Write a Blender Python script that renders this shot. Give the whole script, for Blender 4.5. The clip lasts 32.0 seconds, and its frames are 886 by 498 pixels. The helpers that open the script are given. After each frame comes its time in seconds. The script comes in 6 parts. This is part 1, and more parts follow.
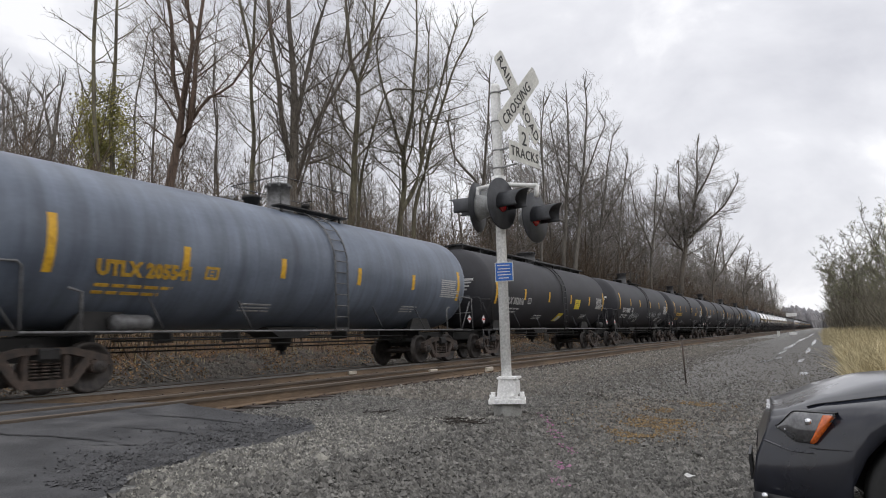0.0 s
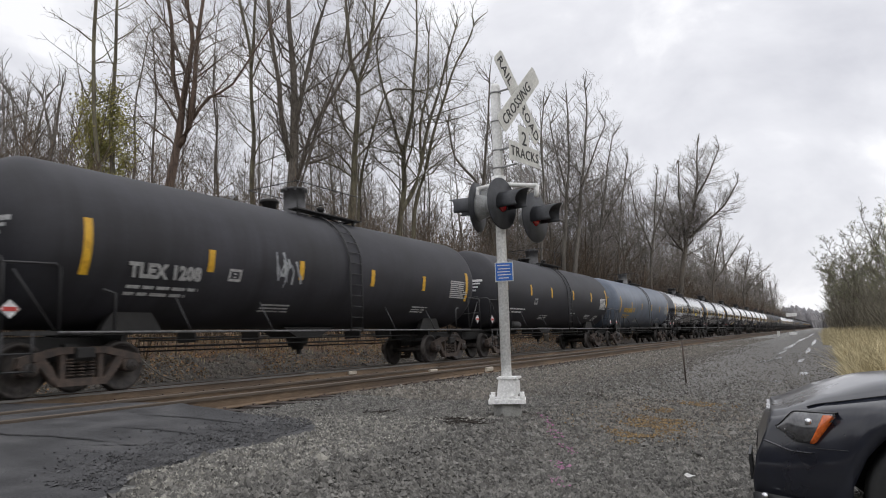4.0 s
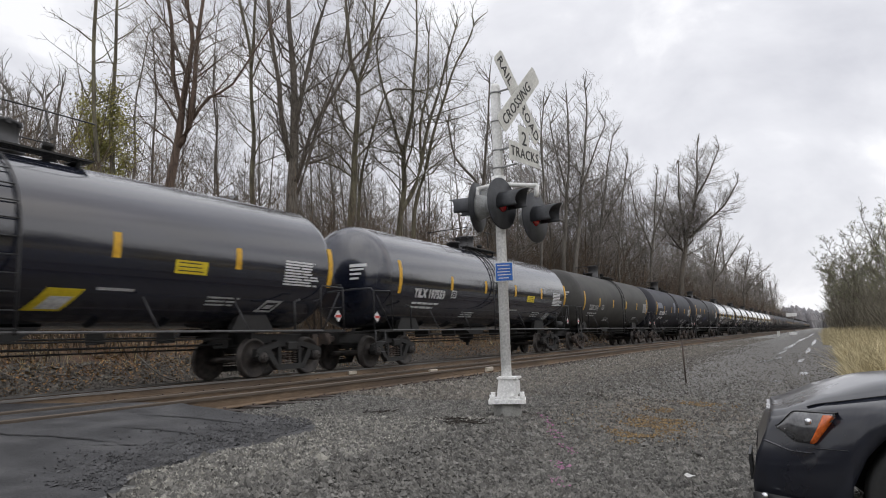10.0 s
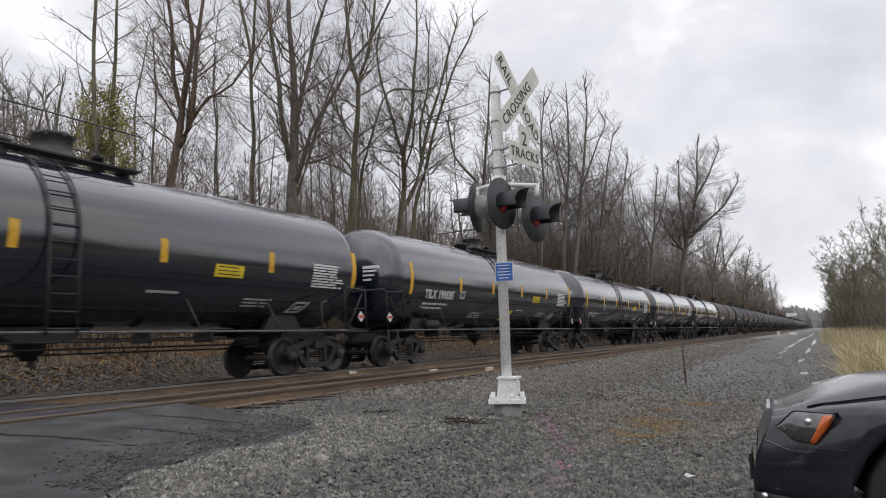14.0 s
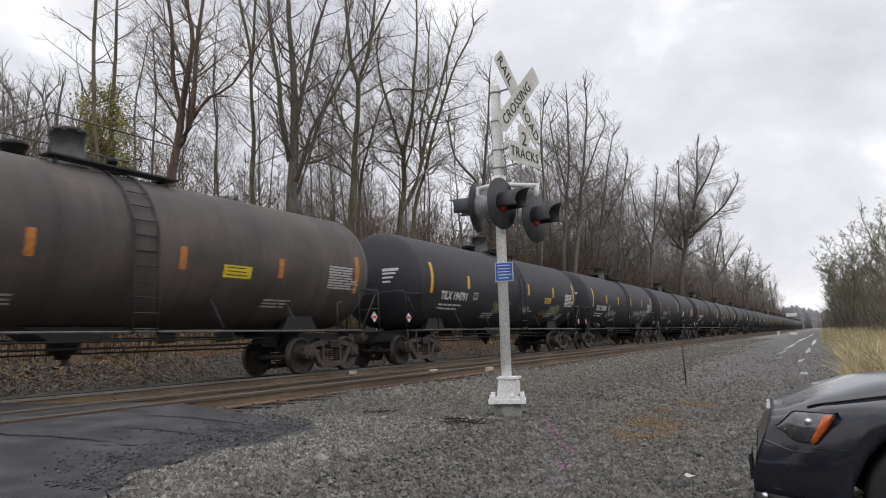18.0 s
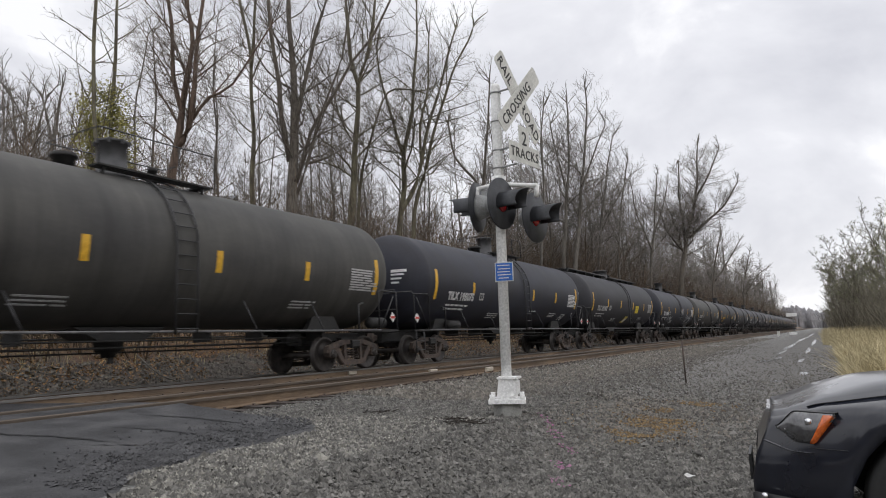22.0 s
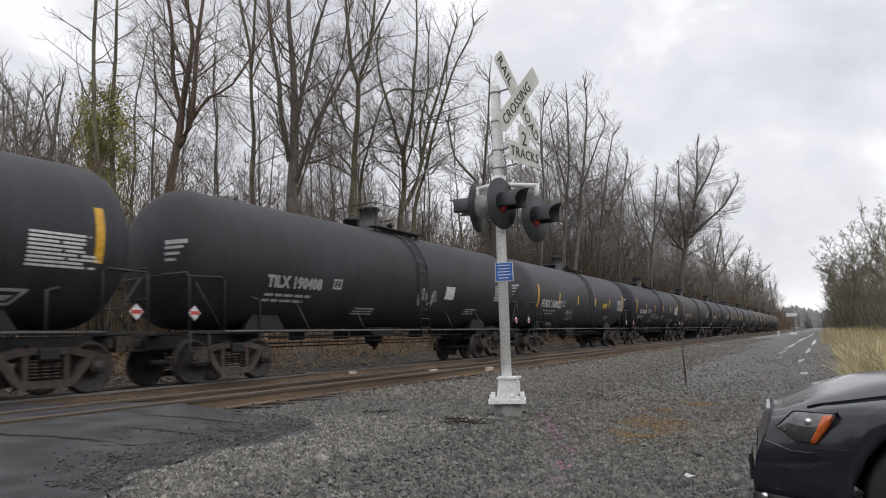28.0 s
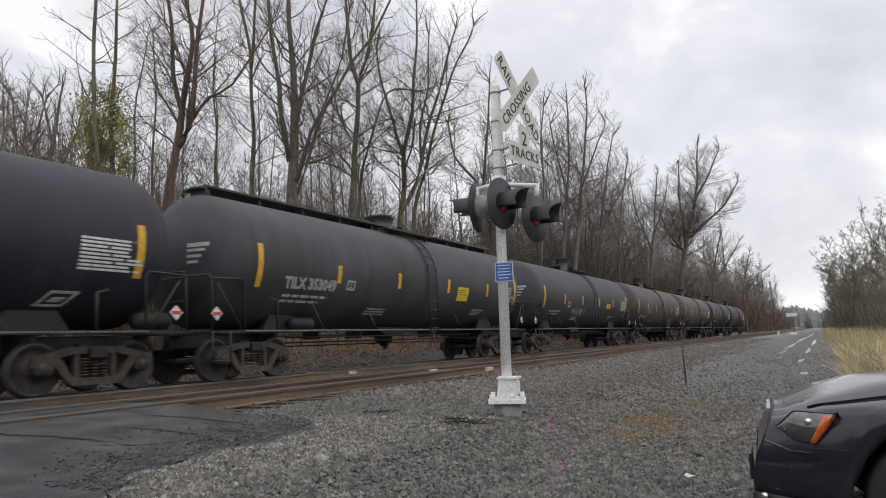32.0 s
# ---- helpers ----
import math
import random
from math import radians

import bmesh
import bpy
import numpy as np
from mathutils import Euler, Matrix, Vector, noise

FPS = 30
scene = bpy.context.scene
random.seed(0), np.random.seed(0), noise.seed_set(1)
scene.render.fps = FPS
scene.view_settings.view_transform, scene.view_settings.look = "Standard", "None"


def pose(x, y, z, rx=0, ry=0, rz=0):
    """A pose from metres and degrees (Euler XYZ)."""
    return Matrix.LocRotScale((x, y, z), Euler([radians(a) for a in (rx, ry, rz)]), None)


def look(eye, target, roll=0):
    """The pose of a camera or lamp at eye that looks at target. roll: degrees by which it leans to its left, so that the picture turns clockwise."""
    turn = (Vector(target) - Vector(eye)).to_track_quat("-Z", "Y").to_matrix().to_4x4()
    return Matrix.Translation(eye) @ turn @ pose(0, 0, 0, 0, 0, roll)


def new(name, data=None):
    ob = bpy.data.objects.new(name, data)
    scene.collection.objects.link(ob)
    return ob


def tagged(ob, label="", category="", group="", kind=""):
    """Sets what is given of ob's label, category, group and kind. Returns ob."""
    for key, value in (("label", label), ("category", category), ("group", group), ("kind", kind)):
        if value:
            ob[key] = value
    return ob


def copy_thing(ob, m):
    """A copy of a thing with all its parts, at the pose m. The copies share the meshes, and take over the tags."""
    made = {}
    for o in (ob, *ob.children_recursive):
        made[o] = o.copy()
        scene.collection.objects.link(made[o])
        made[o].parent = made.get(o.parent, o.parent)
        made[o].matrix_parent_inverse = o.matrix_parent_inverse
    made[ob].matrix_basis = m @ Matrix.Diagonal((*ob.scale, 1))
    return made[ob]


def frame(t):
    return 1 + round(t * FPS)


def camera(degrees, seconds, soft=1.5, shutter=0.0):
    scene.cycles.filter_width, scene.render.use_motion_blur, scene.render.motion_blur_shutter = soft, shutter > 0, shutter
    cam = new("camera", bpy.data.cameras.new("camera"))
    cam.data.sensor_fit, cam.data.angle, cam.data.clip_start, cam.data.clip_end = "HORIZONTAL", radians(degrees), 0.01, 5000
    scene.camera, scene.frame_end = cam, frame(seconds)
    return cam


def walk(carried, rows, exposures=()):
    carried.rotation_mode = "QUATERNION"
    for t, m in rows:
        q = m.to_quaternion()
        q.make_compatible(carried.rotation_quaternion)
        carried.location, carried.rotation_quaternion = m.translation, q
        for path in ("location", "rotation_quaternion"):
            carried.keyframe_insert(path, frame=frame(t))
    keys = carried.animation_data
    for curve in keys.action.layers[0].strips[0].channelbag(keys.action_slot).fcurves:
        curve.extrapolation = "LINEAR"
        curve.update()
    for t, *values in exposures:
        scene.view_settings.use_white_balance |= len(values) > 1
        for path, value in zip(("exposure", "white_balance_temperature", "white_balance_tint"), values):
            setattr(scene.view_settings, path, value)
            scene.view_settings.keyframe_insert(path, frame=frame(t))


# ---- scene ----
SECONDS = 32.0
# ---- camera: it stands still beside the level crossing ----
EYE = Vector((0.0, 0.0, 0.50))
YAW, PITCH, ROLL = radians(28.83), radians(8.14), -2.96
AIM = Vector((-math.sin(YAW) * math.cos(PITCH), math.cos(YAW) * math.cos(PITCH), math.sin(PITCH)))
cam = camera(66.1, SECONDS, soft=1.0, shutter=0.1)
STAND = look(EYE, EYE + AIM, ROLL)
walk(cam, [(0.0, STAND), (SECONDS, STAND)], [(0.0, 0.0), (SECONDS, 0.0)])

# ---- plan: x to the right of the line, y along the line, z = 0 on the rail heads ----
D = 12.49            # the train's track
NEAR_RAILS = (-8.65, -7.21)
PITCH_OF_CARS = 17.727
SPEED = 22.0
AXLES = (1.18, 3.06)
ZC, RT = 2.73, 1.56  # tank axis and radius

# ---- world and light: bright overcast ----
world = bpy.data.worlds.new("overcast_sky")
scene.world = world
world.use_nodes = True
wn, wl = world.node_tree.nodes, world.node_tree.links
wn.clear()
w_out, w_bg = wn.new("ShaderNodeOutputWorld"), wn.new("ShaderNodeBackground")
w_sky = wn.new("ShaderNodeTexSky")
w_sky.sky_type, w_sky.sun_disc, w_sky.sun_elevation, w_sky.sun_rotation = "NISHITA", False, radians(38), radians(60)
w_sky.air_density, w_sky.dust_density = 1.0, 3.0
w_dim = wn.new("ShaderNodeVectorMath")
w_dim.operation = "SCALE"
w_dim.inputs[3].default_value = 0.10
w_tc, w_map = wn.new("ShaderNodeTexCoord"), wn.new("ShaderNodeMapping")
w_map.inputs["Scale"].default_value = (1.0, 1.0, 1.7)
w_map.inputs["Location"].default_value = (1.9, 0.1, 0.3)
w_n1, w_n2 = wn.new("ShaderNodeTexNoise"), wn.new("ShaderNodeTexNoise")
w_n1.inputs["Scale"].default_value, w_n1.inputs["Detail"].default_value, w_n1.inputs["Roughness"].default_value = 3.2, 6.0, 0.52
w_n1.inputs["Distortion"].default_value = 0.35
w_n2.inputs["Scale"].default_value, w_n2.inputs["Detail"].default_value = 1.1, 2.0
w_add = wn.new("ShaderNodeMath")
w_add.operation = "ADD"
w_ramp = wn.new("ShaderNodeValToRGB")
w_ramp.color_ramp.elements[0].position, w_ramp.color_ramp.elements[0].color = 0.78, (0.69, 0.695, 0.75, 1)
w_ramp.color_ramp.elements[1].position, w_ramp.color_ramp.elements[1].color = 1.08, (1.02, 1.02, 1.05, 1)
w_mid = w_ramp.color_ramp.elements.new(0.94)
w_mid.color = (0.875, 0.878, 0.925, 1)
w_mix = wn.new("ShaderNodeMix")
w_mix.data_type, w_mix.inputs[0].default_value = "RGBA", 0.92
wl.new(w_tc.outputs["Generated"], w_map.inputs[0])
wl.new(w_map.outputs[0], w_n1.inputs["Vector"])
wl.new(w_map.outputs[0], w_n2.inputs["Vector"])
wl.new(w_n1.outputs["Fac"], w_add.inputs[0])
wl.new(w_n2.outputs["Fac"], w_add.inputs[1])
wl.new(w_add.outputs[0], w_ramp.inputs[0])
wl.new(w_sky.outputs[0], w_dim.inputs[0])
wl.new(w_dim.outputs[0], w_mix.inputs["A"])
wl.new(w_ramp.outputs[0], w_mix.inputs["B"])
# an overcast sky is brightest overhead
w_sep, w_up = wn.new("ShaderNodeSeparateXYZ"), wn.new("ShaderNodeMapRange")
w_up.interpolation_type = "SMOOTHSTEP"
w_up.inputs["From Min"].default_value, w_up.inputs["From Max"].default_value = 0.50, 1.0
w_up.inputs["To Min"].default_value, w_up.inputs["To Max"].default_value = 1.0, 1.6
w_lift = wn.new("ShaderNodeVectorMath")
w_lift.operation = "SCALE"
wl.new(w_tc.outputs["Generated"], w_sep.inputs[0])
wl.new(w_sep.outputs[2], w_up.inputs[0])
wl.new(w_mix.outputs["Result"], w_lift.inputs[0])
wl.new(w_up.outputs[0], w_lift.inputs[3])
wl.new(w_lift.outputs[0], w_bg.inputs[0])
wl.new(w_bg.outputs[0], w_out.inputs[0])
w_bg.inputs[1].default_value = 1.04
sun = new("sun", bpy.data.lights.new("sun", "SUN"))
sun.data.energy, sun.data.angle, sun.data.color = 0.5, radians(80), (1.0, 0.97, 0.93)
sun.matrix_world = look((20, -20, 40), (0, 15, 0))


# ---- materials ----
def material(name, c1, c2=None, rough=0.6, metal=0.0, scale=6.0, bump=0.0, fine=60.0, vary=1.0, c3=None, mix3=0.62, coat=0.0, rand=0.0, stretch=(1, 1, 1), spec=0.5):
    m = bpy.data.materials.new(name)
    m.use_nodes = True
    n, l = m.node_tree.nodes, m.node_tree.links
    b = n["Principled BSDF"]
    b.inputs["Roughness"].default_value, b.inputs["Metallic"].default_value = rough, metal
    b.inputs["Coat Weight"].default_value, b.inputs["Coat Roughness"].default_value = coat, 0.08
    b.inputs["Specular IOR Level"].default_value = spec
    c2 = c2 or tuple(v * 0.75 for v in c1)
    tc, mp = n.new("ShaderNodeTexCoord"), n.new("ShaderNodeMapping")
    mp.inputs["Scale"].default_value = stretch
    l.new(tc.outputs["Object"], mp.inputs[0])
    n1, n2 = n.new("ShaderNodeTexNoise"), n.new("ShaderNodeTexNoise")
    n1.inputs["Scale"].default_value, n1.inputs["Detail"].default_value = scale, 6.0
    n2.inputs["Scale"].default_value, n2.inputs["Detail"].default_value = fine, 3.0
    l.new(mp.outputs[0], n1.inputs["Vector"])
    l.new(mp.outputs[0], n2.inputs["Vector"])
    ramp = n.new("ShaderNodeValToRGB")
    ramp.color_ramp.elements[0].position, ramp.color_ramp.elements[0].color = 0.36, (*c2, 1)
    ramp.color_ramp.elements[1].position, ramp.color_ramp.elements[1].color = 0.62, (*c1, 1)
    if c3:
        e = ramp.color_ramp.elements.new(mix3)
        e.color = (*c3, 1)
        ramp.color_ramp.elements[1].position = 0.52
    l.new(n1.outputs["Fac"], ramp.inputs[0])
    hsv = n.new("ShaderNodeHueSaturation")
    l.new(ramp.outputs[0], hsv.inputs["Color"])
    mr = n.new("ShaderNodeMapRange")
    mr.inputs["From Min"].default_value, mr.inputs["From Max"].default_value = 0.3, 0.7
    mr.inputs["To Min"].default_value, mr.inputs["To Max"].default_value = 1 - 0.18 * vary, 1 + 0.15 * vary
    l.new(n2.outputs["Fac"], mr.inputs[0])
    if rand:
        info, geo, add = n.new("ShaderNodeObjectInfo"), n.new("ShaderNodeNewGeometry"), n.new("ShaderNodeMath")
        r2, mul = n.new("ShaderNodeMapRange"), n.new("ShaderNodeMath")
        l.new(info.outputs["Random"], add.inputs[0])
        l.new(geo.outputs["Random Per Island"], add.inputs[1])
        r2.inputs["From Max"].default_value = 2.0
        r2.inputs["To Min"].default_value, r2.inputs["To Max"].default_value = 1 - rand, 1 + rand
        l.new(add.outputs[0], r2.inputs[0])
        mul.operation = "MULTIPLY"
        l.new(mr.outputs[0], mul.inputs[0])
        l.new(r2.outputs[0], mul.inputs[1])
        l.new(mul.outputs[0], hsv.inputs["Value"])
    else:
        l.new(mr.outputs[0], hsv.inputs["Value"])
    l.new(hsv.outputs[0], b.inputs["Base Color"])
    rr = n.new("ShaderNodeMapRange")
    rr.inputs["To Min"].default_value, rr.inputs["To Max"].default_value = max(0.02, rough - 0.10), min(1, rough + 0.10)
    l.new(n1.outputs["Fac"], rr.inputs[0])
    l.new(rr.outputs[0], b.inputs["Roughness"])
    if bump:
        bp = n.new("ShaderNodeBump")
        bp.inputs["Strength"].default_value, bp.inputs["Distance"].default_value = bump, 0.02
        l.new(n2.outputs["Fac"], bp.inputs["Height"])
        l.new(bp.outputs[0], b.inputs["Normal"])
    return m


def tank_paint(name, c, dirt, rough, streak=0.35):
    """Tank shell paint with faint runs and rings of dirt round the shell."""
    m = material(name, c, dirt, rough=rough, scale=0.9, fine=14.0, vary=0.3, stretch=(1.0, 0.5, 1.2), spec=0.38)
    n, l = m.node_tree.nodes, m.node_tree.links
    b = n["Principled BSDF"]
    tc, mp, nz, mr, mul, ro = n.new("ShaderNodeTexCoord"), n.new("ShaderNodeMapping"), n.new("ShaderNodeTexNoise"), n.new("ShaderNodeMapRange"), n.new("ShaderNodeVectorMath"), n.new("ShaderNodeMapRange")
    mp.inputs["Scale"].default_value = (0.22, 2.4, 0.22)
    nz.inputs["Scale"].default_value, nz.inputs["Detail"].default_value, nz.inputs["Roughness"].default_value = 1.0, 7.0, 0.65
    l.new(tc.outputs["Object"], mp.inputs[0])
    l.new(mp.outputs[0], nz.inputs["Vector"])
    mr.inputs["From Min"].default_value, mr.inputs["From Max"].default_value = 0.3, 0.7
    mr.inputs["To Min"].default_value, mr.inputs["To Max"].default_value = 1 - streak, 1 + streak
    l.new(nz.outputs["Fac"], mr.inputs[0])
    mul.operation = "SCALE"
    l.new(b.inputs["Base Color"].links[0].from_socket, mul.inputs[0])
    l.new(mr.outputs[0], mul.inputs[3])
    l.new(mul.outputs[0], b.inputs["Base Color"])
    ro.inputs["From Min"].default_value, ro.inputs["From Max"].default_value = 0.3, 0.7
    ro.inputs["To Min"].default_value, ro.inputs["To Max"].default_value = rough - 0.05, rough + 0.06
    l.new(nz.outputs["Fac"], ro.inputs[0])
    l.new(ro.outputs[0], b.inputs["Roughness"])
    return m


GLOSS = material("gloss_black_paint", (0.011, 0.015, 0.031), (0.008, 0.010, 0.018), rough=0.17, scale=1.1, fine=9.0, vary=0.3, stretch=(1.0, 0.35, 1.6), spec=0.8, coat=0.95)
MATTE = tank_paint("dull_black_paint", (0.034, 0.0345, 0.042), (0.025, 0.025, 0.03), 0.6)
FADED = tank_paint("faded_black_paint", (0.034, 0.034, 0.041), (0.024, 0.024, 0.028), 0.62)
BLUISH = tank_paint("blue_black_paint", (0.025, 0.027, 0.039), (0.019, 0.019, 0.026), 0.58)
# paler black for dusty cars, also holds the haze over far car 43
DUSTHAZED = tank_paint("dusty_hazed_black_paint", (0.060, 0.060, 0.070), (0.043, 0.042, 0.047), 0.60)
OLIVE = tank_paint("olive_grey_paint", (0.066, 0.064, 0.059), (0.044, 0.043, 0.042), 0.64)
BROWN = tank_paint("rusty_brown_paint", (0.092, 0.076, 0.070), (0.057, 0.050, 0.049), 0.62)
TAN = tank_paint("dusty_tan_paint", (0.105, 0.092, 0.080), (0.062, 0.056, 0.052), 0.65)
GREY = tank_paint("blue_grey_paint", (0.142, 0.168, 0.215), (0.102, 0.122, 0.160), 0.42)
DARKGEAR = material("dark_running_gear", (0.022, 0.021, 0.021), (0.012, 0.012, 0.012), rough=0.65, scale=5, bump=0.2)
RUSTGEAR = material("rusty_cast_steel", (0.085, 0.062, 0.050), (0.040, 0.032, 0.029), rough=0.75, scale=6, bump=0.3, rand=0.35)
WHEELSTEEL = material("wheel_steel", (0.075, 0.066, 0.060), (0.035, 0.031, 0.030), rough=0.55, metal=0.35, scale=7, rand=0.2)
BLACKPIPE = material("black_handrail_paint", (0.030, 0.030, 0.032), rough=0.5, scale=12)
GREYPIPE = material("grey_pipe_paint", (0.15, 0.15, 0.155), (0.08, 0.08, 0.08), rough=0.5, scale=10)
YELLOW = material("yellow_reflective_tape", (0.72, 0.42, 0.03), (0.55, 0.30, 0.02), rough=0.45, scale=9)
ORANGE = material("faded_orange_tape", (0.50, 0.20, 0.035), (0.34, 0.12, 0.02), rough=0.5, scale=9)
PANEL_YELLOW = material("yellow_panel", (0.74, 0.58, 0.03), (0.62, 0.46, 0.02), rough=0.45, scale=9)
WHITE = material("white_lettering", (0.72, 0.72, 0.72), (0.52, 0.52, 0.53), rough=0.55, scale=14)
DIMWHITE = material("dirty_white_lettering", (0.50, 0.50, 0.50), (0.33, 0.33, 0.33), rough=0.6, scale=14)
GOLD = material("yellow_lettering", (0.62, 0.38, 0.05), (0.42, 0.25, 0.03), rough=0.55, scale=14)
RED = material("red_placard", (0.55, 0.06, 0.05), (0.42, 0.04, 0.03), rough=0.5)
PALE = material("pale_spray_paint", (0.40, 0.42, 0.43), (0.20, 0.21, 0.23), rough=0.6, scale=5)
GREENSPRAY = material("green_spray_paint", (0.20, 0.23, 0.12), (0.12, 0.13, 0.07), rough=0.6, scale=5)
TEAL = material("dark_teal_spray_paint", (0.05, 0.09, 0.09), (0.03, 0.055, 0.055), rough=0.6, scale=5)
OCHRE = material("ochre_spray_paint", (0.22, 0.16, 0.05), (0.13, 0.09, 0.03), rough=0.6, scale=5)
BLUESPRAY = material("blue_spray_paint", (0.06, 0.07, 0.20), rough=0.6, scale=5)
PATCH = material("grey_touch_up_paint", (0.19, 0.21, 0.26), (0.14, 0.15, 0.19), rough=0.5, scale=4)


# ---- mesh tools ----
class Build:
    """Collects simple solids in one mesh."""

    def __init__(self):
        self.v, self.f, self.s = [], [], []

    def add(self, verts, faces, smooth=False):
        o = len(self.v)
        self.v.extend(verts)
        self.f.extend([tuple(i + o for i in f) for f in faces])
        self.s.extend([smooth] * len(faces))
        return self

    def box(self, c, s, turn=None, bevel=0.0):
        """A box with its edges along y chamfered when bevel is given."""
        x, y, z = s[0] / 2, s[1] / 2, s[2] / 2
        if bevel:
            b = bevel
            ring = [(-x, -z + b), (-x + b, -z), (x - b, -z), (x, -z + b), (x, z - b), (x - b, z), (-x + b, z), (-x, z - b)]
        else:
            ring = [(-x, -z), (x, -z), (x, z), (-x, z)]
        k = len(ring)
        vs = [Vector((a, -y, d)) for a, d in ring] + [Vector((a, y, d)) for a, d in ring]
        if turn is not None:
            vs = [turn @ p for p in vs]
        vs = [p + Vector(c) for p in vs]
        fs = [tuple(range(k)), tuple(range(2 * k - 1, k - 1, -1))] + [(i, i + k, (i + 1) % k + k, (i + 1) % k) for i in range(k)]
        return self.add([tuple(p) for p in vs], fs)

    def tube(self, pts, r, sides=6, closed_ends=True, smooth=True):
        """A round bar through the points; r may be one radius or one for each point."""
        pts = [Vector(p) for p in pts]
        rs = r if isinstance(r, (list, tuple)) else [r] * len(pts)
        vs, fs = [], []
        up = Vector((0, 0, 1))
        for i, p in enumerate(pts):
            d = (pts[min(i + 1, len(pts) - 1)] - pts[max(i - 1, 0)]).normalized()
            a = d.cross(up if abs(d.z) < 0.95 else Vector((0, 1, 0))).normalized()
            b = d.cross(a)
            for j in range(sides):
                w = 2 * math.pi * j / sides
                vs.append(tuple(p + (a * math.cos(w) + b * math.sin(w)) * rs[i]))
        for i in range(len(pts) - 1):
            for j in range(sides):
                k = (j + 1) % sides
                fs.append((i * sides + j, i * sides + k, (i + 1) * sides + k, (i + 1) * sides + j))
        if closed_ends:
            fs.append(tuple(range(sides - 1, -1, -1)))
            fs.append(tuple(range((len(pts) - 1) * sides, len(pts) * sides)))
        return self.add(vs, fs, smooth)

    def lathe(self, prof, axis="y", sides=32, centre=(0, 0, 0), smooth=True):
        """prof: (along, radius) pairs, turned round an axis through centre."""
        vs, fs = [], []
        n = len(prof)
        for a, r in prof:
            for j in range(sides):
                w = 2 * math.pi * j / sides
                c, s = r * math.cos(w), r * math.sin(w)
                p = {"y": (c, a, s), "x": (a, c, s), "z": (c, s, a)}[axis]
                vs.append((p[0] + centre[0], p[1] + centre[1], p[2] + centre[2]))
        for i in range(n - 1):
            for j in range(sides):
                k = (j + 1) % sides
                fs.append((i * sides + j, i * sides + k, (i + 1) * sides + k, (i + 1) * sides + j))
        if prof[0][1] > 1e-4:
            fs.append(tuple(range(sides)))
        if prof[-1][1] > 1e-4:
            fs.append(tuple(range((n - 1) * sides, n * sides)))
        return self.add(vs, fs, smooth)

    def prism(self, outline, x0, x1):
        """An outline of (y, z) pairs, carried from x0 to x1."""
        n = len(outline)
        vs = [(x0, y, z) for y, z in outline] + [(x1, y, z) for y, z in outline]
        return self.add(vs, [tuple(range(n)), tuple(range(2 * n - 1, n - 1, -1))] + [(i, i + n, (i + 1) % n + n, (i + 1) % n) for i in range(n)])

    def patch(self, y0, y1, a0, a1, lift=0.006, shear=0.0, r=RT):
        """A thin curved plate on the side of a tank between two angles, in degrees from level."""
        k = max(2, int(abs(a1 - a0) / 6) + 1)
        vs = []
        for i in range(k + 1):
            a = radians(a0 + (a1 - a0) * i / k)
            sh = shear * (i / k - 0.5)
            for rr in (r + lift, r - 0.01):
                for y in (y0 + sh, y1 + sh):
                    vs.append((rr * math.cos(a), y, ZC + rr * math.sin(a)))
        fs = []
        for i in range(k):
            o = i * 4
            fs += [(o, o + 1, o + 5, o + 4), (o, o + 4, o + 6, o + 2), (o + 1, o + 3, o + 7, o + 5)]
        fs += [(0, 2, 3, 1), (4 * k, 4 * k + 1, 4 * k + 3, 4 * k + 2)]
        return self.add(vs, fs, False)

    def mesh(self, name, mat):
        me = bpy.data.meshes.new(name)
        me.from_pydata([tuple(p) for p in self.v], [], self.f)
        me.polygons.foreach_set("use_smooth", self.s)
        me.materials.append(mat)
        me.update()
        return me


def clean_normals(me):
    bm = bmesh.new()
    bm.from_mesh(me)
    bmesh.ops.recalc_face_normals(bm, faces=bm.faces)
    bm.to_mesh(me)
    bm.free()
    return me


FINE = ("small_print", "test_table", "end_print", "side_print", "panel_print", "spring_nest", "brake_rigging", "twig_crown", "branchwork", "ivy", "leaves", "graffiti", "notice_print", "tie_plate", "top_platform")


def part(name, b, mat, parent, label="", at=None):
    """Links a build, or a ready mesh, as one part of a thing."""
    me = b if isinstance(b, bpy.types.Mesh) else clean_normals(b.mesh(name, mat))
    ob = new(name, me)
    ob.parent = parent
    if at is not None:
        ob.matrix_basis = at
    if label:
        tagged(ob, label)
    if name in FINE:
        tagged(ob, kind="stuff")
    return ob


def thing(name, label, category, at=None, group="", kind=""):
    ob = new(name)
    if at is not None:
        ob.matrix_basis = at
    return tagged(ob, label, category, group, kind)


def solid(name, b, mat, label="", category="", group="", kind="", at=None):
    ob = new(name, clean_normals(b.mesh(name, mat)))
    if at is not None:
        ob.matrix_basis = at
    return tagged(ob, label, category, group, kind)


TEXTS = {}


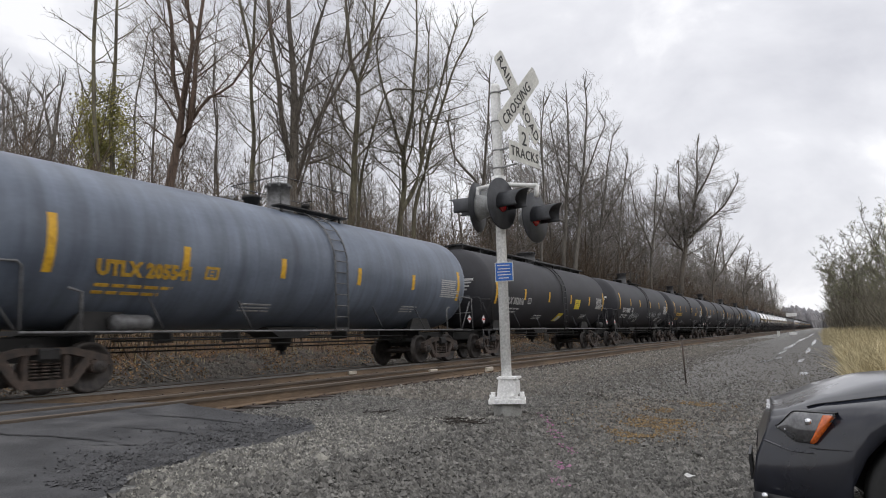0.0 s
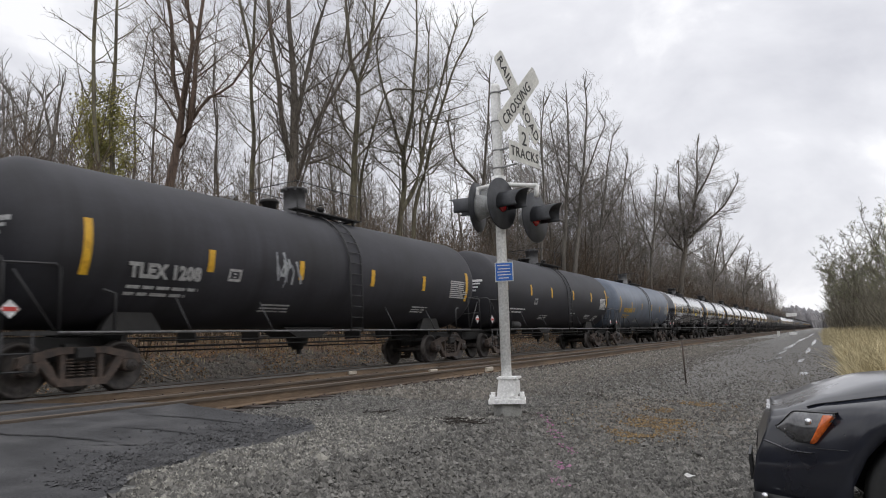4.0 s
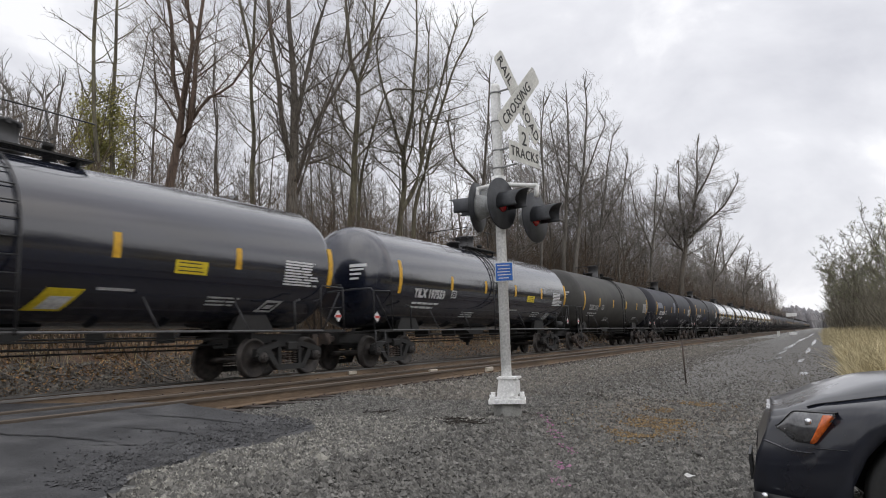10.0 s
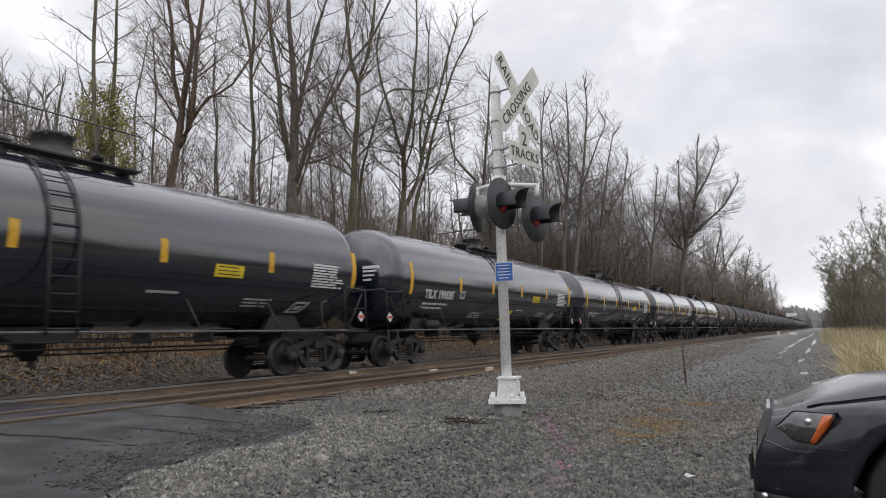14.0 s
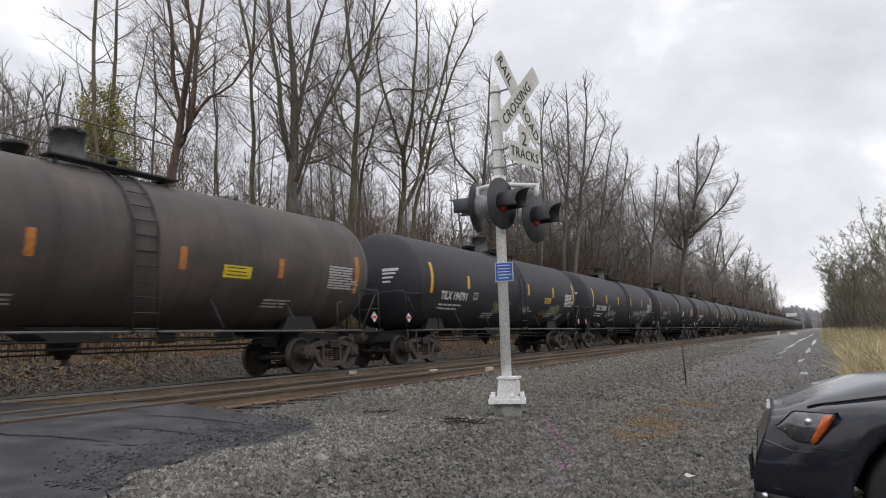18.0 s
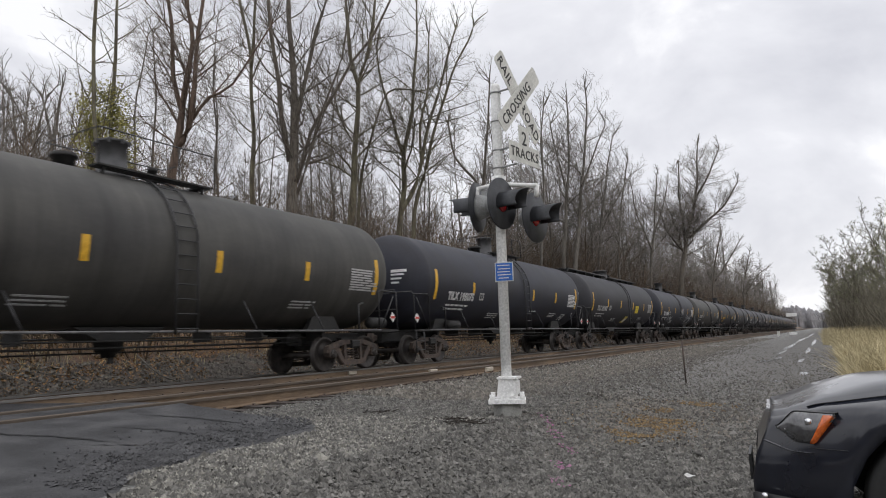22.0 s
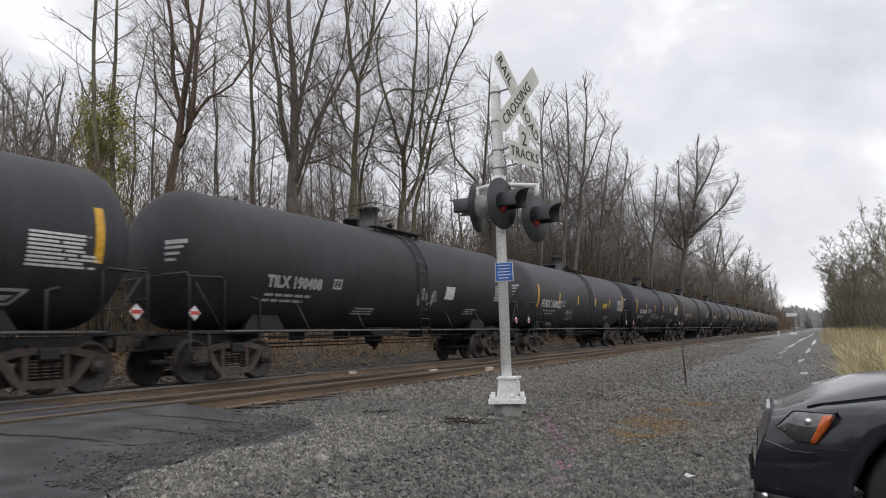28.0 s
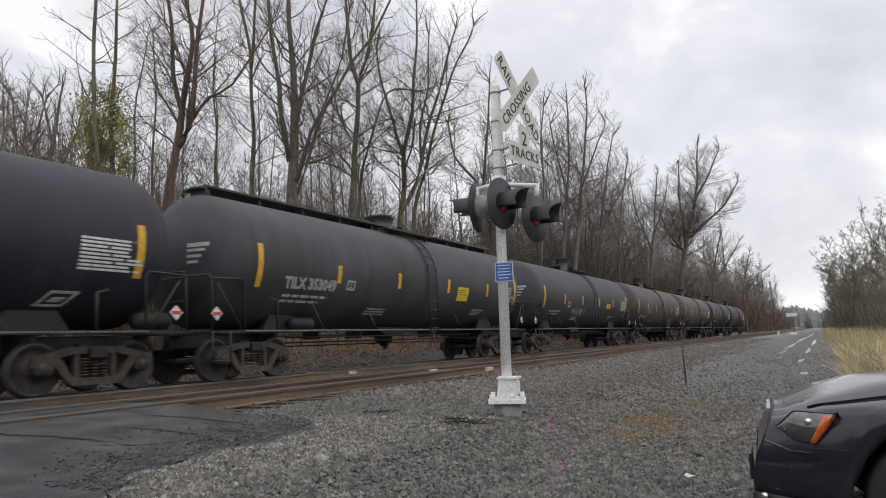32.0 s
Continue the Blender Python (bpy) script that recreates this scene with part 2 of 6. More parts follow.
def text_mesh(words, size, mat, bold=0.0, squeeze=1.0):
    """Letters in the built-in font as a flat mesh in x and y, from the lower left corner."""
    key = (words, size, mat.name)
    if key not in TEXTS:
        cu = bpy.data.curves.new("lettering", "FONT")
        cu.body, cu.size, cu.offset, cu.extrude, cu.resolution_u = words, size, bold, 0.003, 2
        cu.space_character = 1.05
        ob = bpy.data.objects.new("lettering", cu)
        scene.collection.objects.link(ob)
        bpy.context.view_layer.update()
        me = bpy.data.meshes.new_from_object(ob.evaluated_get(bpy.context.evaluated_depsgraph_get()))
        bpy.data.objects.remove(ob)
        me.name = "lettering"
        me.materials.clear()
        me.materials.append(mat)
        if squeeze != 1.0:
            me.transform(Matrix(((squeeze, -0.2, 0, 0), (0, 1, 0, 0), (0, 0, 1, 0), (0, 0, 0, 1))))
        TEXTS[key] = me
    return TEXTS[key]


def on_tank(y, a, lift=0.012):
    """A pose on the tank's near side: local x runs along the car, local y up round the shell."""
    w = radians(a)
    out, up, along = Vector((math.cos(w), 0, math.sin(w))), Vector((-math.sin(w), 0, math.cos(w))), Vector((0, 1, 0))
    m = Matrix((along, up, out)).transposed().to_4x4()
    m.translation = Vector((0, y, ZC)) + out * (RT + lift)
    return m


def smooth_noise(x, y, s=1.0, seed=0.0):
    return noise.noise(Vector((x * s + seed, y * s - seed, seed * 0.7)))


# ---- ground ----
GX = (-420, -120, -60, -34, -24, -19, -16.6, -15.0, -14.2, -6.6, -5.4, -3.0, -2.3, -0.6, 1.5, 6, 420)
GZ = (6.0, 5.0, 3.2, 2.2, 1.7, 1.15, 0.35, -0.21, -0.23, -0.195, -0.29, -0.31, -0.57, -0.65, -0.66, -0.55, 0.5)


def ground_z(x, y):
    return float(np.interp(x, GX, GZ)) + 0.035 * smooth_noise(x, y, 0.35, 3.1) * min(1, abs(x + 11) / 6 if x > -11 else 1)


def ground_sheet():
    xs = sorted(set([-420, -200, -120, -80, -60, -45, -38] + [round(-34 + 0.8 * i, 2) for i in range(24)] + [round(-15.2 + 0.28 * i, 2) for i in range(70)] + [5, 7, 10, 20, 40, 80, 160, 420]))
    ys = sorted(set([-300, -100, -50, -25, -12, -6] + [round(-3 + 0.5 * i, 2) for i in range(70)] + [33, 36, 40, 45, 50, 56, 62, 70, 80, 95, 110, 130, 150, 180, 220, 270, 330, 400, 500, 700, 1100, 2200]))
    vs = [(x, y, ground_z(x, y)) for y in ys for x in xs]
    n = len(xs)
    fs = [(j * n + i, j * n + i + 1, (j + 1) * n + i + 1, (j + 1) * n + i) for j in range(len(ys) - 1) for i in range(n - 1)]
    return Build().add(vs, fs, True)


def ground_material():
    """Grey ballast and track gravel, a packed dirt track, leaf litter on the bank; all by place."""
    m = bpy.data.materials.new("gravel_and_litter")
    m.use_nodes = True
    n, l = m.node_tree.nodes, m.node_tree.links
    b = n["Principled BSDF"]
    tc = n.new("ShaderNodeTexCoord")
    sep = n.new("ShaderNodeSeparateXYZ")
    l.new(tc.outputs["Object"], sep.inputs[0])

    def noise_of(scale, detail=5.0, rough=0.6):
        t = n.new("ShaderNodeTexNoise")
        t.inputs["Scale"].default_value, t.inputs["Detail"].default_value, t.inputs["Roughness"].default_value = scale, detail, rough
        l.new(tc.outputs["Object"], t.inputs["Vector"])
        return t.outputs["Fac"]

    def ramp(src, stops):
        r = n.new("ShaderNodeValToRGB")
        e = r.color_ramp.elements
        while len(e) < len(stops):
            e.new(0.5)
        for i, (p, c) in enumerate(stops):
            e[i].position, e[i].color = p, (*c, 1) if len(c) == 3 else c
        l.new(src, r.inputs[0])
        return r.outputs[0]

    def mixed(fac, a, c):
        x = n.new("ShaderNodeMix")
        x.data_type = "RGBA"
        l.new(fac, x.inputs[0])
        l.new(a, x.inputs["A"])
        l.new(c, x.inputs["B"])
        return x.outputs["Result"]

    vor = n.new("ShaderNodeTexVoronoi")
    vor.inputs["Scale"].default_value = 30.0
    l.new(tc.outputs["Object"], vor.inputs["Vector"])
    sepc = n.new("ShaderNodeSeparateColor")
    l.new(vor.outputs["Color"], sepc.inputs[0])
    stone = ramp(sepc.outputs[0], ((0.0, (0.07, 0.07, 0.066)), (0.5, (0.165, 0.163, 0.153)), (1.0, (0.30, 0.295, 0.275))))
    dirt = ramp(noise_of(2.2), ((0.3, (0.050, 0.046, 0.043)), (0.55, (0.088, 0.080, 0.074)), (0.75, (0.130, 0.113, 0.096))))
    litter = ramp(noise_of(14.0, 8.0, 0.75), ((0.30, (0.045, 0.036, 0.026)), (0.45, (0.12, 0.095, 0.07)), (0.55, (0.27, 0.14, 0.06)), (0.66, (0.17, 0.15, 0.11))))
    bank = ramp(noise_of(0.9), ((0.42, (0, 0, 0)), (0.55, (1, 1, 1))))

    def by_x(stops):
        r = n.new("ShaderNodeMapRange")
        r.inputs["From Min"].default_value, r.inputs["From Max"].default_value = stops
        wob = n.new("ShaderNodeMath")
        wob.operation = "MULTIPLY_ADD"
        l.new(noise_of(0.8), wob.inputs[0])
        wob.inputs[1].default_value = 1.6
        l.new(sep.outputs[0], wob.inputs[2])
        l.new(wob.outputs[0], r.inputs[0])
        return r.outputs[0]

    road = by_x((-3.6, -1.6))
    half = n.new("ShaderNodeMix")
    half.data_type, half.inputs[0].default_value = "RGBA", 0.45
    l.new(dirt, half.inputs["A"])
    l.new(stone, half.inputs["B"])
    col = mixed(road, stone, half.outputs["Result"])
    # an old rust-coloured spill on the gravel
    off = n.new("ShaderNodeVectorMath")
    off.operation = "DISTANCE"
    off.inputs[1].default_value = (-2.0, 8.8, -0.5)
    l.new(tc.outputs["Object"], off.inputs[0])
    spill = n.new("ShaderNodeMath")
    spill.operation = "MULTIPLY_ADD"
    l.new(noise_of(1.7, 6.0, 0.7), spill.inputs[0])
    spill.inputs[1].default_value = -9.0
    l.new(off.outputs["Value"], spill.inputs[2])
    mask = n.new("ShaderNodeMapRange")
    mask.inputs["From Min"].default_value, mask.inputs["From Max"].default_value = -1.2, -3.6
    mask.inputs["To Max"].default_value = 0.22
    l.new(spill.outputs[0], mask.inputs[0])
    rusty = n.new("ShaderNodeRGB")
    rusty.outputs[0].default_value = (0.25, 0.16, 0.07, 1)
    col = mixed(mask.outputs[0], col, rusty.outputs[0])
    left = by_x((-14.6, -16.6))
    rocky = mixed(bank, stone, litter)
    col = mixed(left, col, rocky)
    # darker, browner bed under the two tracks
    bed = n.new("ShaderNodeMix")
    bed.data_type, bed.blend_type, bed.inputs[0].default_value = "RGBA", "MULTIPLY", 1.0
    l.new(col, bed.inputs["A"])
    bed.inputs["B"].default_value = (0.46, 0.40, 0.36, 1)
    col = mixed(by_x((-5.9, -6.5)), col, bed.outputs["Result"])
    far = by_x((-16.5, -18.5))
    col = mixed(far, col, litter)
    grassy = by_x((1.2, 2.2))
    straw = ramp(noise_of(6.0, 7.0), ((0.3, (0.10, 0.085, 0.045)), (0.7, (0.30, 0.25, 0.13))))
    col = mixed(grassy, col, straw)
    l.new(col, b.inputs["Base Color"])
    b.inputs["Roughness"].default_value = 0.75
    bp = n.new("ShaderNodeBump")
    bp.inputs["Strength"].default_value, bp.inputs["Distance"].default_value = 0.9, 0.03
    l.new(vor.outputs["Distance"], bp.inputs["Height"])
    l.new(bp.outputs[0], b.inputs["Normal"])
    return m


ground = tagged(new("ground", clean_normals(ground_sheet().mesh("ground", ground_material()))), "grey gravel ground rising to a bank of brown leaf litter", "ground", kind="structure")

STONE = material("crushed_stone", (0.222, 0.214, 0.196), (0.112, 0.107, 0.098), rough=0.8, scale=9, fine=70, rand=0.75)
BALLAST = material("brown_grey_ballast", (0.165, 0.152, 0.132), (0.080, 0.072, 0.062), rough=0.85, scale=9, fine=70, rand=0.8)
ASPHALT = material("worn_asphalt", (0.040, 0.040, 0.043), (0.017, 0.017, 0.019), rough=0.60, scale=2.6, fine=55, bump=1.0, c3=(0.068, 0.067, 0.069), mix3=0.66)
RAILSIDE = material("brown_rail_side", (0.200, 0.140, 0.090), (0.105, 0.074, 0.051), rough=0.7, scale=4, stretch=(1, 0.12, 1), bump=0.2)
RAILHEAD = material("polished_rail_head", (0.26, 0.25, 0.24), (0.16, 0.145, 0.13), rough=0.42, metal=0.6, scale=4, stretch=(1, 0.05, 1))
RAILTOP_BROWN = material("seldom_used_rail_head", (0.125, 0.098, 0.075), (0.072, 0.056, 0.043), rough=0.6, metal=0.15, scale=4, stretch=(1, 0.05, 1))
TIE = material("weathered_tie_wood", (0.070, 0.055, 0.045), (0.034, 0.028, 0.025), rough=0.85, scale=5, stretch=(0.4, 3, 3), bump=0.5, rand=0.3)


def road_edge(y):
    """Where the asphalt apron ends on the gravel side."""
    return -4.45 - 0.14 * np.sin(y * 1.7) - 0.75 * np.maximum(0.0, (y - 4.6) / 1.6) ** 2 + 0.45 * np.clip((3.4 - y) / 0.7, 0, 1) + 0.05 * np.sin(y * 7.0) + 0.03 * np.sin(y * 17.0)


def stones(count, area, size, seed, thin=0.0, power=1.7, mat=STONE, fade=False):
    """Loose crushed stone as one joined mesh: skewed lumps half sunk in the ground."""
    rng = np.random.default_rng(seed)
    x0, x1, y0, y1 = area
    corners = np.array([(1, 0, 0), (0, 1, 0), (-1, 0, 0), (0, -1, 0), (0, 0, 1)], float)
    tris = np.array([(0, 1, 4), (1, 2, 4), (2, 3, 4), (3, 0, 4)])
    px = rng.uniform(x0, x1, count)
    py = y0 + (y1 - y0) * rng.uniform(0, 1, count) ** power
    keep = ~((px < road_edge(py) - 0.06 + 0.05 * np.sin(px * 9.0)) & (py < 6.18)) & (np.hypot(px + 3.25, py - 7.33) > 0.20)
    if thin:
        keep &= rng.uniform(0, 1, count) > thin * np.clip((px + 4.4 + 0.5 * np.sin(py * 1.3)) / 2.0, 0, 1) * np.clip((py - 6.3 + 0.5 * np.sin(px * 2.2)) / 2.5, 0, 1)
    if fade:
        keep &= rng.uniform(0, 1, count) > np.clip((py - y0) / (y1 - y0) * 1.6 - 0.6, 0, 1)
        keep &= rng.uniform(0, 1, count) < np.clip(np.minimum(px - x0, x1 - px) / 0.7, 0, 1)
    px, py = px[keep], py[keep]
    n = len(px)
    pz = np.array([ground_z(a, b) for a, b in zip(px, py)])
    sz = size * rng.lognormal(0.0, 0.28, n)
    v = corners[None] * (1.0 + 0.45 * rng.uniform(-1, 1, (n, 5, 1))) + rng.uniform(-0.3, 0.3, (n, 5, 3))
    v = v * sz[:, None, None] * np.array([1.0, 0.85, 0.95])
    an, bn = rng.uniform(0, 6.28, n), rng.normal(0, 0.35, n)
    ca, sa, cb, sb = np.cos(an)[:, None], np.sin(an)[:, None], np.cos(bn)[:, None], np.sin(bn)[:, None]
    yy, zz = v[..., 1] * cb - v[..., 2] * sb, v[..., 1] * sb + v[..., 2] * cb
    xx = v[..., 0] * ca - yy * sa
    yy = v[..., 0] * sa + yy * ca
    v = np.stack([xx + px[:, None], yy + py[:, None], zz + (pz + sz * 0.12)[:, None]], -1).reshape(-1, 3)
    f = (tris[None] + 5 * np.arange(n)[:, None, None]).reshape(-1, 3)
    me = bpy.data.meshes.new("gravel")
    me.vertices.add(len(v))
    me.vertices.foreach_set("co", v.ravel())
    me.loops.add(f.size)
    me.loops.foreach_set("vertex_index", f.ravel())
    me.polygons.add(len(f))
    me.polygons.foreach_set("loop_start", np.arange(0, f.size, 3))
    me.update(calc_edges=True)
    me.shade_flat()
    me.materials.append(mat)
    return me


tagged(new("gravel", stones(215000, (-6.9, 0.9, 2.6, 19.0), 0.0160, 5, 0.55, 1.75, fade=True)), "loose grey crushed stone beside the track", "gravel", kind="stuff")
tagged(new("gravel", stones(46000, (-4.8, 0.6, 9.5, 48.0), 0.018, 11, 0.75, 1.6, BALLAST, True)), "small loose gravel along the dirt track", "gravel", kind="stuff")
tagged(new("ballast", stones(30000, (-7.1, -3.8, 9.0, 75.0), 0.030, 6, mat=BALLAST, fade=True)), "grey track ballast along the line", "ballast", kind="stuff")


PALESTONE = material("pale_crushed_stone", (0.34, 0.33, 0.29), (0.20, 0.19, 0.165), rough=0.8, scale=9, fine=70, rand=0.6)
tagged(new("gravel", stones(9000, (-5.6, -3.3, 2.8, 7.0), 0.0165, 21, mat=PALESTONE)), "pale crushed stone along the road edge", "gravel", kind="stuff")


def spill():
    """Yellow-brown crumbs of an old spill, strewn in a streak."""
    rng = np.random.default_rng(31)
    b = Build()
    for i in range(3200):
        t = rng.uniform(0, 1) ** 1.2
        x, y = -2.1 + 0.25 * t + 0.24 * rng.normal(), 7.5 + 3.8 * t + 0.2 * rng.normal()
        if smooth_noise(x, y, 2.2, 5.0) < -0.1:
            continue
        r = 0.013 * rng.lognormal(0, 0.3)
        c = np.array([(r, 0, 0), (0, r, 0), (-r, 0, 0), (0, -r, 0), (0, 0, r * 0.7), (0, 0, -r * 0.6)]) * rng.uniform(0.6, 1.3, (6, 1)) + np.array((x, y, ground_z(x, y) + 0.012))
        b.add([tuple(map(float, p)) for p in c], [(0, 1, 4), (1, 2, 4), (2, 3, 4), (3, 0, 4), (1, 0, 5), (2, 1, 5), (3, 2, 5), (0, 3, 5)])
    return b.mesh("rusty_gravel", material("rusty_stained_stone", (0.27, 0.180, 0.080), (0.17, 0.115, 0.06), rough=0.85, scale=8, rand=0.7))


tagged(new("rusty_gravel", spill()), "streak of rust-stained yellow-brown gravel", "gravel", kind="stuff")


def painted_stones():
    """Stones sprayed pink by surveyors, in short strokes."""
    rng = np.random.default_rng(17)
    b = Build()
    for x0, y0, x1, y1 in ((-2.95, 7.5, -2.75, 7.2), (-2.75, 7.15, -2.5, 6.75), (-2.4, 6.6, -2.2, 6.35), (-2.2, 5.9, -2.05, 5.6), (-2.0, 5.3, -1.85, 5.0)):
        for i in range(26):
            t = rng.uniform(0, 1)
            x, y = x0 + (x1 - x0) * t + 0.035 * rng.normal(), y0 + (y1 - y0) * t + 0.035 * rng.normal()
            r = 0.0125 * rng.lognormal(0, 0.3)
            c = np.array([(r, 0, 0), (0, r, 0), (-r, 0, 0), (0, -r, 0), (0, 0, r * 0.7), (0, 0, -r * 0.6)]) * rng.uniform(0.6, 1.3, (6, 1)) + np.array((x, y, ground_z(x, y) + 0.013))
            b.add([tuple(map(float, p)) for p in c], [(0, 1, 4), (1, 2, 4), (2, 3, 4), (3, 0, 4), (1, 0, 5), (2, 1, 5), (3, 2, 5), (0, 3, 5)])
    return b.mesh("painted_gravel", material("pink_marking_paint", (0.36, 0.15, 0.27), (0.24, 0.13, 0.19), rough=0.8, scale=8, rand=0.6))


tagged(new("painted_gravel", painted_stones()), "gravel sprayed with faded pink marking paint", "gravel", kind="stuff")


tagged(new("ballast", stones(13000, (-17.2, -13.8, 7.0, 60.0), 0.042, 8, mat=BALLAST)), "grey ballast at the foot of the bank", "ballast", kind="stuff")

# asphalt of the level crossing: an apron before the near rail and strips between the rails
ROAD_END = 6.15


def apron():
    b = Build()
    nx, ny = 30, 60
    vs = []
    for j in range(ny + 1):
        y = -26 + (ROAD_END + 0.1 + 26) * (j / ny) ** 0.6
        for i in range(nx + 1):
            u = i / nx
            out = float(road_edge(y))
            x = -7.13 + (out + 7.13) * u
            yy = y + (0.12 * smooth_noise(x, 1.0, 1.6) - 0.0) * (j / ny) ** 4
            fall = (x + 7.13) / 2.7
            z = -0.035 - 0.30 * min(1, max(0, fall)) ** 1.15 + 0.012 * smooth_noise(x, yy, 1.6)
            g = ground_z(x, yy)
            z = max(z, g + 0.02)
            if i == nx or j == ny:
                z = g - 0.03
            vs.append((x, yy, z))
    n = nx + 1
    return b.add(vs, [(j * n + i, j * n + i + 1, (j + 1) * n + i + 1, (j + 1) * n + i) for j in range(ny) for i in range(nx)], True)


crossing = thing("road", "worn dark asphalt road over a level crossing", "road", kind="structure")
part("apron", apron(), ASPHALT, crossing)
for x0, x1 in ((-30.0, -D - 0.80), (-D - 0.66, -D + 0.66), (-D + 0.80, NEAR_RAILS[0] - 0.07), (NEAR_RAILS[0] + 0.08, NEAR_RAILS[1] - 0.08)):
    b = Build()
    b.box(((x0 + x1) / 2, (-26 + ROAD_END) / 2, -0.135), (x1 - x0, ROAD_END + 26, 0.20), bevel=0.02)
    part("crossing_panel", b, ASPHALT, crossing)
CRACK = material("dark_crack_filler", (0.012, 0.012, 0.013), rough=0.8)


def crack(pts, w):
    b = Build()
    rng = random.Random(len(pts) * 7 + int(w * 1000))
    vs = []
    steps = 28
    for i in range(steps + 1):
        t = i / steps * (len(pts) - 1)
        k = min(int(t), len(pts) - 2)
        p = Vector(pts[k]).lerp(Vector(pts[k + 1]), t - k)
        x, y = p.x + rng.uniform(-0.03, 0.03), p.y + rng.uniform(-0.02, 0.02)
        fall = (x + 7.13) / 2.7
        z = max(-0.035 - 0.30 * min(1, max(0, fall)) ** 1.15 + 0.012 * smooth_noise(x, y, 1.6), ground_z(x, y) + 0.02) + 0.006
        ww = w * rng.uniform(0.4, 1.2) * math.sin(math.pi * min(0.95, max(0.05, i / steps)))
        vs += [(x, y - ww, z), (x, y + ww, z)]
    return b.add(vs, [(2 * i, 2 * i + 1, 2 * i + 3, 2 * i + 2) for i in range(steps)])


for pts, w in ((((-6.7, 5.05), (-6.1, 5.30), (-5.4, 5.45)), 0.03), (((-6.3, 4.35), (-5.8, 4.62), (-5.2, 4.75)), 0.022), (((-6.9, 3.45), (-6.2, 3.75), (-5.5, 4.0)), 0.03), (((-5.6, 4.9), (-5.2, 5.1), (-4.9, 5.2)), 0.02), (((-5.7, 3.7), (-5.3, 4.1), (-5.1, 4.6)), 0.018)):
    part("crack", crack(pts, w), CRACK, crossing, "dark ragged crack in the asphalt")


rng_a = np.random.default_rng(4)
b = Build()
for i in range(2600):
    y = rng_a.uniform(2.8, 6.1)
    x = float(road_edge(y)) - 0.12 - abs(0.38 * rng_a.normal())
    fall = (x + 7.13) / 2.7
    z = max(-0.035 - 0.30 * min(1, max(0, fall)) ** 1.15, ground_z(x, y) + 0.02)
    r = 0.010 * rng_a.lognormal(0, 0.4)
    q = rng_a.uniform(-0.4, 0.4, (6, 3)) * r
    c = np.array([(r, 0, 0), (0, r, 0), (-r, 0, 0), (0, -r, 0), (0, 0, r * 0.8), (0, 0, -r * 0.6)]) + q + np.array((x, y, z + 0.004))
    b.add([tuple(map(float, p)) for p in c], [(0, 1, 4), (1, 2, 4), (2, 3, 4), (3, 0, 4), (1, 0, 5), (2, 1, 5), (3, 2, 5), (0, 3, 5)])
tagged(new("asphalt_crumbs", b.mesh("asphalt_crumbs", material("asphalt_crumb", (0.07, 0.07, 0.072), (0.03, 0.03, 0.032), rough=0.8, scale=8, rand=0.8))), "crumbled dark asphalt on the road edge", "rubble", kind="stuff")


# ---- the two tracks ----
def rail_profile(head=True):
    if head:
        return [(-0.036, -0.045), (-0.036, -0.010), (-0.028, -0.001), (0.028, -0.001), (0.036, -0.010), (0.036, -0.045)]
    return [(-0.07, -0.180), (0.07, -0.180), (0.07, -0.165), (0.010, -0.145), (0.010, -0.046), (-0.010, -0.046), (-0.010, -0.145), (-0.07, -0.165)]


def rail(x, polished):
    t = thing("rail", "long steel rail with brown rusty sides" + (" and a worn bright head" if polished else ""), "rail", pose(x, 0, 0), group="rails of the two tracks")
    for head, name, m in ((False, "web_and_foot", RAILSIDE), (True, "rail_head", RAILHEAD if polished else RAILTOP_BROWN)):
        prof = rail_profile(head)
        b = Build()
        ys = [-120, -20, 0, 10, 20, 40, 80, 160, 320, 640, 1400]
        vs = [(px, y, pz) for y in ys for px, pz in prof]
        n = len(prof)
        fs = [(j * n + i, j * n + (i + 1) % n, (j + 1) * n + (i + 1) % n, (j + 1) * n + i) for j in range(len(ys) - 1) for i in range(n)]
        b.add(vs, fs + [tuple(range(n)), tuple(range((len(ys) - 1) * n, len(ys) * n))])
        part(name, b, m, t)
    return t


JOINTPAINT = material("pale_joint_paint", (0.55, 0.50, 0.42), (0.40, 0.34, 0.27), rough=0.7, scale=20)
for x, y, polished in ((-D - 0.755, 15.6, True), (-D + 0.755, 15.6, True), (NEAR_RAILS[0], 14.8, False), (NEAR_RAILS[1], 15.0, False)):
    r = rail(x, polished)
    b = Build()
    b.box((0.045, y, -0.095), (0.07, 0.34, 0.10), bevel=0.015)
    part("insulated_joint", b, JOINTPAINT, r, "pale painted joint bar on the rail")

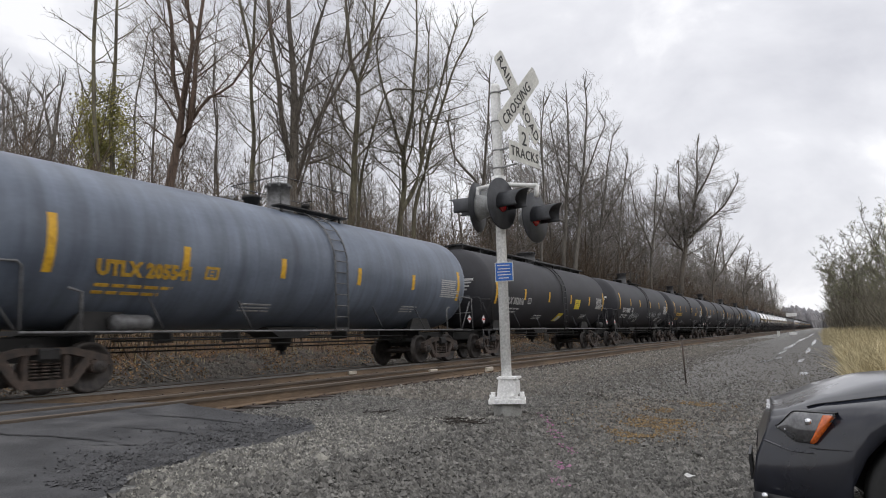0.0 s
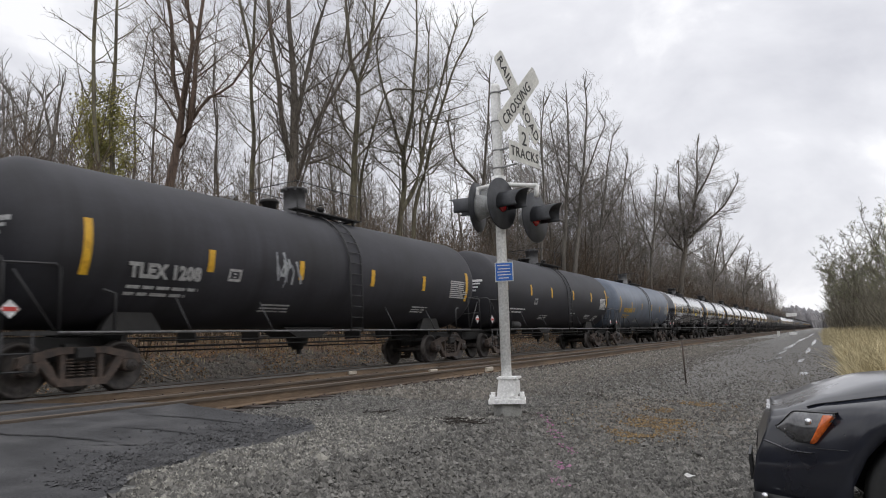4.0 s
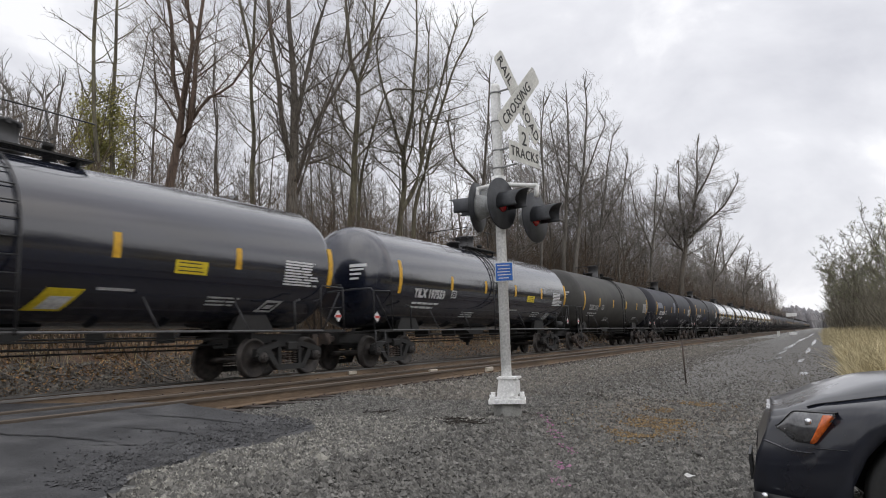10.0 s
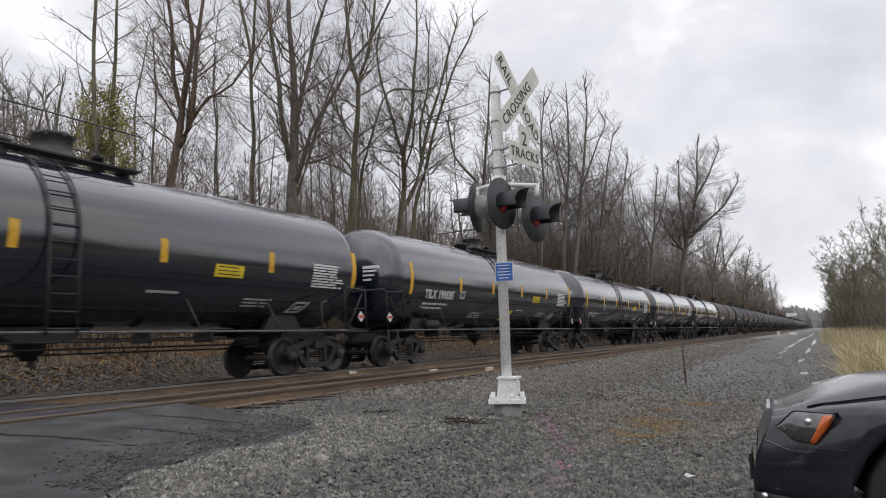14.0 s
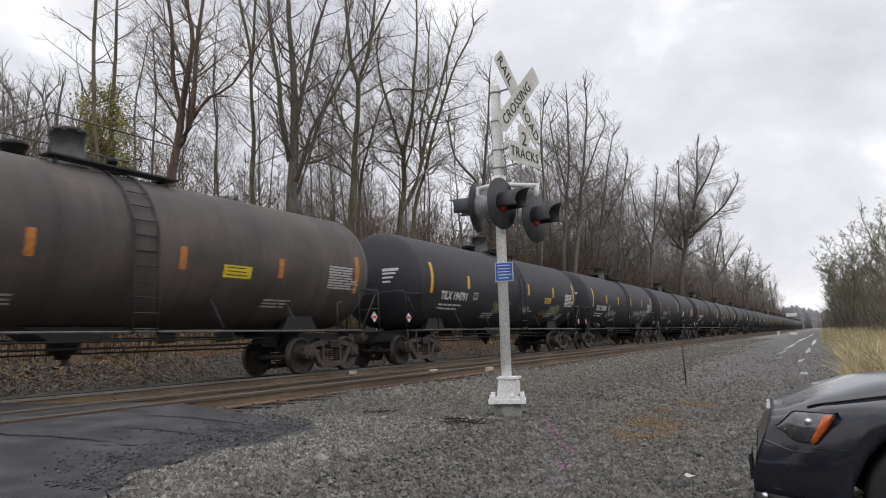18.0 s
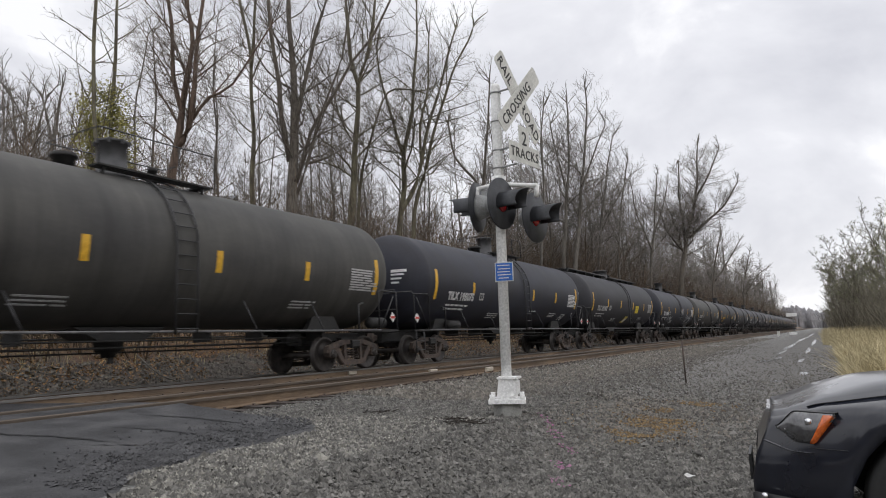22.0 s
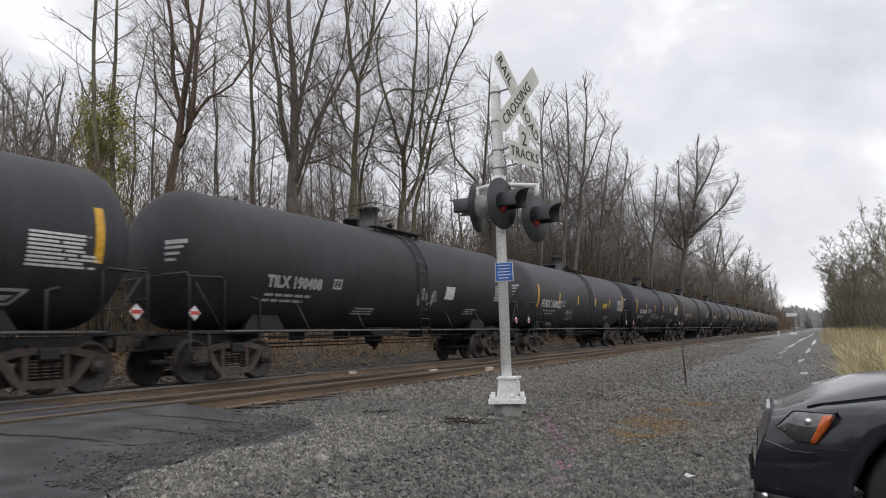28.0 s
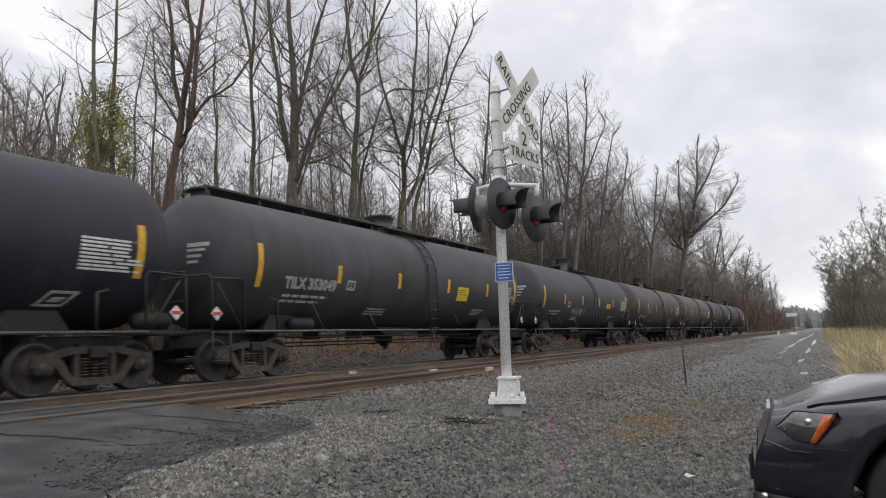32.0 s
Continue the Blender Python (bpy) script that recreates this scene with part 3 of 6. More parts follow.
tie_b = Build()
tie_b.box((0, 0, -0.27), (2.6, 0.23, 0.18), bevel=0.012)
tie_mesh = clean_normals(tie_b.mesh("tie", TIE))
spike_b = Build()
for sx in (-0.72, 0.72):
    spike_b.box((sx, 0, -0.176), (0.34, 0.18, 0.016))
    for q in (-0.11, 0.11):
        spike_b.box((sx + q, 0.05, -0.165), (0.03, 0.03, 0.03))
plate_mesh = clean_normals(spike_b.mesh("tie_plate", RUSTGEAR))
for cx in (-D, sum(NEAR_RAILS) / 2):
    for i in range(70):
        y = 6.6 + 0.53 * i
        tie = tagged(new("tie", tie_mesh), "weathered brown wooden railway tie in ballast", "railway tie", "ties under the rails")
        tie.matrix_basis = pose(cx + 0.04 * math.sin(i * 2.7), y, 0, 0, 0, 0.8 * math.sin(i * 5.1))
        part("tie_plate", plate_mesh, None, tie, "rusty tie plates and spikes")
    rest = Build()
    for i in range(240):
        rest.box((cx, 6.6 + 0.53 * (70 + i), -0.27), (2.6, 0.23, 0.18))
    solid("ties", rest, TIE, "row of weathered wooden ties along the line", "railway ties", kind="stuff")


# ---- tank cars: shared part meshes, y from the leading coupler to the trailing one ----
LC = PITCH_OF_CARS
HOUSING = material("dull_grey_housing_paint", (0.062, 0.062, 0.066), (0.035, 0.035, 0.037), rough=0.6, scale=4)
MID = 9.50   # side ladder
TOP = 8.92   # manway


def shell(y0=0.60, y1=LC - 0.45, r=RT):
    h = 0.80
    prof = [(y0, 0.0)]
    for i in range(1, 13):
        a = math.pi / 2 * i / 12
        prof.append((y0 + h * (1 - math.cos(a)), r * math.sin(a)))
    prof += [(y0 + h + 0.06, r), (y1 - h - 0.06, r), (y1 - h, r)]
    for i in range(11, -1, -1):
        a = math.pi / 2 * i / 12
        prof.append((y1 - h * (1 - math.cos(a)), r * math.sin(a)))
    return Build().lathe(prof, "y", 72, (0, 0, ZC))


SHELL = shell()
SHELLS = {}


def shell_mesh(m):
    if m.name not in SHELLS:
        SHELLS[m.name] = clean_normals(SHELL.mesh("tank", m))
    return SHELLS[m.name]


def cached(store, key, make, mat, name):
    if (key, mat.name) not in store:
        store[(key, mat.name)] = clean_normals(make().mesh(name, mat))
    return store[(key, mat.name)]


STORE = {}


def side_frame():
    """A cast truck side frame: arched top, slanted legs, window for the springs."""
    b = Build()
    ax = (AXLES[1] - AXLES[0]) / 2
    z0 = 0.46
    b.prism([(-ax - 0.22, z0 + 0.02), (-ax - 0.18, z0 + 0.20), (-0.45, z0 + 0.36), (0.45, z0 + 0.36), (ax + 0.18, z0 + 0.20), (ax + 0.22, z0 + 0.02), (ax + 0.05, z0 + 0.10), (0.40, z0 + 0.24), (-0.40, z0 + 0.24), (-ax - 0.05, z0 + 0.10)], -0.07, 0.07)
    for s in (-1, 1):
        b.prism([(s * (ax - 0.10), z0 + 0.14), (s * (ax - 0.28), z0 + 0.18), (s * 0.36, z0 - 0.26), (s * 0.52, z0 - 0.26)], -0.06, 0.06)
        b.prism([(s * 0.40, z0 + 0.26), (s * 0.30, z0 + 0.26), (s * 0.30, z0 - 0.22), (s * 0.40, z0 - 0.22)], -0.05, 0.05)
        b.prism([(s * ax - 0.17, z0 + 0.12), (s * ax + 0.17, z0 + 0.12), (s * ax + 0.15, z0 - 0.06), (s * ax + 0.10, z0 - 0.10), (s * ax - 0.10, z0 - 0.10), (s * ax - 0.15, z0 - 0.06)], -0.09, 0.09)
    b.prism([(-0.54, z0 - 0.18), (0.54, z0 - 0.18), (0.46, z0 - 0.31), (-0.46, z0 - 0.31)], -0.08, 0.08)
    return b


def springs():
    b = Build()
    for i in range(3):
        y = -0.19 + 0.19 * i
        for k in range(6):
            z = 0.31 + 0.055 * k
            b.lathe([(z, 0.05), (z + 0.01, 0.075), (z + 0.028, 0.075), (z + 0.038, 0.05)], "z", 10, (0, y, 0))
    return b


def bolster():
    b = Build()
    b.box((0, 0, 0.70), (2.3, 0.34, 0.22), bevel=0.04)
    b.lathe([(0.79, 0.20), (0.90, 0.20)], "z", 16)
    for s in (-1, 1):
        b.box((s * 0.66, 0, 0.84), (0.16, 0.26, 0.08))
    return b


def wheelset(part_of):
    """Axle with two flanged wheels and bearing caps, about its own centre line."""
    b = Build()
    if part_of == "wheel":
        for s in (-1, 1):
            prof = [(0.670, 0.0), (0.670, 0.10), (0.705, 0.14), (0.700, 0.36), (0.680, 0.39), (0.680, 0.470), (0.690, 0.484), (0.708, 0.484), (0.720, 0.460), (0.805, 0.455), (0.810, 0.440), (0.810, 0.395), (0.775, 0.375), (0.765, 0.17), (0.815, 0.13), (0.815, 0.0)]
            b.lathe([(s * a, r) for a, r in prof], "x", 36)
    elif part_of == "axle":
        b.lathe([(-0.70, 0.085), (-0.3, 0.078), (0.3, 0.078), (0.70, 0.085)], "x", 16)
    else:
        for s in (-1, 1):
            b.lathe([(s * 0.82, 0.115), (s * 0.98, 0.125), (s * 1.10, 0.12), (s * 1.13, 0.085), (s * 1.13, 0.0)], "x", 18)
            for q in range(3):
                w = 2.094 * q
                b.box((s * 1.138, 0.055 * math.cos(w), 0.055 * math.sin(w)), (0.03, 0.035, 0.035))
    return b


def stub_sill():
    b = Build()
    b.box((0, 1.9, 0.88), (0.50, 2.9, 0.32), bevel=0.03)
    b.box((0, 3.1, 1.10), (1.6, 0.12, 0.55))
    b.prism([(2.5, 1.05), (3.9, 1.05), (3.6, 1.5), (2.8, 1.5)], -0.90, -0.76)
    b.prism([(2.5, 1.05), (3.9, 1.05), (3.6, 1.5), (2.8, 1.5)], 0.76, 0.90)
    return b


def coupler():
    b = Build()
    b.box((0, 0.34, 0.88), (0.16, 0.42, 0.18), bevel=0.03)
    b.prism([(0.02, 0.74), (0.22, 0.74), (0.22, 1.02), (0.02, 1.02)], -0.17, 0.13)
    b.tube([(0.10, 0.08, 0.72), (0.10, 0.08, 1.04)], 0.07, 8)
    return b


def end_platform():
    b = Build()
    b.box((0, 0.62, 1.04), (2.95, 0.34, 0.045))
    b.box((1.45, 1.75, 1.04), (0.07, 2.1, 0.07))
    b.box((-1.45, 1.75, 1.04), (0.07, 2.1, 0.07))
    return b


def end_rails():
    b = Build()
    for s in (-1, 1):
        x = s * 1.46
        b.tube([(x, 0.50, 1.06), (x, 0.50, 2.14), (x - s * 0.08, 0.50, 2.24), (x - s * 0.8, 0.50, 2.27)], 0.022, 6)
        b.tube([(x, 0.50, 2.16), (x, 1.34, 2.19), (x, 1.42, 2.12), (x, 1.42, 1.06)], 0.022, 6)
        b.tube([(x, 0.66, 2.05), (x, 1.36, 1.06)], 0.018, 5)
    b.tube([(-1.4, 0.5, 2.25), (1.4, 0.5, 2.25)], 0.02, 6)
    b.tube([(-1.4, 0.5, 1.66), (-0.7, 0.5, 1.66)], 0.018, 5)
    return b


def end_ladder():
    b = Build()
    x = 1.46
    for y in (0.50, 0.98):
        b.tube([(x + 0.03, y, 0.42), (x + 0.03, y, 1.05)], 0.02, 5)
    for z in (0.44, 0.72):
        b.tube([(x + 0.03, 0.50, z), (x + 0.03, 0.98, z)], 0.016, 5)
    return b


def side_rail():
    """The long pipe rail down the side with its brackets."""
    b = Build()
    for s in (-1, 1):
        b.tube([(s * 1.50, 1.4, 1.05), (s * 1.50, LC - 1.4, 1.05)], 0.026, 6)
    return b


def rail_bracket(s):
    b = Build()
    b.tube([(s * 1.50, 0, 1.05), (s * 1.30, -0.22, 1.72)], 0.018, 5)
    return b


def post_frame(s):
    b = Build()
    if s:
        b.tube([(s * 1.48, 2.42, 1.05), (s * 1.48, 2.42, 1.74), (s * 1.46, 2.20, 1.80)], 0.03, 6)
    return b


def side_ladder(s):
    b = Build()
    for y in (MID - 0.26, MID + 0.26):
        pts = []
        for i in range(12):
            a = radians(78 - 78 * i / 8) if i <= 8 else None
            if a is not None:
                pts.append((s * (RT + 0.05) * math.cos(a), y, ZC + (RT + 0.05) * math.sin(a)))
        pts += [(s * 1.60, y, 2.0), (s * 1.57, y, 1.0)]
        b.tube(pts, 0.024, 5)
    for i in range(13):
        z = 1.10 + 0.29 * i
        if z < ZC:
            x = 1.59
        else:
            q = (z - ZC) / (RT + 0.05)
            if q > 0.97:
                break
            x = (RT + 0.05) * math.sqrt(1 - q * q)
        b.tube([(s * x, MID - 0.26, z), (s * x, MID + 0.26, z)], 0.014, 5)
    return b


def bonnet(kind):
    r, h = {"tall": (0.30, 0.70), "low": (0.36, 0.52), "wide": (0.43, 0.50)}[kind]
    b = Build()
    z = ZC + RT
    b.lathe([(z - 0.06, r + 0.10), (z + 0.06, r + 0.10), (z + 0.06, r), (z + h, r), (z + h, r + 0.025), (z + h + 0.05, r + 0.025), (z + h + 0.07, r - 0.02), (z + h + 0.08, 0.0)], "z", 24, (0, TOP, 0))
    for i in range(8):
        w = i * math.pi / 4
        b.box((math.cos(w) * (r + 0.03), TOP + math.sin(w) * (r + 0.03), z + h + 0.01), (0.05, 0.05, 0.10))
    return b


def valve(i):
    b = Build()
    for x, y, r, h in (((0.05, -1.05, 0.20, 0.26), (-0.35, -0.75, 0.07, 0.32), (0.3, 0.75, 0.09, 0.30), (-0.1, 1.05, 0.12, 0.22))[i],):
        b.lathe([(ZC + RT - 0.1, r), (ZC + RT + h * 0.7, r), (ZC + RT + h * 0.7, r * 1.3), (ZC + RT + h, r * 1.2), (ZC + RT + h, 0)], "z", 12, (x, TOP + y, 0))
    return b


def top_walk(along=None):
    """Grated platform round the manway, held just over the shell."""
    b = Build()
    y0, y1 = 8.05, 10.85
    for s in (-1, 1):
        for i in range(3):
            b.box((s * (0.58 + 0.11 * i), (y0 + y1) / 2, ZC + RT - 0.02), (0.085, y1 - y0, 0.035))
        for y in (y0 + 0.2, y1 - 0.2):
            b.box((s * 0.7, y, ZC + RT - 0.18), (0.06, 0.06, 0.34))
    b.box((0, y1 - 0.12, ZC + RT + 0.0), (1.0, 0.24, 0.035))
    return b


def top_rails():
    b = Build()
    y0, y1 = 8.05, 10.85
    z = ZC + RT + 0.08
    for s in (-1, 1):
        x = s * 0.86
        b.tube([(x, y0, z - 0.1), (x, y0, z + 0.62), (x, y1, z + 0.62), (x, y1, z - 0.1)], 0.016, 5)
        b.tube([(x, MID + 0.4, z), (x, MID + 0.4, z + 0.62)], 0.018, 5)
    b.tube([(-0.86, y0, z + 0.62), (0.86, y0, z + 0.62)], 0.016, 5)
    b.tube([(-0.86, y1, z + 0.62), (-0.4, y1, z + 0.62)], 0.016, 5)
    return b


def long_walk():
    """A running board along the whole top of the shell."""
    b = Build()
    z = ZC + RT + 0.16
    for x in (-0.34, -0.17, 0.0, 0.17, 0.34):
        b.box((x, LC / 2 + 0.05, z), (0.13, LC - 2.5, 0.05))
    for i in range(10):
        y = 1.5 + (LC - 3.0) * i / 9
        b.box((0, y, z - 0.12), (0.6, 0.07, 0.2))
    b.tube([(0.4, 1.45, z - 0.5), (0.4, 1.30, z - 0.05), (0.0, 1.28, z + 0.02), (-0.4, 1.30, z - 0.05), (-0.4, 1.45, z - 0.5)], 0.022, 5)
    return b


def outlet():
    b = Build()
    b.lathe([(0.62, 0.0), (0.62, 0.14), (0.72, 0.16), (0.74, 0.26), (0.98, 0.30), (1.3, 0.42)], "z", 16, (0, TOP, 0))
    b.prism([(TOP - 1.0, 1.20), (TOP - 0.5, 0.94), (TOP + 0.5, 0.94), (TOP + 1.0, 1.20)], -0.42, 0.42)
    b.box((0.0, TOP + 0.05, 0.58), (0.10, 0.10, 0.16))
    return b


def brake_rods():
    b = Build()
    b.tube([(0.35, 3.6, 0.80), (0.35, LC - 3.6, 0.80)], 0.022, 5)
    b.tube([(-0.30, 3.6, 0.72), (-0.30, LC - 3.6, 0.72)], 0.018, 5)
    b.tube([(0.62, 3.6, 0.92), (0.62, LC - 3.6, 0.92)], 0.02, 5)
    for y in (5.0, 6.9, 11.0, 12.6):
        b.box((0.30, y, 0.98), (0.55, 0.05, 0.22))
    return b


def reservoir():
    b = Build()
    b.lathe([(-0.42, 0.0), (-0.40, 0.12), (-0.34, 0.16), (0.34, 0.16), (0.40, 0.12), (0.42, 0.0)], "y", 16, (0, 0, 0))
    return b


def placard():
    """A diamond placard in its holder."""
    b = Build()
    b.prism([(-0.15, 0), (0, -0.15), (0.15, 0), (0, 0.15)], 0.0, 0.012)
    return b


def placard_mark():
    b = Build()
    b.prism([(-0.11, 0.035), (0.11, 0.035), (0.11, -0.035), (-0.11, -0.035)], 0.012, 0.018)
    return b


def bars(y0, y1, a_top, rows, step=4.2, high=2.6, seed=1, gaps=True):
    """Small lettering that cannot be read: rows of short raised bars."""
    rng = random.Random(seed)
    b = Build()
    for i in range(rows):
        a = a_top - step * i
        y = y0
        end = y1 - rng.uniform(0, 0.25) * (y1 - y0)
        while y < end:
            w = rng.uniform(0.16, 0.38) * (1 if gaps else 3)
            b.patch(y, min(y + w, end), a, a - high)
            y += w + 0.07
    return b


def frame_mark(y0, y1, a0, a1, shear=0.0):
    b = Build()
    t, ta = 0.05, 2.0
    b.patch(y0, y1, a0, a0 - ta, shear=0)
    b.patch(y0, y1, a1 + ta, a1)
    b.patch(y0, y0 + t, a0, a1)
    b.patch(y1 - t, y1, a0, a1)
    b.patch(y0 + 0.14, y1 - 0.14, a0 - (a0 - a1) * 0.33, a0 - (a0 - a1) * 0.45)
    b.patch(y0 + 0.14, y1 - 0.14, a0 - (a0 - a1) * 0.60, a0 - (a0 - a1) * 0.72)
    return b


def scribble(y0, y1, a_mid, a_amp, seed, w=0.035, loops=5):
    """Sprayed angular shapes, bunched like a tag, with no letters in them."""
    rng = random.Random(seed)
    b = Build()

    def place(y, a, lift):
        r = RT + lift
        return Vector((r * math.cos(radians(a)), y, ZC + r * math.sin(radians(a))))

    def stroke(p, q, wide, lift):
        n = 1 + int(max(abs(p[1] - q[1]) / 5, abs(p[0] - q[0]) / 0.25))
        bow = rng.uniform(-0.12, 0.12)
        marks = []
        for i in range(n + 1):
            t = i / n
            k = bow * math.sin(math.pi * t)
            marks.append((p[0] + (q[0] - p[0]) * t + k * (q[1] - p[1]) * 0.02, p[1] + (q[1] - p[1]) * t + k * (q[0] - p[0]) * 20))
        pts = [place(y, a, lift) for y, a in marks]
        for i in range(n):
            d = pts[i + 1] - pts[i]
            if d.length > 1e-4:
                side = d.normalized().cross(place(0, marks[i][1], 1) - place(0, marks[i][1], 0)).normalized() * wide * rng.uniform(0.75, 1.2)
                b.add([tuple(pts[i] - side), tuple(pts[i] + side), tuple(pts[i + 1] + side), tuple(pts[i + 1] - side)], [(0, 1, 2, 3)])

    count = 2 * max(2, loops)
    cell = (y1 - y0) / count
    for c in range(count):
        left, top = y0 + cell * (c - 0.3), a_mid + a_amp * rng.uniform(0.4, 1.0)
        low, lean = a_mid - a_amp * rng.uniform(0.4, 1.0), rng.uniform(-0.10, 0.15)
        spots = [(left + cell * 1.7 * rng.random() + lean * t, top + (low - top) * t) for t in (0.0, 0.2, 0.35, 0.5, 0.7, 0.85, 1.0)]
        rng.shuffle(spots)
        for i in range(5):
            stroke(spots[i], spots[i + 1], w * rng.uniform(0.6, 1.2), 0.006)
    if seed % 2:
        stroke((y0 - 0.1, a_mid - a_amp * 1.2), (y1 + 0.2, a_mid - a_amp * 1.05), w * 0.45, 0.007)
    return b


def truck(car, y, mat_frame):
    t = new("truck")
    t.parent = car
    t.matrix_basis = pose(0, y, 0)
    for s in (-1, 1):
        part("side_frame", cached(STORE, "side_frame", side_frame, mat_frame, "side_frame"), None, t, "cast steel side frame" if s > 0 else "", pose(s * 0.995, 0, 0))
        part("spring_nest", cached(STORE, "springs", springs, RUSTGEAR, "spring_nest"), None, t, "", pose(s * 0.985, 0, 0))
    part("bolster", cached(STORE, "bolster", bolster, DARKGEAR, "bolster"), None, t)
    sets = []
    ax = (AXLES[1] - AXLES[0]) / 2
    for yy in (-ax, ax):
        w = part("wheelset", cached(STORE, "wheel", lambda: wheelset_joined(), WHEELSTEEL, "wheelset"), None, t, "pair of worn steel wheels on an axle", pose(0, yy, 0.456))
        sets.append((w, yy))
    return sets


def wheelset_joined():
    b = Build()
    for name in ("wheel", "axle", "cap"):
        q = wheelset(name)
        o = len(b.v)
        b.v.extend(q.v)
        b.f.extend([tuple(i + o for i in f) for f in q.f])
        b.s.extend(q.s)
    return b


STRIPES = {"gloss": ((1.76, 5.0, 7.66, 10.47, 13.4, 16.55), 4), "matte": ((1.95, 4.55, 7.1, 10.2, 13.2, 16.1), 8), "walkway": ((1.76, 4.65, 7.55, 10.6, 13.6, 16.2), 0), "other": ((1.76, 4.5, 7.3, 10.3, 13.1, 16.05), 0)}
WHEELS = []
STYLES = {"gloss": GLOSS, "matte": MATTE, "faded": FADED, "dusty": DUSTHAZED, "bluish": BLUISH, "olive": OLIVE, "brown": BROWN, "tan": TAN, "grey": GREY}
WORDS = {"gloss": "glossy black", "matte": "dull black", "faded": "faded black", "dusty": "dusty, haze-paled black", "bluish": "blue-black", "olive": "olive-grey", "brown": "rusty brown", "tan": "dusty tan", "grey": "blue-grey"}


def tank_car(k, style, mark, walkway=False, gold=False, stripes="yellow", panel=False, para=False, graffiti=(), patches=False, square=False):
    body = STYLES[style]
    what = WORDS[style] + " railway tank car with "
    what += "a full-length top walkway" if walkway else "pale touch-up patches" if patches else "sprayed graffiti" if graffiti else "yellow lettering" if gold else "white lettering"
    what += " and yellow panels" if panel and not walkway else " and faded orange stripes" if stripes == "orange" else ""
    car = thing("tank_car", what, "tank car", group="tank cars of the train")
    part("tank", shell_mesh(body), None, car)
    gear = RUSTGEAR if style not in ("gloss",) else DARKGEAR
    trim = BLACKPIPE if style != "grey" else GREYPIPE
    flip = Matrix.Translation((0, LC, 0)) @ Matrix.Rotation(math.pi, 4, "Z")
    for m in (None, flip):
        part("stub_sill", cached(STORE, "sill", stub_sill, DARKGEAR, "stub_sill"), None, car, "", m)
        part("coupler", cached(STORE, "coupler", coupler, RUSTGEAR, "coupler"), None, car, "rusty knuckle coupler", m)
        part("end_platform", cached(STORE, "platform", end_platform, DARKGEAR, "end_platform"), None, car, "", m)
        part("end_handrail", cached(STORE, "end_rails", end_rails, trim, "end_handrail"), None, car, "bent pipe handrail", m)
        part("end_ladder", cached(STORE, "end_ladder", end_ladder, trim, "end_ladder"), None, car, "", m)
        for s in (-1, 1):
            part("post", cached(STORE, "post%d" % s, lambda: post_frame(s), trim, "post"), None, car, "", m)
    part("side_rail", cached(STORE, "side_rail", side_rail, GREYPIPE, "side_rail"), None, car, "long grey pipe rail")
    for y in (4.1, 6.4, 11.5, 13.8):
        part("bracket", cached(STORE, "bracket", lambda: rail_bracket(1), HOUSING, "bracket"), None, car, "", pose(0, y, 0))
    shift_ladder, shift_top = (-0.95, 0.30) if style == "gloss" else (0.0, 0.0)
    for s in (-1, 1):
        part("side_ladder", cached(STORE, "ladder%d" % s, lambda: side_ladder(s), trim, "side_ladder"), None, car, "steel ladder bent round the shell" if s > 0 else "", pose(0, shift_ladder, 0))
    top_kind = "wide" if walkway else "low" if style == "gloss" else "tall"
    part("manway_housing", cached(STORE, "bonnet " + top_kind, lambda: bonnet(top_kind), GREYPIPE if style == "grey" else HOUSING, "manway_housing"), None, car, "round lidded manway housing", pose(0, shift_top, 0))
    for i in range(4):
        part("valve", cached(STORE, "valve%d" % i, lambda: valve(i), DARKGEAR, "valve"), None, car, "", pose(0, shift_top, 0))
    part("top_platform", cached(STORE, "top_walk", top_walk, DARKGEAR, "top_platform"), None, car, "", pose(0, shift_top * -1, 0))
    if walkway:
        part("running_board", cached(STORE, "long_walk", long_walk, BLACKPIPE, "running_board"), None, car, "long dark grated running board")
    else:
        part("top_railing", cached(STORE, "top_rails", top_rails, BLACKPIPE, "top_railing"), None, car, "", pose(0, shift_top * -1, 0))
    part("bottom_outlet", cached(STORE, "outlet", outlet, DARKGEAR, "bottom_outlet"), None, car)
    part("brake_rigging", cached(STORE, "rods", brake_rods, DARKGEAR, "brake_rigging"), None, car)
    if k % 3 != 1:
        part("air_reservoir", cached(STORE, "reservoir", reservoir, GREYPIPE if style == "grey" else DARKGEAR, "air_reservoir"), None, car, "", pose(1.05, LC - 1.0, 1.28) if k % 2 else pose(1.05, 3.7, 1.24))
    for y, sx in ((LC - 0.75, 1), (0.62, 1)):
        pl = part("placard", cached(STORE, "placard", placard, WHITE, "placard"), None, car, "white and red diamond placard", pose(1.47, y, 1.42))
        part("placard_mark", cached(STORE, "placard_mark", placard_mark, RED, "placard_mark"), None, pl)
    # tape, lettering, panels
    tape = {"yellow": YELLOW, "orange": ORANGE}.get(stripes)
    if tape:
        ys, up = STRIPES["walkway"] if walkway else STRIPES.get(style, STRIPES["other"])
        for i, y in enumerate(ys):
            a0, a1 = (11 + up, -26 + up) if i in (0, 5) else (up, up - 17)
            key = "tape%.2f %d" % (y, up)
            part("reflective_stripe", cached(STORE, key, lambda: Build().patch(y, y + 0.16, a0, a1), tape, "reflective_stripe"), None, car, "yellow reflective stripe" if tape is YELLOW else "faded orange stripe")
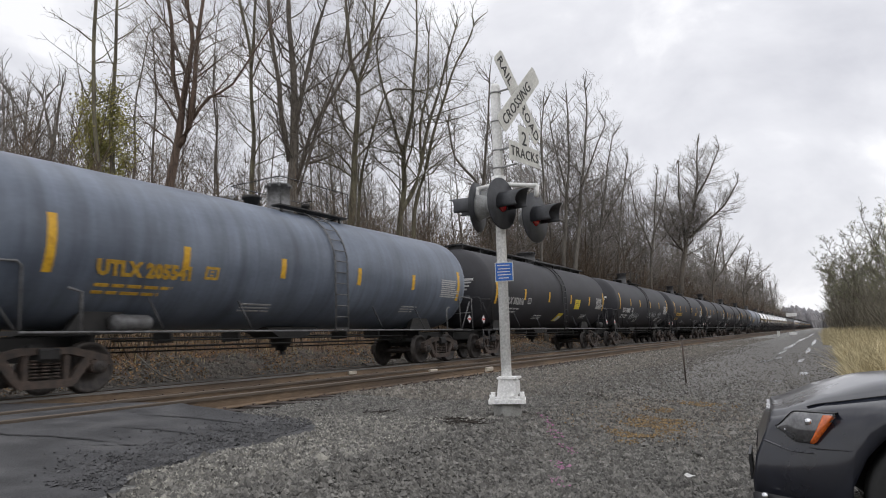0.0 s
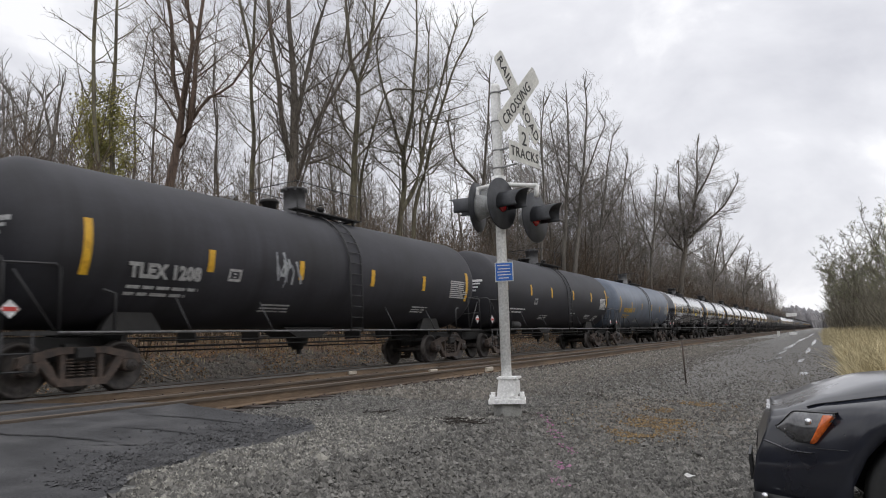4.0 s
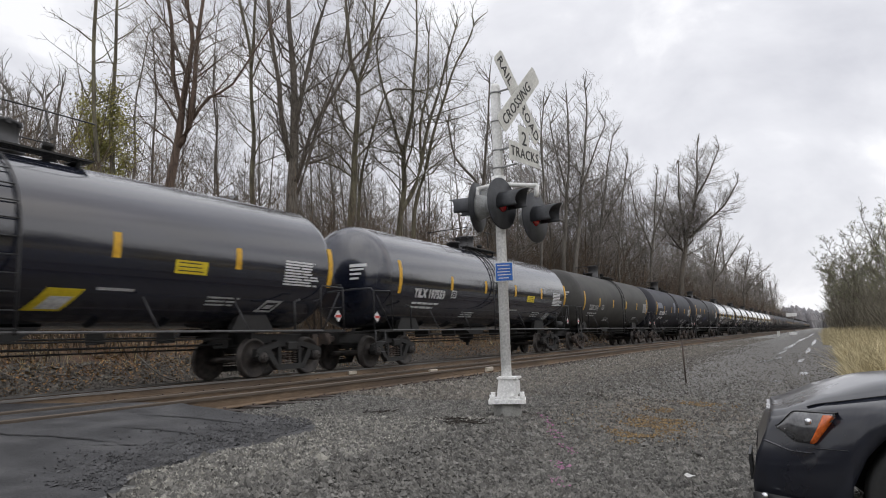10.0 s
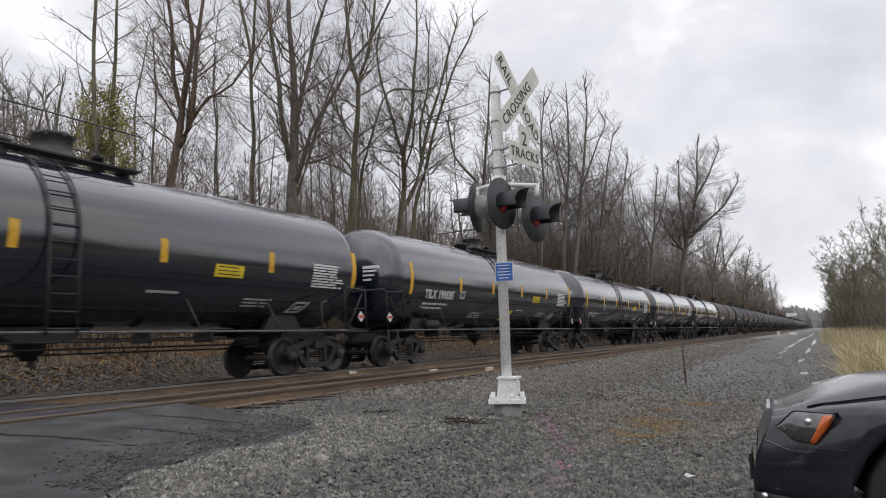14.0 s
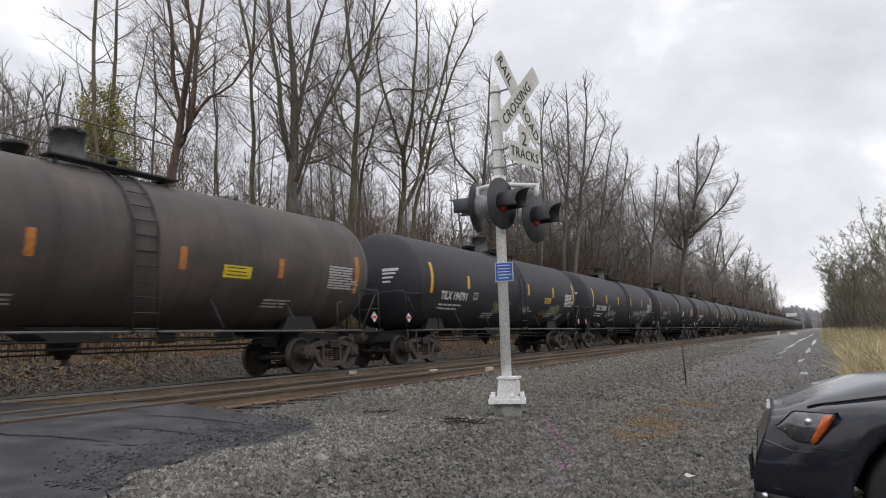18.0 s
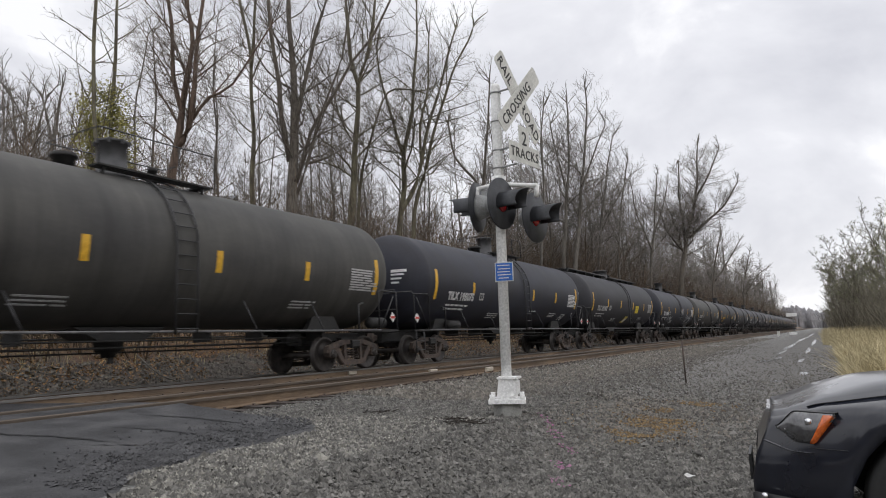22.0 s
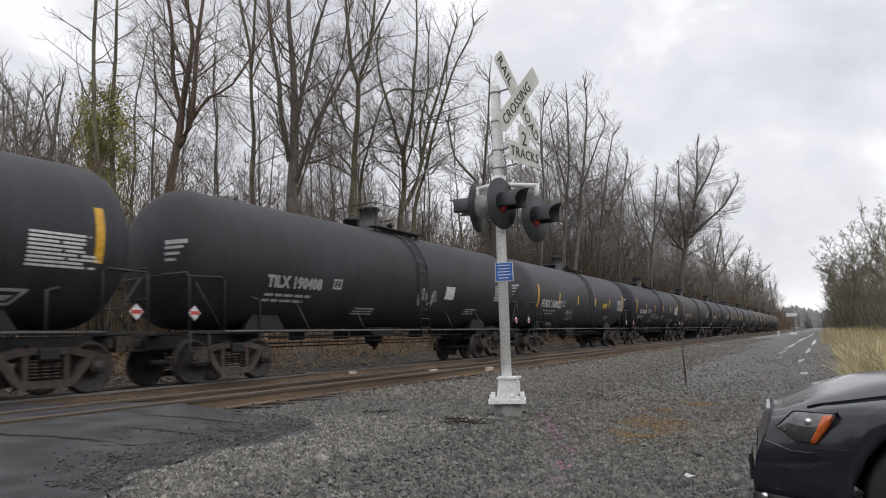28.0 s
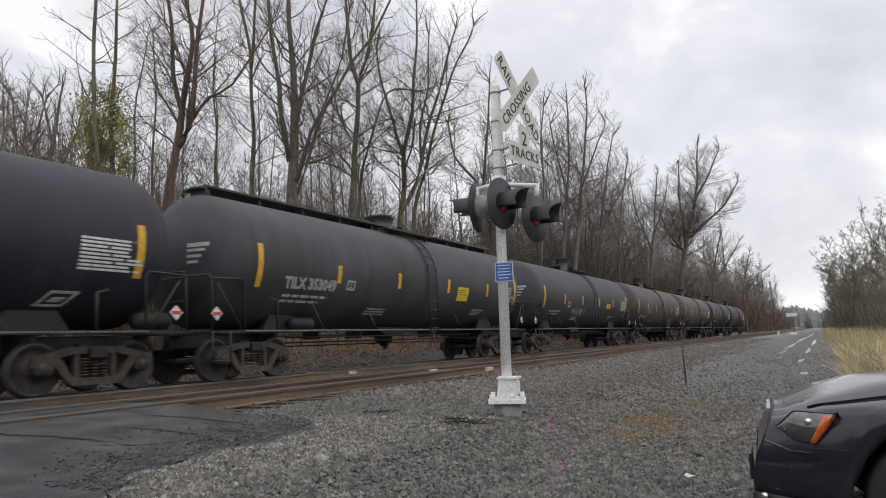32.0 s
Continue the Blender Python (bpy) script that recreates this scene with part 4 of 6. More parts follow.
    ink = GOLD if gold else WHITE if style in ("gloss", "matte", "bluish") else DIMWHITE
    big = mark.startswith("FURX")
    if mark:
        part("lettering", text_mesh(mark, 0.48 if big else 0.385, WHITE if big else ink, 0.020, 0.90), None, car, ("yellow" if gold else "white") + " car number in capitals", on_tank(2.3 if big else 2.72, -25.5 if big else -24.5))
    part("small_print", cached(STORE, "print_a", lambda: bars(2.75, 4.5, -31, 2, 5.5, 2.4, 3), ink, "small_print"), None, car)
    part("stencil_box", cached(STORE, "stencil", lambda: frame_mark(5.1, 5.45, -13, -23), DIMWHITE if not gold else GOLD, "stencil_box"), None, car)
    part("test_table", cached(STORE, "table", lambda: bars(14.95, 16.2, -1, 9, 2.5, 1.5, 5, False), ink if not gold else DIMWHITE, "test_table"), None, car, "white stencilled data table")
    part("end_print", cached(STORE, "print_end", lambda: end_marks(), ink, "end_print"), None, car)
    part("side_print", cached(STORE, "print_b", lambda: bars(6.4, 7.4, -42, 3, 3.6, 1.4, 8, False), DIMWHITE, "side_print"), None, car)
    part("side_print", cached(STORE, "print_c", lambda: bars(12.9, 13.9, -37, 3, 3.4, 1.4, 9, False), DIMWHITE, "side_print"), None, car)
    if style in ("gloss", "matte", "bluish"):
        part("dash_mark", cached(STORE, "dash", lambda: Build().patch(10.35, 11.1, -34, -36), DIMWHITE, "dash_mark"), None, car)
        part("slanted_emblem", cached(STORE, "emblem", lambda: slanted(), DIMWHITE, "slanted_emblem"), None, car)
    if panel:
        p0 = 11.35 if walkway else 12.25 if style == "matte" else 11.45 if style == "brown" else 11.85
        part("yellow_panel", cached(STORE, "panel%d%.2f" % (walkway, p0), lambda: Build().patch(p0, p0 + 0.8, -8 if walkway else -10, -26 if walkway else -20), GOLD if style == "matte" else PANEL_YELLOW, "yellow_panel"), None, car, "yellow notice panel")
        part("panel_print", cached(STORE, "panelprint%.2f" % p0, lambda: bars(p0 + 0.08, p0 + 0.72, -11.5, 3, 2.9, 0.8, 4, False), MATTE, "panel_print"), None, car)
    if para:
        part("slanted_panel", cached(STORE, "para", lambda: Build().patch(9.36, 10.02, -36, -55, shear=-0.24), PANEL_YELLOW, "slanted_panel"), None, car, "slanted yellow and white panel")
        part("white_block", cached(STORE, "parawhite", lambda: Build().patch(9.51, 9.92, -42, -53, lift=0.010, shear=-0.14), WHITE, "white_block"), None, car)
    for i, (y0, y1, am, aa, m, loops) in enumerate(graffiti):
        part("graffiti", scribble(y0 * 0.93, y1 * 0.93, am, aa, k * 10 + i, 0.085 if m is GREENSPRAY else 0.030 if y1 - y0 < 1.6 else 0.042, max(2, loops - 1)), m, car, "sprayed graffiti loops")
    if patches:
        part("paint_patch", Build().patch(2.1, 3.8, 9, -6, shear=0.25), PATCH, car, "pale grey touch-up patch")
        part("paint_patch", Build().patch(8.3, 8.9, 14, -16), PATCH, car, "pale grey touch-up patch")
        part("paint_patch", Build().patch(4.6, 7.8, -24, -38), DARKGEAR, car, "dark painted-over patch")
    if square:
        part("white_square", Build().patch(11.1, 11.7, -9, -25), WHITE, car, "white square notice")
    for end, y in enumerate((sum(AXLES) / 2, LC - sum(AXLES) / 2)):
        for w, yy in truck(car, y, gear):
            WHEELS.append((w, yy, k, y + yy))
    return car


def end_marks():
    """Small white print on the leading dished head, near side."""
    b = Build()
    for i in range(4):
        a = radians(2 - 6 * i)
        z = ZC + 0.28 - 0.13 * i
        for x0, x1 in ((0.55, 1.05 - 0.08 * i),):
            vs = []
            for x in (x0, (x0 + x1) / 2, x1):
                for zz in (z, z - 0.06 - 0.03 * (i == 0)):
                    rr = math.hypot(x, zz - ZC) / RT
                    y = 0.60 + 0.80 * (1 - math.sqrt(max(0.02, 1 - rr * rr))) - 0.012
                    vs.append((x, y, zz))
            b.add(vs, [(0, 1, 3, 2), (2, 3, 5, 4)])
    return b


def slanted():
    b = Build()
    y = 14.55
    b.patch(y + 0.10, y + 0.60, -38, -40)
    b.patch(y - 0.10, y + 0.40, -49, -51)
    b.patch(y, y + 0.06, -38, -51, shear=-0.2)
    b.patch(y + 0.45, y + 0.51, -38, -51, shear=-0.2)
    b.patch(y + 0.14, y + 0.36, -43, -47, shear=-0.08)
    return b


W, G, BL = PALE, GREENSPRAY, BLUESPRAY
CARS = {
    2: dict(style="grey", mark="UTLX 205541", gold=True),
    3: dict(style="faded", mark="TILX 352016", walkway=True, panel=True, para=True),
    4: dict(style="matte", mark="TILX 198001", graffiti=((5.4, 7.8, -32, 12, W, 5), (10.4, 11.7, -24, 7, W, 3), (12.0, 13.4, -28, 12, W, 5), (14.1, 15.2, -24, 10, W, 4))),
    5: dict(style="matte", mark="UTLX 202026", gold=True, panel=True),
    6: dict(style="matte", mark="TILX 191496"),
    7: dict(style="faded", mark="TLEX 1208", graffiti=((7.0, 7.9, -10, 16, W, 2),)),
    8: dict(style="matte", mark=""),
    9: dict(style="grey", mark="UTLX 205405", gold=True),
    10: dict(style="gloss", mark="TILX 199060", panel=True),
    11: dict(style="gloss", mark="TILX 199163", panel=True),
    12: dict(style="gloss", mark="TILX 199122", panel=True, para=True),
    13: dict(style="gloss", mark="TILX 199575", panel=True, para=True),
    14: dict(style="gloss", mark="TILX 199065", panel=True, para=True),
    15: dict(style="gloss", mark="TILX 197559", panel=True),
    16: dict(style="olive", mark="TLEX 1014"),
    17: dict(style="bluish", mark="TILX 195204", patches=True),
    18: dict(style="matte", mark="TILX 197647", graffiti=((10.0, 11.2, 6, 9, W, 4), (7.6, 9.2, -28, 10, BL, 4))),
    19: dict(style="gloss", mark="TILX 199021", panel=True),
    20: dict(style="gloss", mark="TILX 199595", panel=True, para=True),
    21: dict(style="gloss", mark="", panel=True),
    22: dict(style="gloss", mark="", panel=True, para=True),
    23: dict(style="gloss", mark="TILX 199093", panel=True, para=True),
    24: dict(style="brown", mark="FURX 160092", stripes="orange", panel=True),
    25: dict(style="matte", mark="TILX 194791", panel=True, graffiti=((7.6, 9.1, -32, 13, G, 5), (7.8, 9.0, -31, 10, W, 3), (10.3, 11.6, -32, 6, W, 3), (12.9, 13.9, -38, 7, OCHRE, 3), (14.0, 15.5, -32, 12, G, 5), (14.1, 15.4, -31, 10, W, 4))),
    26: dict(style="matte", mark="TILX 195098", graffiti=((5.4, 7.6, -30, 12, W, 5), (12.2, 16.4, -26, 10, W, 8))),
    27: dict(style="faded", mark="TLEX 1193", stripes="orange", square=True, graffiti=((9.0, 9.7, 5, 24, W, 4),)),
    28: dict(style="matte", mark="TILX 198953"),
    29: dict(style="olive", mark="TLEX 1193"),
    30: dict(style="bluish", mark="TILX 195075"),
    31: dict(style="faded", mark="TILX 351802", walkway=True, panel=True, para=True),
    32: dict(style="bluish", mark="TILX 198003", graffiti=((5.2, 7.0, -34, 8, W, 4), (10.3, 12.0, -12, 16, W, 5), (13.6, 16.2, -28, 12, W, 6))),
    33: dict(style="olive", mark="TLEX 1068"),
    34: dict(style="faded", mark="UTLX 202027", gold=True, panel=True),
    35: dict(style="matte", mark=""),
    36: dict(style="matte", mark="TILX 197592", graffiti=((4.4, 7.8, -34, 7, W, 9), (9.6, 11.4, -30, 8, W, 5), (11.6, 13.0, -34, 12, W, 4), (13.4, 15.4, -30, 10, W, 6))),
    37: dict(style="faded", mark="TILX 190408", stripes="", square=True, graffiti=((10.0, 11.4, -24, 12, W, 5),)),
    38: dict(style="dusty", mark="FURX 160032", panel=True, graffiti=((6.4, 7.3, -34, 8, W, 4),)),
    39: dict(style="bluish", mark="TILX 191536", graffiti=((5.9, 6.8, -18, 8, W, 3), (7.0, 7.5, -30, 8, W, 2), (7.6, 8.8, -32, 13, TEAL, 3), (7.6, 8.7, -30, 13, W, 3), (9.0, 9.9, -34, 8, W, 3), (10.9, 11.8, -28, 6, W, 3))),
    40: dict(style="olive", mark="TLEX 1047", stripes="orange", graffiti=((5.4, 6.3, -22, 10, W, 5),)),
    41: dict(style="bluish", mark="TILX 191485", graffiti=((6.6, 7.3, -32, 10, W, 4),)),
    42: dict(style="dusty", mark="TILX 353049", walkway=True, panel=True),
    # haze over this far car is put into its paler paint
    43: dict(style="dusty", mark="", panel=True, graffiti=((6.5, 8.5, -30, 10, W, 4),)),
    44: dict(style="brown", mark=""),
    45: dict(style="tan", mark=""),
    46: dict(style="matte", mark=""),
    47: dict(style="matte", mark=""),
}
SHIFT = {2: -0.10, 3: -0.33, 4: -0.01, 5: -0.14, 6: -0.01, 7: -0.10, 8: -0.20, 9: -0.27, 10: -0.28, 11: -0.28, 12: -0.32, 13: -0.35, 14: -0.34, 15: 0.06, 16: 0.32, 17: 0.35, 18: 0.37, 19: 0.03, 20: 0.07, 21: 0.06, 22: 0.05, 23: 0.04, 24: 0.02, 25: 0.47, 26: 0.35, 27: 0.44, 28: 0.43, 29: 0.32, 30: 0.32, 31: -0.04, 32: 0.15, 33: 0.05, 34: -0.15, 35: -0.25, 36: -0.30, 37: -0.34, 38: -0.34, 39: 0.08, 40: 0.04, 41: -0.05, 42: -0.40, 43: -0.20, 44: 0.00, 45: 0.20, 46: 0.40, 47: 0.60}


def lead(k, t):
    """Where the leading coupler of car k is along the line at t seconds."""
    return 9.90 + PITCH_OF_CARS * (k - 42) - SPEED * (t - SECONDS) + SHIFT.get(k, 0.0)


TRAIN = {k: tank_car(k, **spec) for k, spec in CARS.items()}
for k, car in TRAIN.items():
    car.matrix_basis = pose(-D, lead(k, 0.0), 0)


# ---- crossing signal ----
ALU = material("weathered_aluminium", (0.84, 0.84, 0.83), (0.72, 0.72, 0.71), rough=0.5, metal=0.0, scale=5, fine=40)
SIGNWHITE = material("sign_white", (0.64, 0.64, 0.60), (0.52, 0.52, 0.49), rough=0.5, scale=6)
SIGNBLACK = material("sign_black", (0.03, 0.03, 0.03), rough=0.6)
LAMPBLACK = material("lamp_background_black", (0.055, 0.058, 0.066), (0.035, 0.037, 0.042), rough=0.55, scale=8)
LAMPGREY = material("lamp_housing_grey", (0.36, 0.37, 0.37), (0.20, 0.20, 0.20), rough=0.55, scale=6)
LENS = material("unlit_red_lens", (0.48, 0.022, 0.026), (0.30, 0.015, 0.018), rough=0.15, scale=30, coat=0.5)
SIGNBLUE = material("sign_blue", (0.022, 0.13, 0.48), (0.018, 0.10, 0.38), rough=0.45, scale=8)
CONCRETE = material("grey_concrete", (0.36, 0.36, 0.34), (0.24, 0.24, 0.23), rough=0.85, scale=8, bump=0.3)

SIGNAL_X, SIGNAL_Y, SIGNAL_Z = -3.295, 7.33, -0.30
signal = thing("crossing_signal", "aluminium level crossing signal with white crossbuck and unlit red lamps", "crossing signal", pose(SIGNAL_X, SIGNAL_Y, SIGNAL_Z, 0, 1.5, 0))
b = Build()
b.lathe([(-0.3, 0.17), (0.10, 0.16), (0.13, 0.15), (0.13, 0.0)], "z", 24)
part("foundation", b, CONCRETE, signal, "round grey concrete foundation")
b = Build()
b.box((0, 0, 0.15), (0.42, 0.42, 0.045), Matrix.Rotation(0.4, 3, "Z"))
b.lathe([(0.17, 0.16), (0.20, 0.12), (0.36, 0.10), (0.42, 0.09), (0.42, 0.0)], "z", 12)
for w in range(4):
    a = 0.4 + math.pi / 4 + w * math.pi / 2
    b.lathe([(0.17, 0.03), (0.23, 0.03), (0.23, 0.0)], "z", 6, (0.24 * math.cos(a), 0.24 * math.sin(a), 0))
part("base_flange", b, ALU, signal)
b = Build()
b.box((0.04, -0.02, 0.30), (0.20, 0.20, 0.19), Matrix.Rotation(0.15, 3, "Z"), bevel=0.03)
b.box((0.04, -0.02, 0.41), (0.23, 0.23, 0.025), Matrix.Rotation(0.15, 3, "Z"))
part("junction_box", b, ALU, signal, "grey cast junction box")
b = Build()
b.lathe([(0.12, 0.060), (3.90, 0.060), (3.93, 0.050), (3.95, 0.0)], "z", 20)
part("pole", b, ALU, signal)

# sign faces look towards the road user before the crossing: to the right and back of the line
SIGN_TURN = 81.0
face = new("crossbuck")
face.parent = signal
tagged(face, "white crossbuck of two crossed blades")
face.matrix_basis = pose(0.27, 0.06, 3.72, 90, 0, SIGN_TURN)


def blade(words, turn, z, parent):
    b = Build()
    w, h, c = 0.61, 0.115, 0.03
    ring = [(-w + c, -h), (w - c, -h), (w, -h + c), (w, h - c), (w - c, h), (-w + c, h), (-w, h - c), (-w, -h + c)]
    n = len(ring)
    vs = [(x, y, 0) for x, y in ring] + [(x, y, 0.006) for x, y in ring]
    b.add(vs, [tuple(range(n - 1, -1, -1)), tuple(range(n, 2 * n))] + [(i, (i + 1) % n, (i + 1) % n + n, i + n) for i in range(n)])
    bl = part("blade", b, SIGNWHITE, parent, "white sign blade with black capitals", pose(0, 0, z, 0, 0, turn))
    return bl


def words_on(parent, words, size, x, y, z, turn=0):
    part("lettering", text_mesh(words, size, SIGNBLACK, 0.0012), None, parent, "black capitals", pose(x, y, z, 0, 0, turn))


low = blade("", -45, 0.0, face)
words_on(low, "RAIL", 0.175, -0.57, -0.066, 0.007)
words_on(low, "ROAD", 0.175, 0.09, -0.066, 0.007)
top = blade("", 45, 0.012, face)
words_on(top, "CROSSING", 0.175, -0.53, -0.066, 0.007)
plate = new("tracks_sign")
plate.parent = signal
tagged(plate, "white sign that counts two tracks")
plate.matrix_basis = pose(0.315, 0.07, 3.02, 90, 0, SIGN_TURN)
b = Build()
ring = [(-0.34, -0.115), (0.34, -0.115), (0.34, 0.115), (0.115, 0.115), (0.115, 0.34), (-0.115, 0.34), (-0.115, 0.115), (-0.34, 0.115)]
n = len(ring)
b.add([(x, y, 0) for x, y in ring] + [(x, y, 0.006) for x, y in ring], [(0, 1, 2, 7), (3, 4, 5, 6), (15, 10, 9, 8), (14, 13, 12, 11)] + [(i, i + n, (i + 1) % n + n, (i + 1) % n) for i in range(n)])
part("sign_plate", b, SIGNWHITE, plate)
words_on(plate, "2", 0.24, -0.06, 0.11, 0.007)
words_on(plate, "TRACKS", 0.165, -0.31, -0.055, 0.007)
b = Build()
for z in (2.88, 3.10, 3.46, 3.82):
    b.tube([(0.062 * math.cos(0.5 * i), 0.062 * math.sin(0.5 * i), z) for i in range(13)], 0.010, 5)
    b.tube([(0.05, -0.03, z), (0.26, -0.03, z + 0.02)], 0.013, 5)
part("strap", b, LAMPGREY, signal, "grey strap brackets")

blue = part("emergency_sign", Build().box((0, 0, 0), (0.215, 0.008, 0.225)), SIGNWHITE, signal, "small blue notice with a white border", pose(0.06, -0.085, 1.625, 0, 0, 12))
part("sign_face", Build().box((0, -0.006, 0), (0.195, 0.006, 0.205)), SIGNBLUE, blue)
b = Build()
for i, (z, w) in enumerate(((0.075, 0.15), (0.035, 0.14), (0.0, 0.15), (-0.035, 0.16), (-0.072, 0.12))):
    b.box((0.01 * (i % 2) - 0.005, -0.011, z), (w, 0.004, 0.010))
part("notice_print", b, SIGNWHITE, blue, "white print that is too small to read")

LAMP_Z = 2.42


def flasher(x, y, z, turn):
    """One lamp: round background, housing, red lens, and a long hood."""
    f = new("flasher")
    f.parent = signal
    tagged(f, "unlit red flashing lamp with black background and hood")
    f.matrix_basis = pose(x, y, z, 0, 0, turn)
    b = Build()
    b.lathe([(0.0, 0.0), (0.0, 0.305), (0.012, 0.305), (0.014, 0.0)], "y", 36)
    part("background", b, LAMPBLACK, f, "round black background")
    b = Build()
    b.lathe([(0.015, 0.16), (0.05, 0.155), (0.13, 0.13), (0.20, 0.07), (0.21, 0.0)], "y", 24)
    b.box((0, 0.12, 0.14), (0.07, 0.10, 0.12))
    part("housing", b, LAMPGREY, f, "grey lamp housing")
    b = Build()
    b.lathe([(-0.005, 0.105), (-0.018, 0.08), (-0.026, 0.04), (-0.028, 0.0)], "y", 24)
    part("lens", b, LENS, f, "dark red glass lens")
    b = Build()
    n = 20
    vs, fs = [], []
    for i in range(n + 1):
        a = math.pi * (-0.16 + 1.32 * i / n)
        ln = 0.37 - 0.12 * abs(math.cos(a))
        for r, yy in ((0.136, 0.0), (0.132, -ln), (0.126, -ln), (0.130, 0.0)):
            vs.append((r * math.cos(a), yy, r * math.sin(a)))
    for i in range(n):
        for j in range(4):
            fs.append((i * 4 + j, i * 4 + (j + 1) % 4, i * 4 + 4 + (j + 1) % 4, i * 4 + 4 + j))
    fs += [(0, 1, 2, 3), tuple(4 * n + q for q in (3, 2, 1, 0))]
    b.add(vs, fs, True)
    part("hood", b, LAMPBLACK, f, "black tubular hood")
    return f


flasher(0.10, -0.15, LAMP_Z, 82)
flasher(0.33, 0.30, LAMP_Z - 0.13, 82)
flasher(-0.30, 0.0, LAMP_Z + 0.02, -84)
b = Build()
b.tube([(-0.33, -0.02, LAMP_Z + 0.24), (0.0, 0.0, LAMP_Z + 0.27), (0.40, 0.22, LAMP_Z + 0.24)], 0.028, 8)
b.tube([(-0.28, -0.02, LAMP_Z + 0.25), (-0.28, -0.05, LAMP_Z + 0.12)], 0.03, 8)
b.tube([(0.40, 0.22, LAMP_Z + 0.25), (0.38, 0.22, LAMP_Z + 0.1)], 0.03, 8)
b.lathe([(LAMP_Z + 0.16, 0.085), (LAMP_Z + 0.36, 0.085)], "z", 16)
part("cross_arm", b, ALU, signal, "bare aluminium cross arm")

# ---- small things along the line ----
b = Build()
b.tube([(0, 0, -0.2), (0, 0, 0.90)], 0.018, 8)
marker = thing("marker_post", "thin rusty steel stake in the gravel", "post", pose(-2.56, 14.4, -0.47))
part("stake", b, RUSTGEAR, marker)
part("cap", Build().lathe([(0.88, 0.024), (0.94, 0.028), (0.95, 0.0)], "z", 8), RUSTGEAR, marker)
far_signal = thing("far_signal", "small distant grey signal cabinet on a post", "signal", pose(-3.95, 101.4, -0.45))
part("post", Build().tube([(0.3, 0, 0), (0.3, 0, 2.6)], 0.05, 8), GREYPIPE, far_signal)
part("sign_panel", Build().box((0.15, 0, 2.75), (1.25, 0.10, 0.45)), ALU, far_signal, "pale panel")
part("cabinet", Build().box((0.1, 0, 0.25), (0.9, 0.5, 0.5), bevel=0.04), ALU, far_signal, "pale cabinet")
marker2 = thing("marker_block", "white marker block beside the far track", "marker", pose(-4.95, 89.5, -0.4))
part("block", Build().box((0, 0, 0.35), (0.25, 0.2, 0.7), bevel=0.03), SIGNWHITE, marker2)

WATER = material("puddle_water", (0.045, 0.043, 0.040), (0.035, 0.033, 0.031), rough=0.16, scale=2, fine=3, bump=0.4)


def puddle(x, y, rx, ry, seed):
    rng = random.Random(seed)
    ph = [rng.uniform(0, 6) for _ in range(4)]
    top = ground_z(x, y) + 0.010
    vs = [(x, y, top)]
    n = 40
    for i in range(n):
        a = 2 * math.pi * i / n
        r = 1 + 0.25 * math.sin(2 * a + ph[0]) + 0.22 * math.sin(5 * a + ph[1]) + 0.18 * math.sin(11 * a + ph[2]) + 0.12 * math.sin(17 * a + ph[3])
        vs.append((x + rx * r * math.cos(a), y + ry * r * math.sin(a), top))
    b = Build().add(vs, [(0, 1 + i, 1 + (i + 1) % n) for i in range(n)])
    me = b.mesh("puddle", WATER)
    tagged(new("puddle", me), "shallow puddle on the gravel track", "water", kind="structure")


for i, (x, y, rx, ry) in enumerate(((-2.05, 26.0, 0.34, 1.0), (-1.7, 28.6, 0.10, 1.3), (-1.95, 35.0, 0.10, 4.5), (-2.05, 47.0, 0.14, 8.0), (-2.2, 68.0, 0.2, 14.0), (-2.1, 110.0, 0.3, 28.0), (-1.25, 16.6, 0.30, 0.20), (-0.62, 19.6, 0.07, 0.9), (-0.9, 27.0, 0.07, 1.6), (-0.93, 40.0, 0.09, 5.0), (-0.95, 62.0, 0.12, 10.0))):
    puddle(x, y, rx, ry, i)
LITTER = material("pale_paper_scrap", (0.6, 0.6, 0.58), rough=0.8)
scrap = thing("paper_scrap", "crumpled pale paper scrap on the gravel", "litter", pose(-1.03, 5.55, -0.565, 8, 5, 60))
b = Build()
b.add([(-0.05, -0.03, 0), (0, -0.04, 0.012), (0.055, -0.01, 0.004), (-0.035, 0.02, 0.006), (0.01, 0.035, 0.016), (0.05, 0.02, 0.0)], [(0, 1, 4, 3), (1, 2, 5, 4)])
part("sheet", b, LITTER, scrap)
DEADLEAF = material("dark_dead_stalks", (0.035, 0.028, 0.022), rough=0.9, scale=20)
for x, y in ((-4.95, 7.2), (-3.62, 6.55), (-3.35, 6.35), (-3.2, 6.2)):
    rng = random.Random(int(x * 100))
    b = Build()
    for i in range(30):
        a, d = rng.uniform(0, 6.28), rng.uniform(0, 0.16)
        p = Vector((d * math.cos(a) * 1.6, d * math.sin(a), 0.02))
        q = p + Vector((rng.uniform(-0.08, 0.08), rng.uniform(-0.08, 0.08), rng.uniform(0.0, 0.02)))
        b.tube([p, q], 0.005, 4)
    solid("dead_weeds", b, DEADLEAF, "flattened dark dead weeds on the gravel", "weeds", at=pose(x, y, ground_z(x, y) + 0.02))

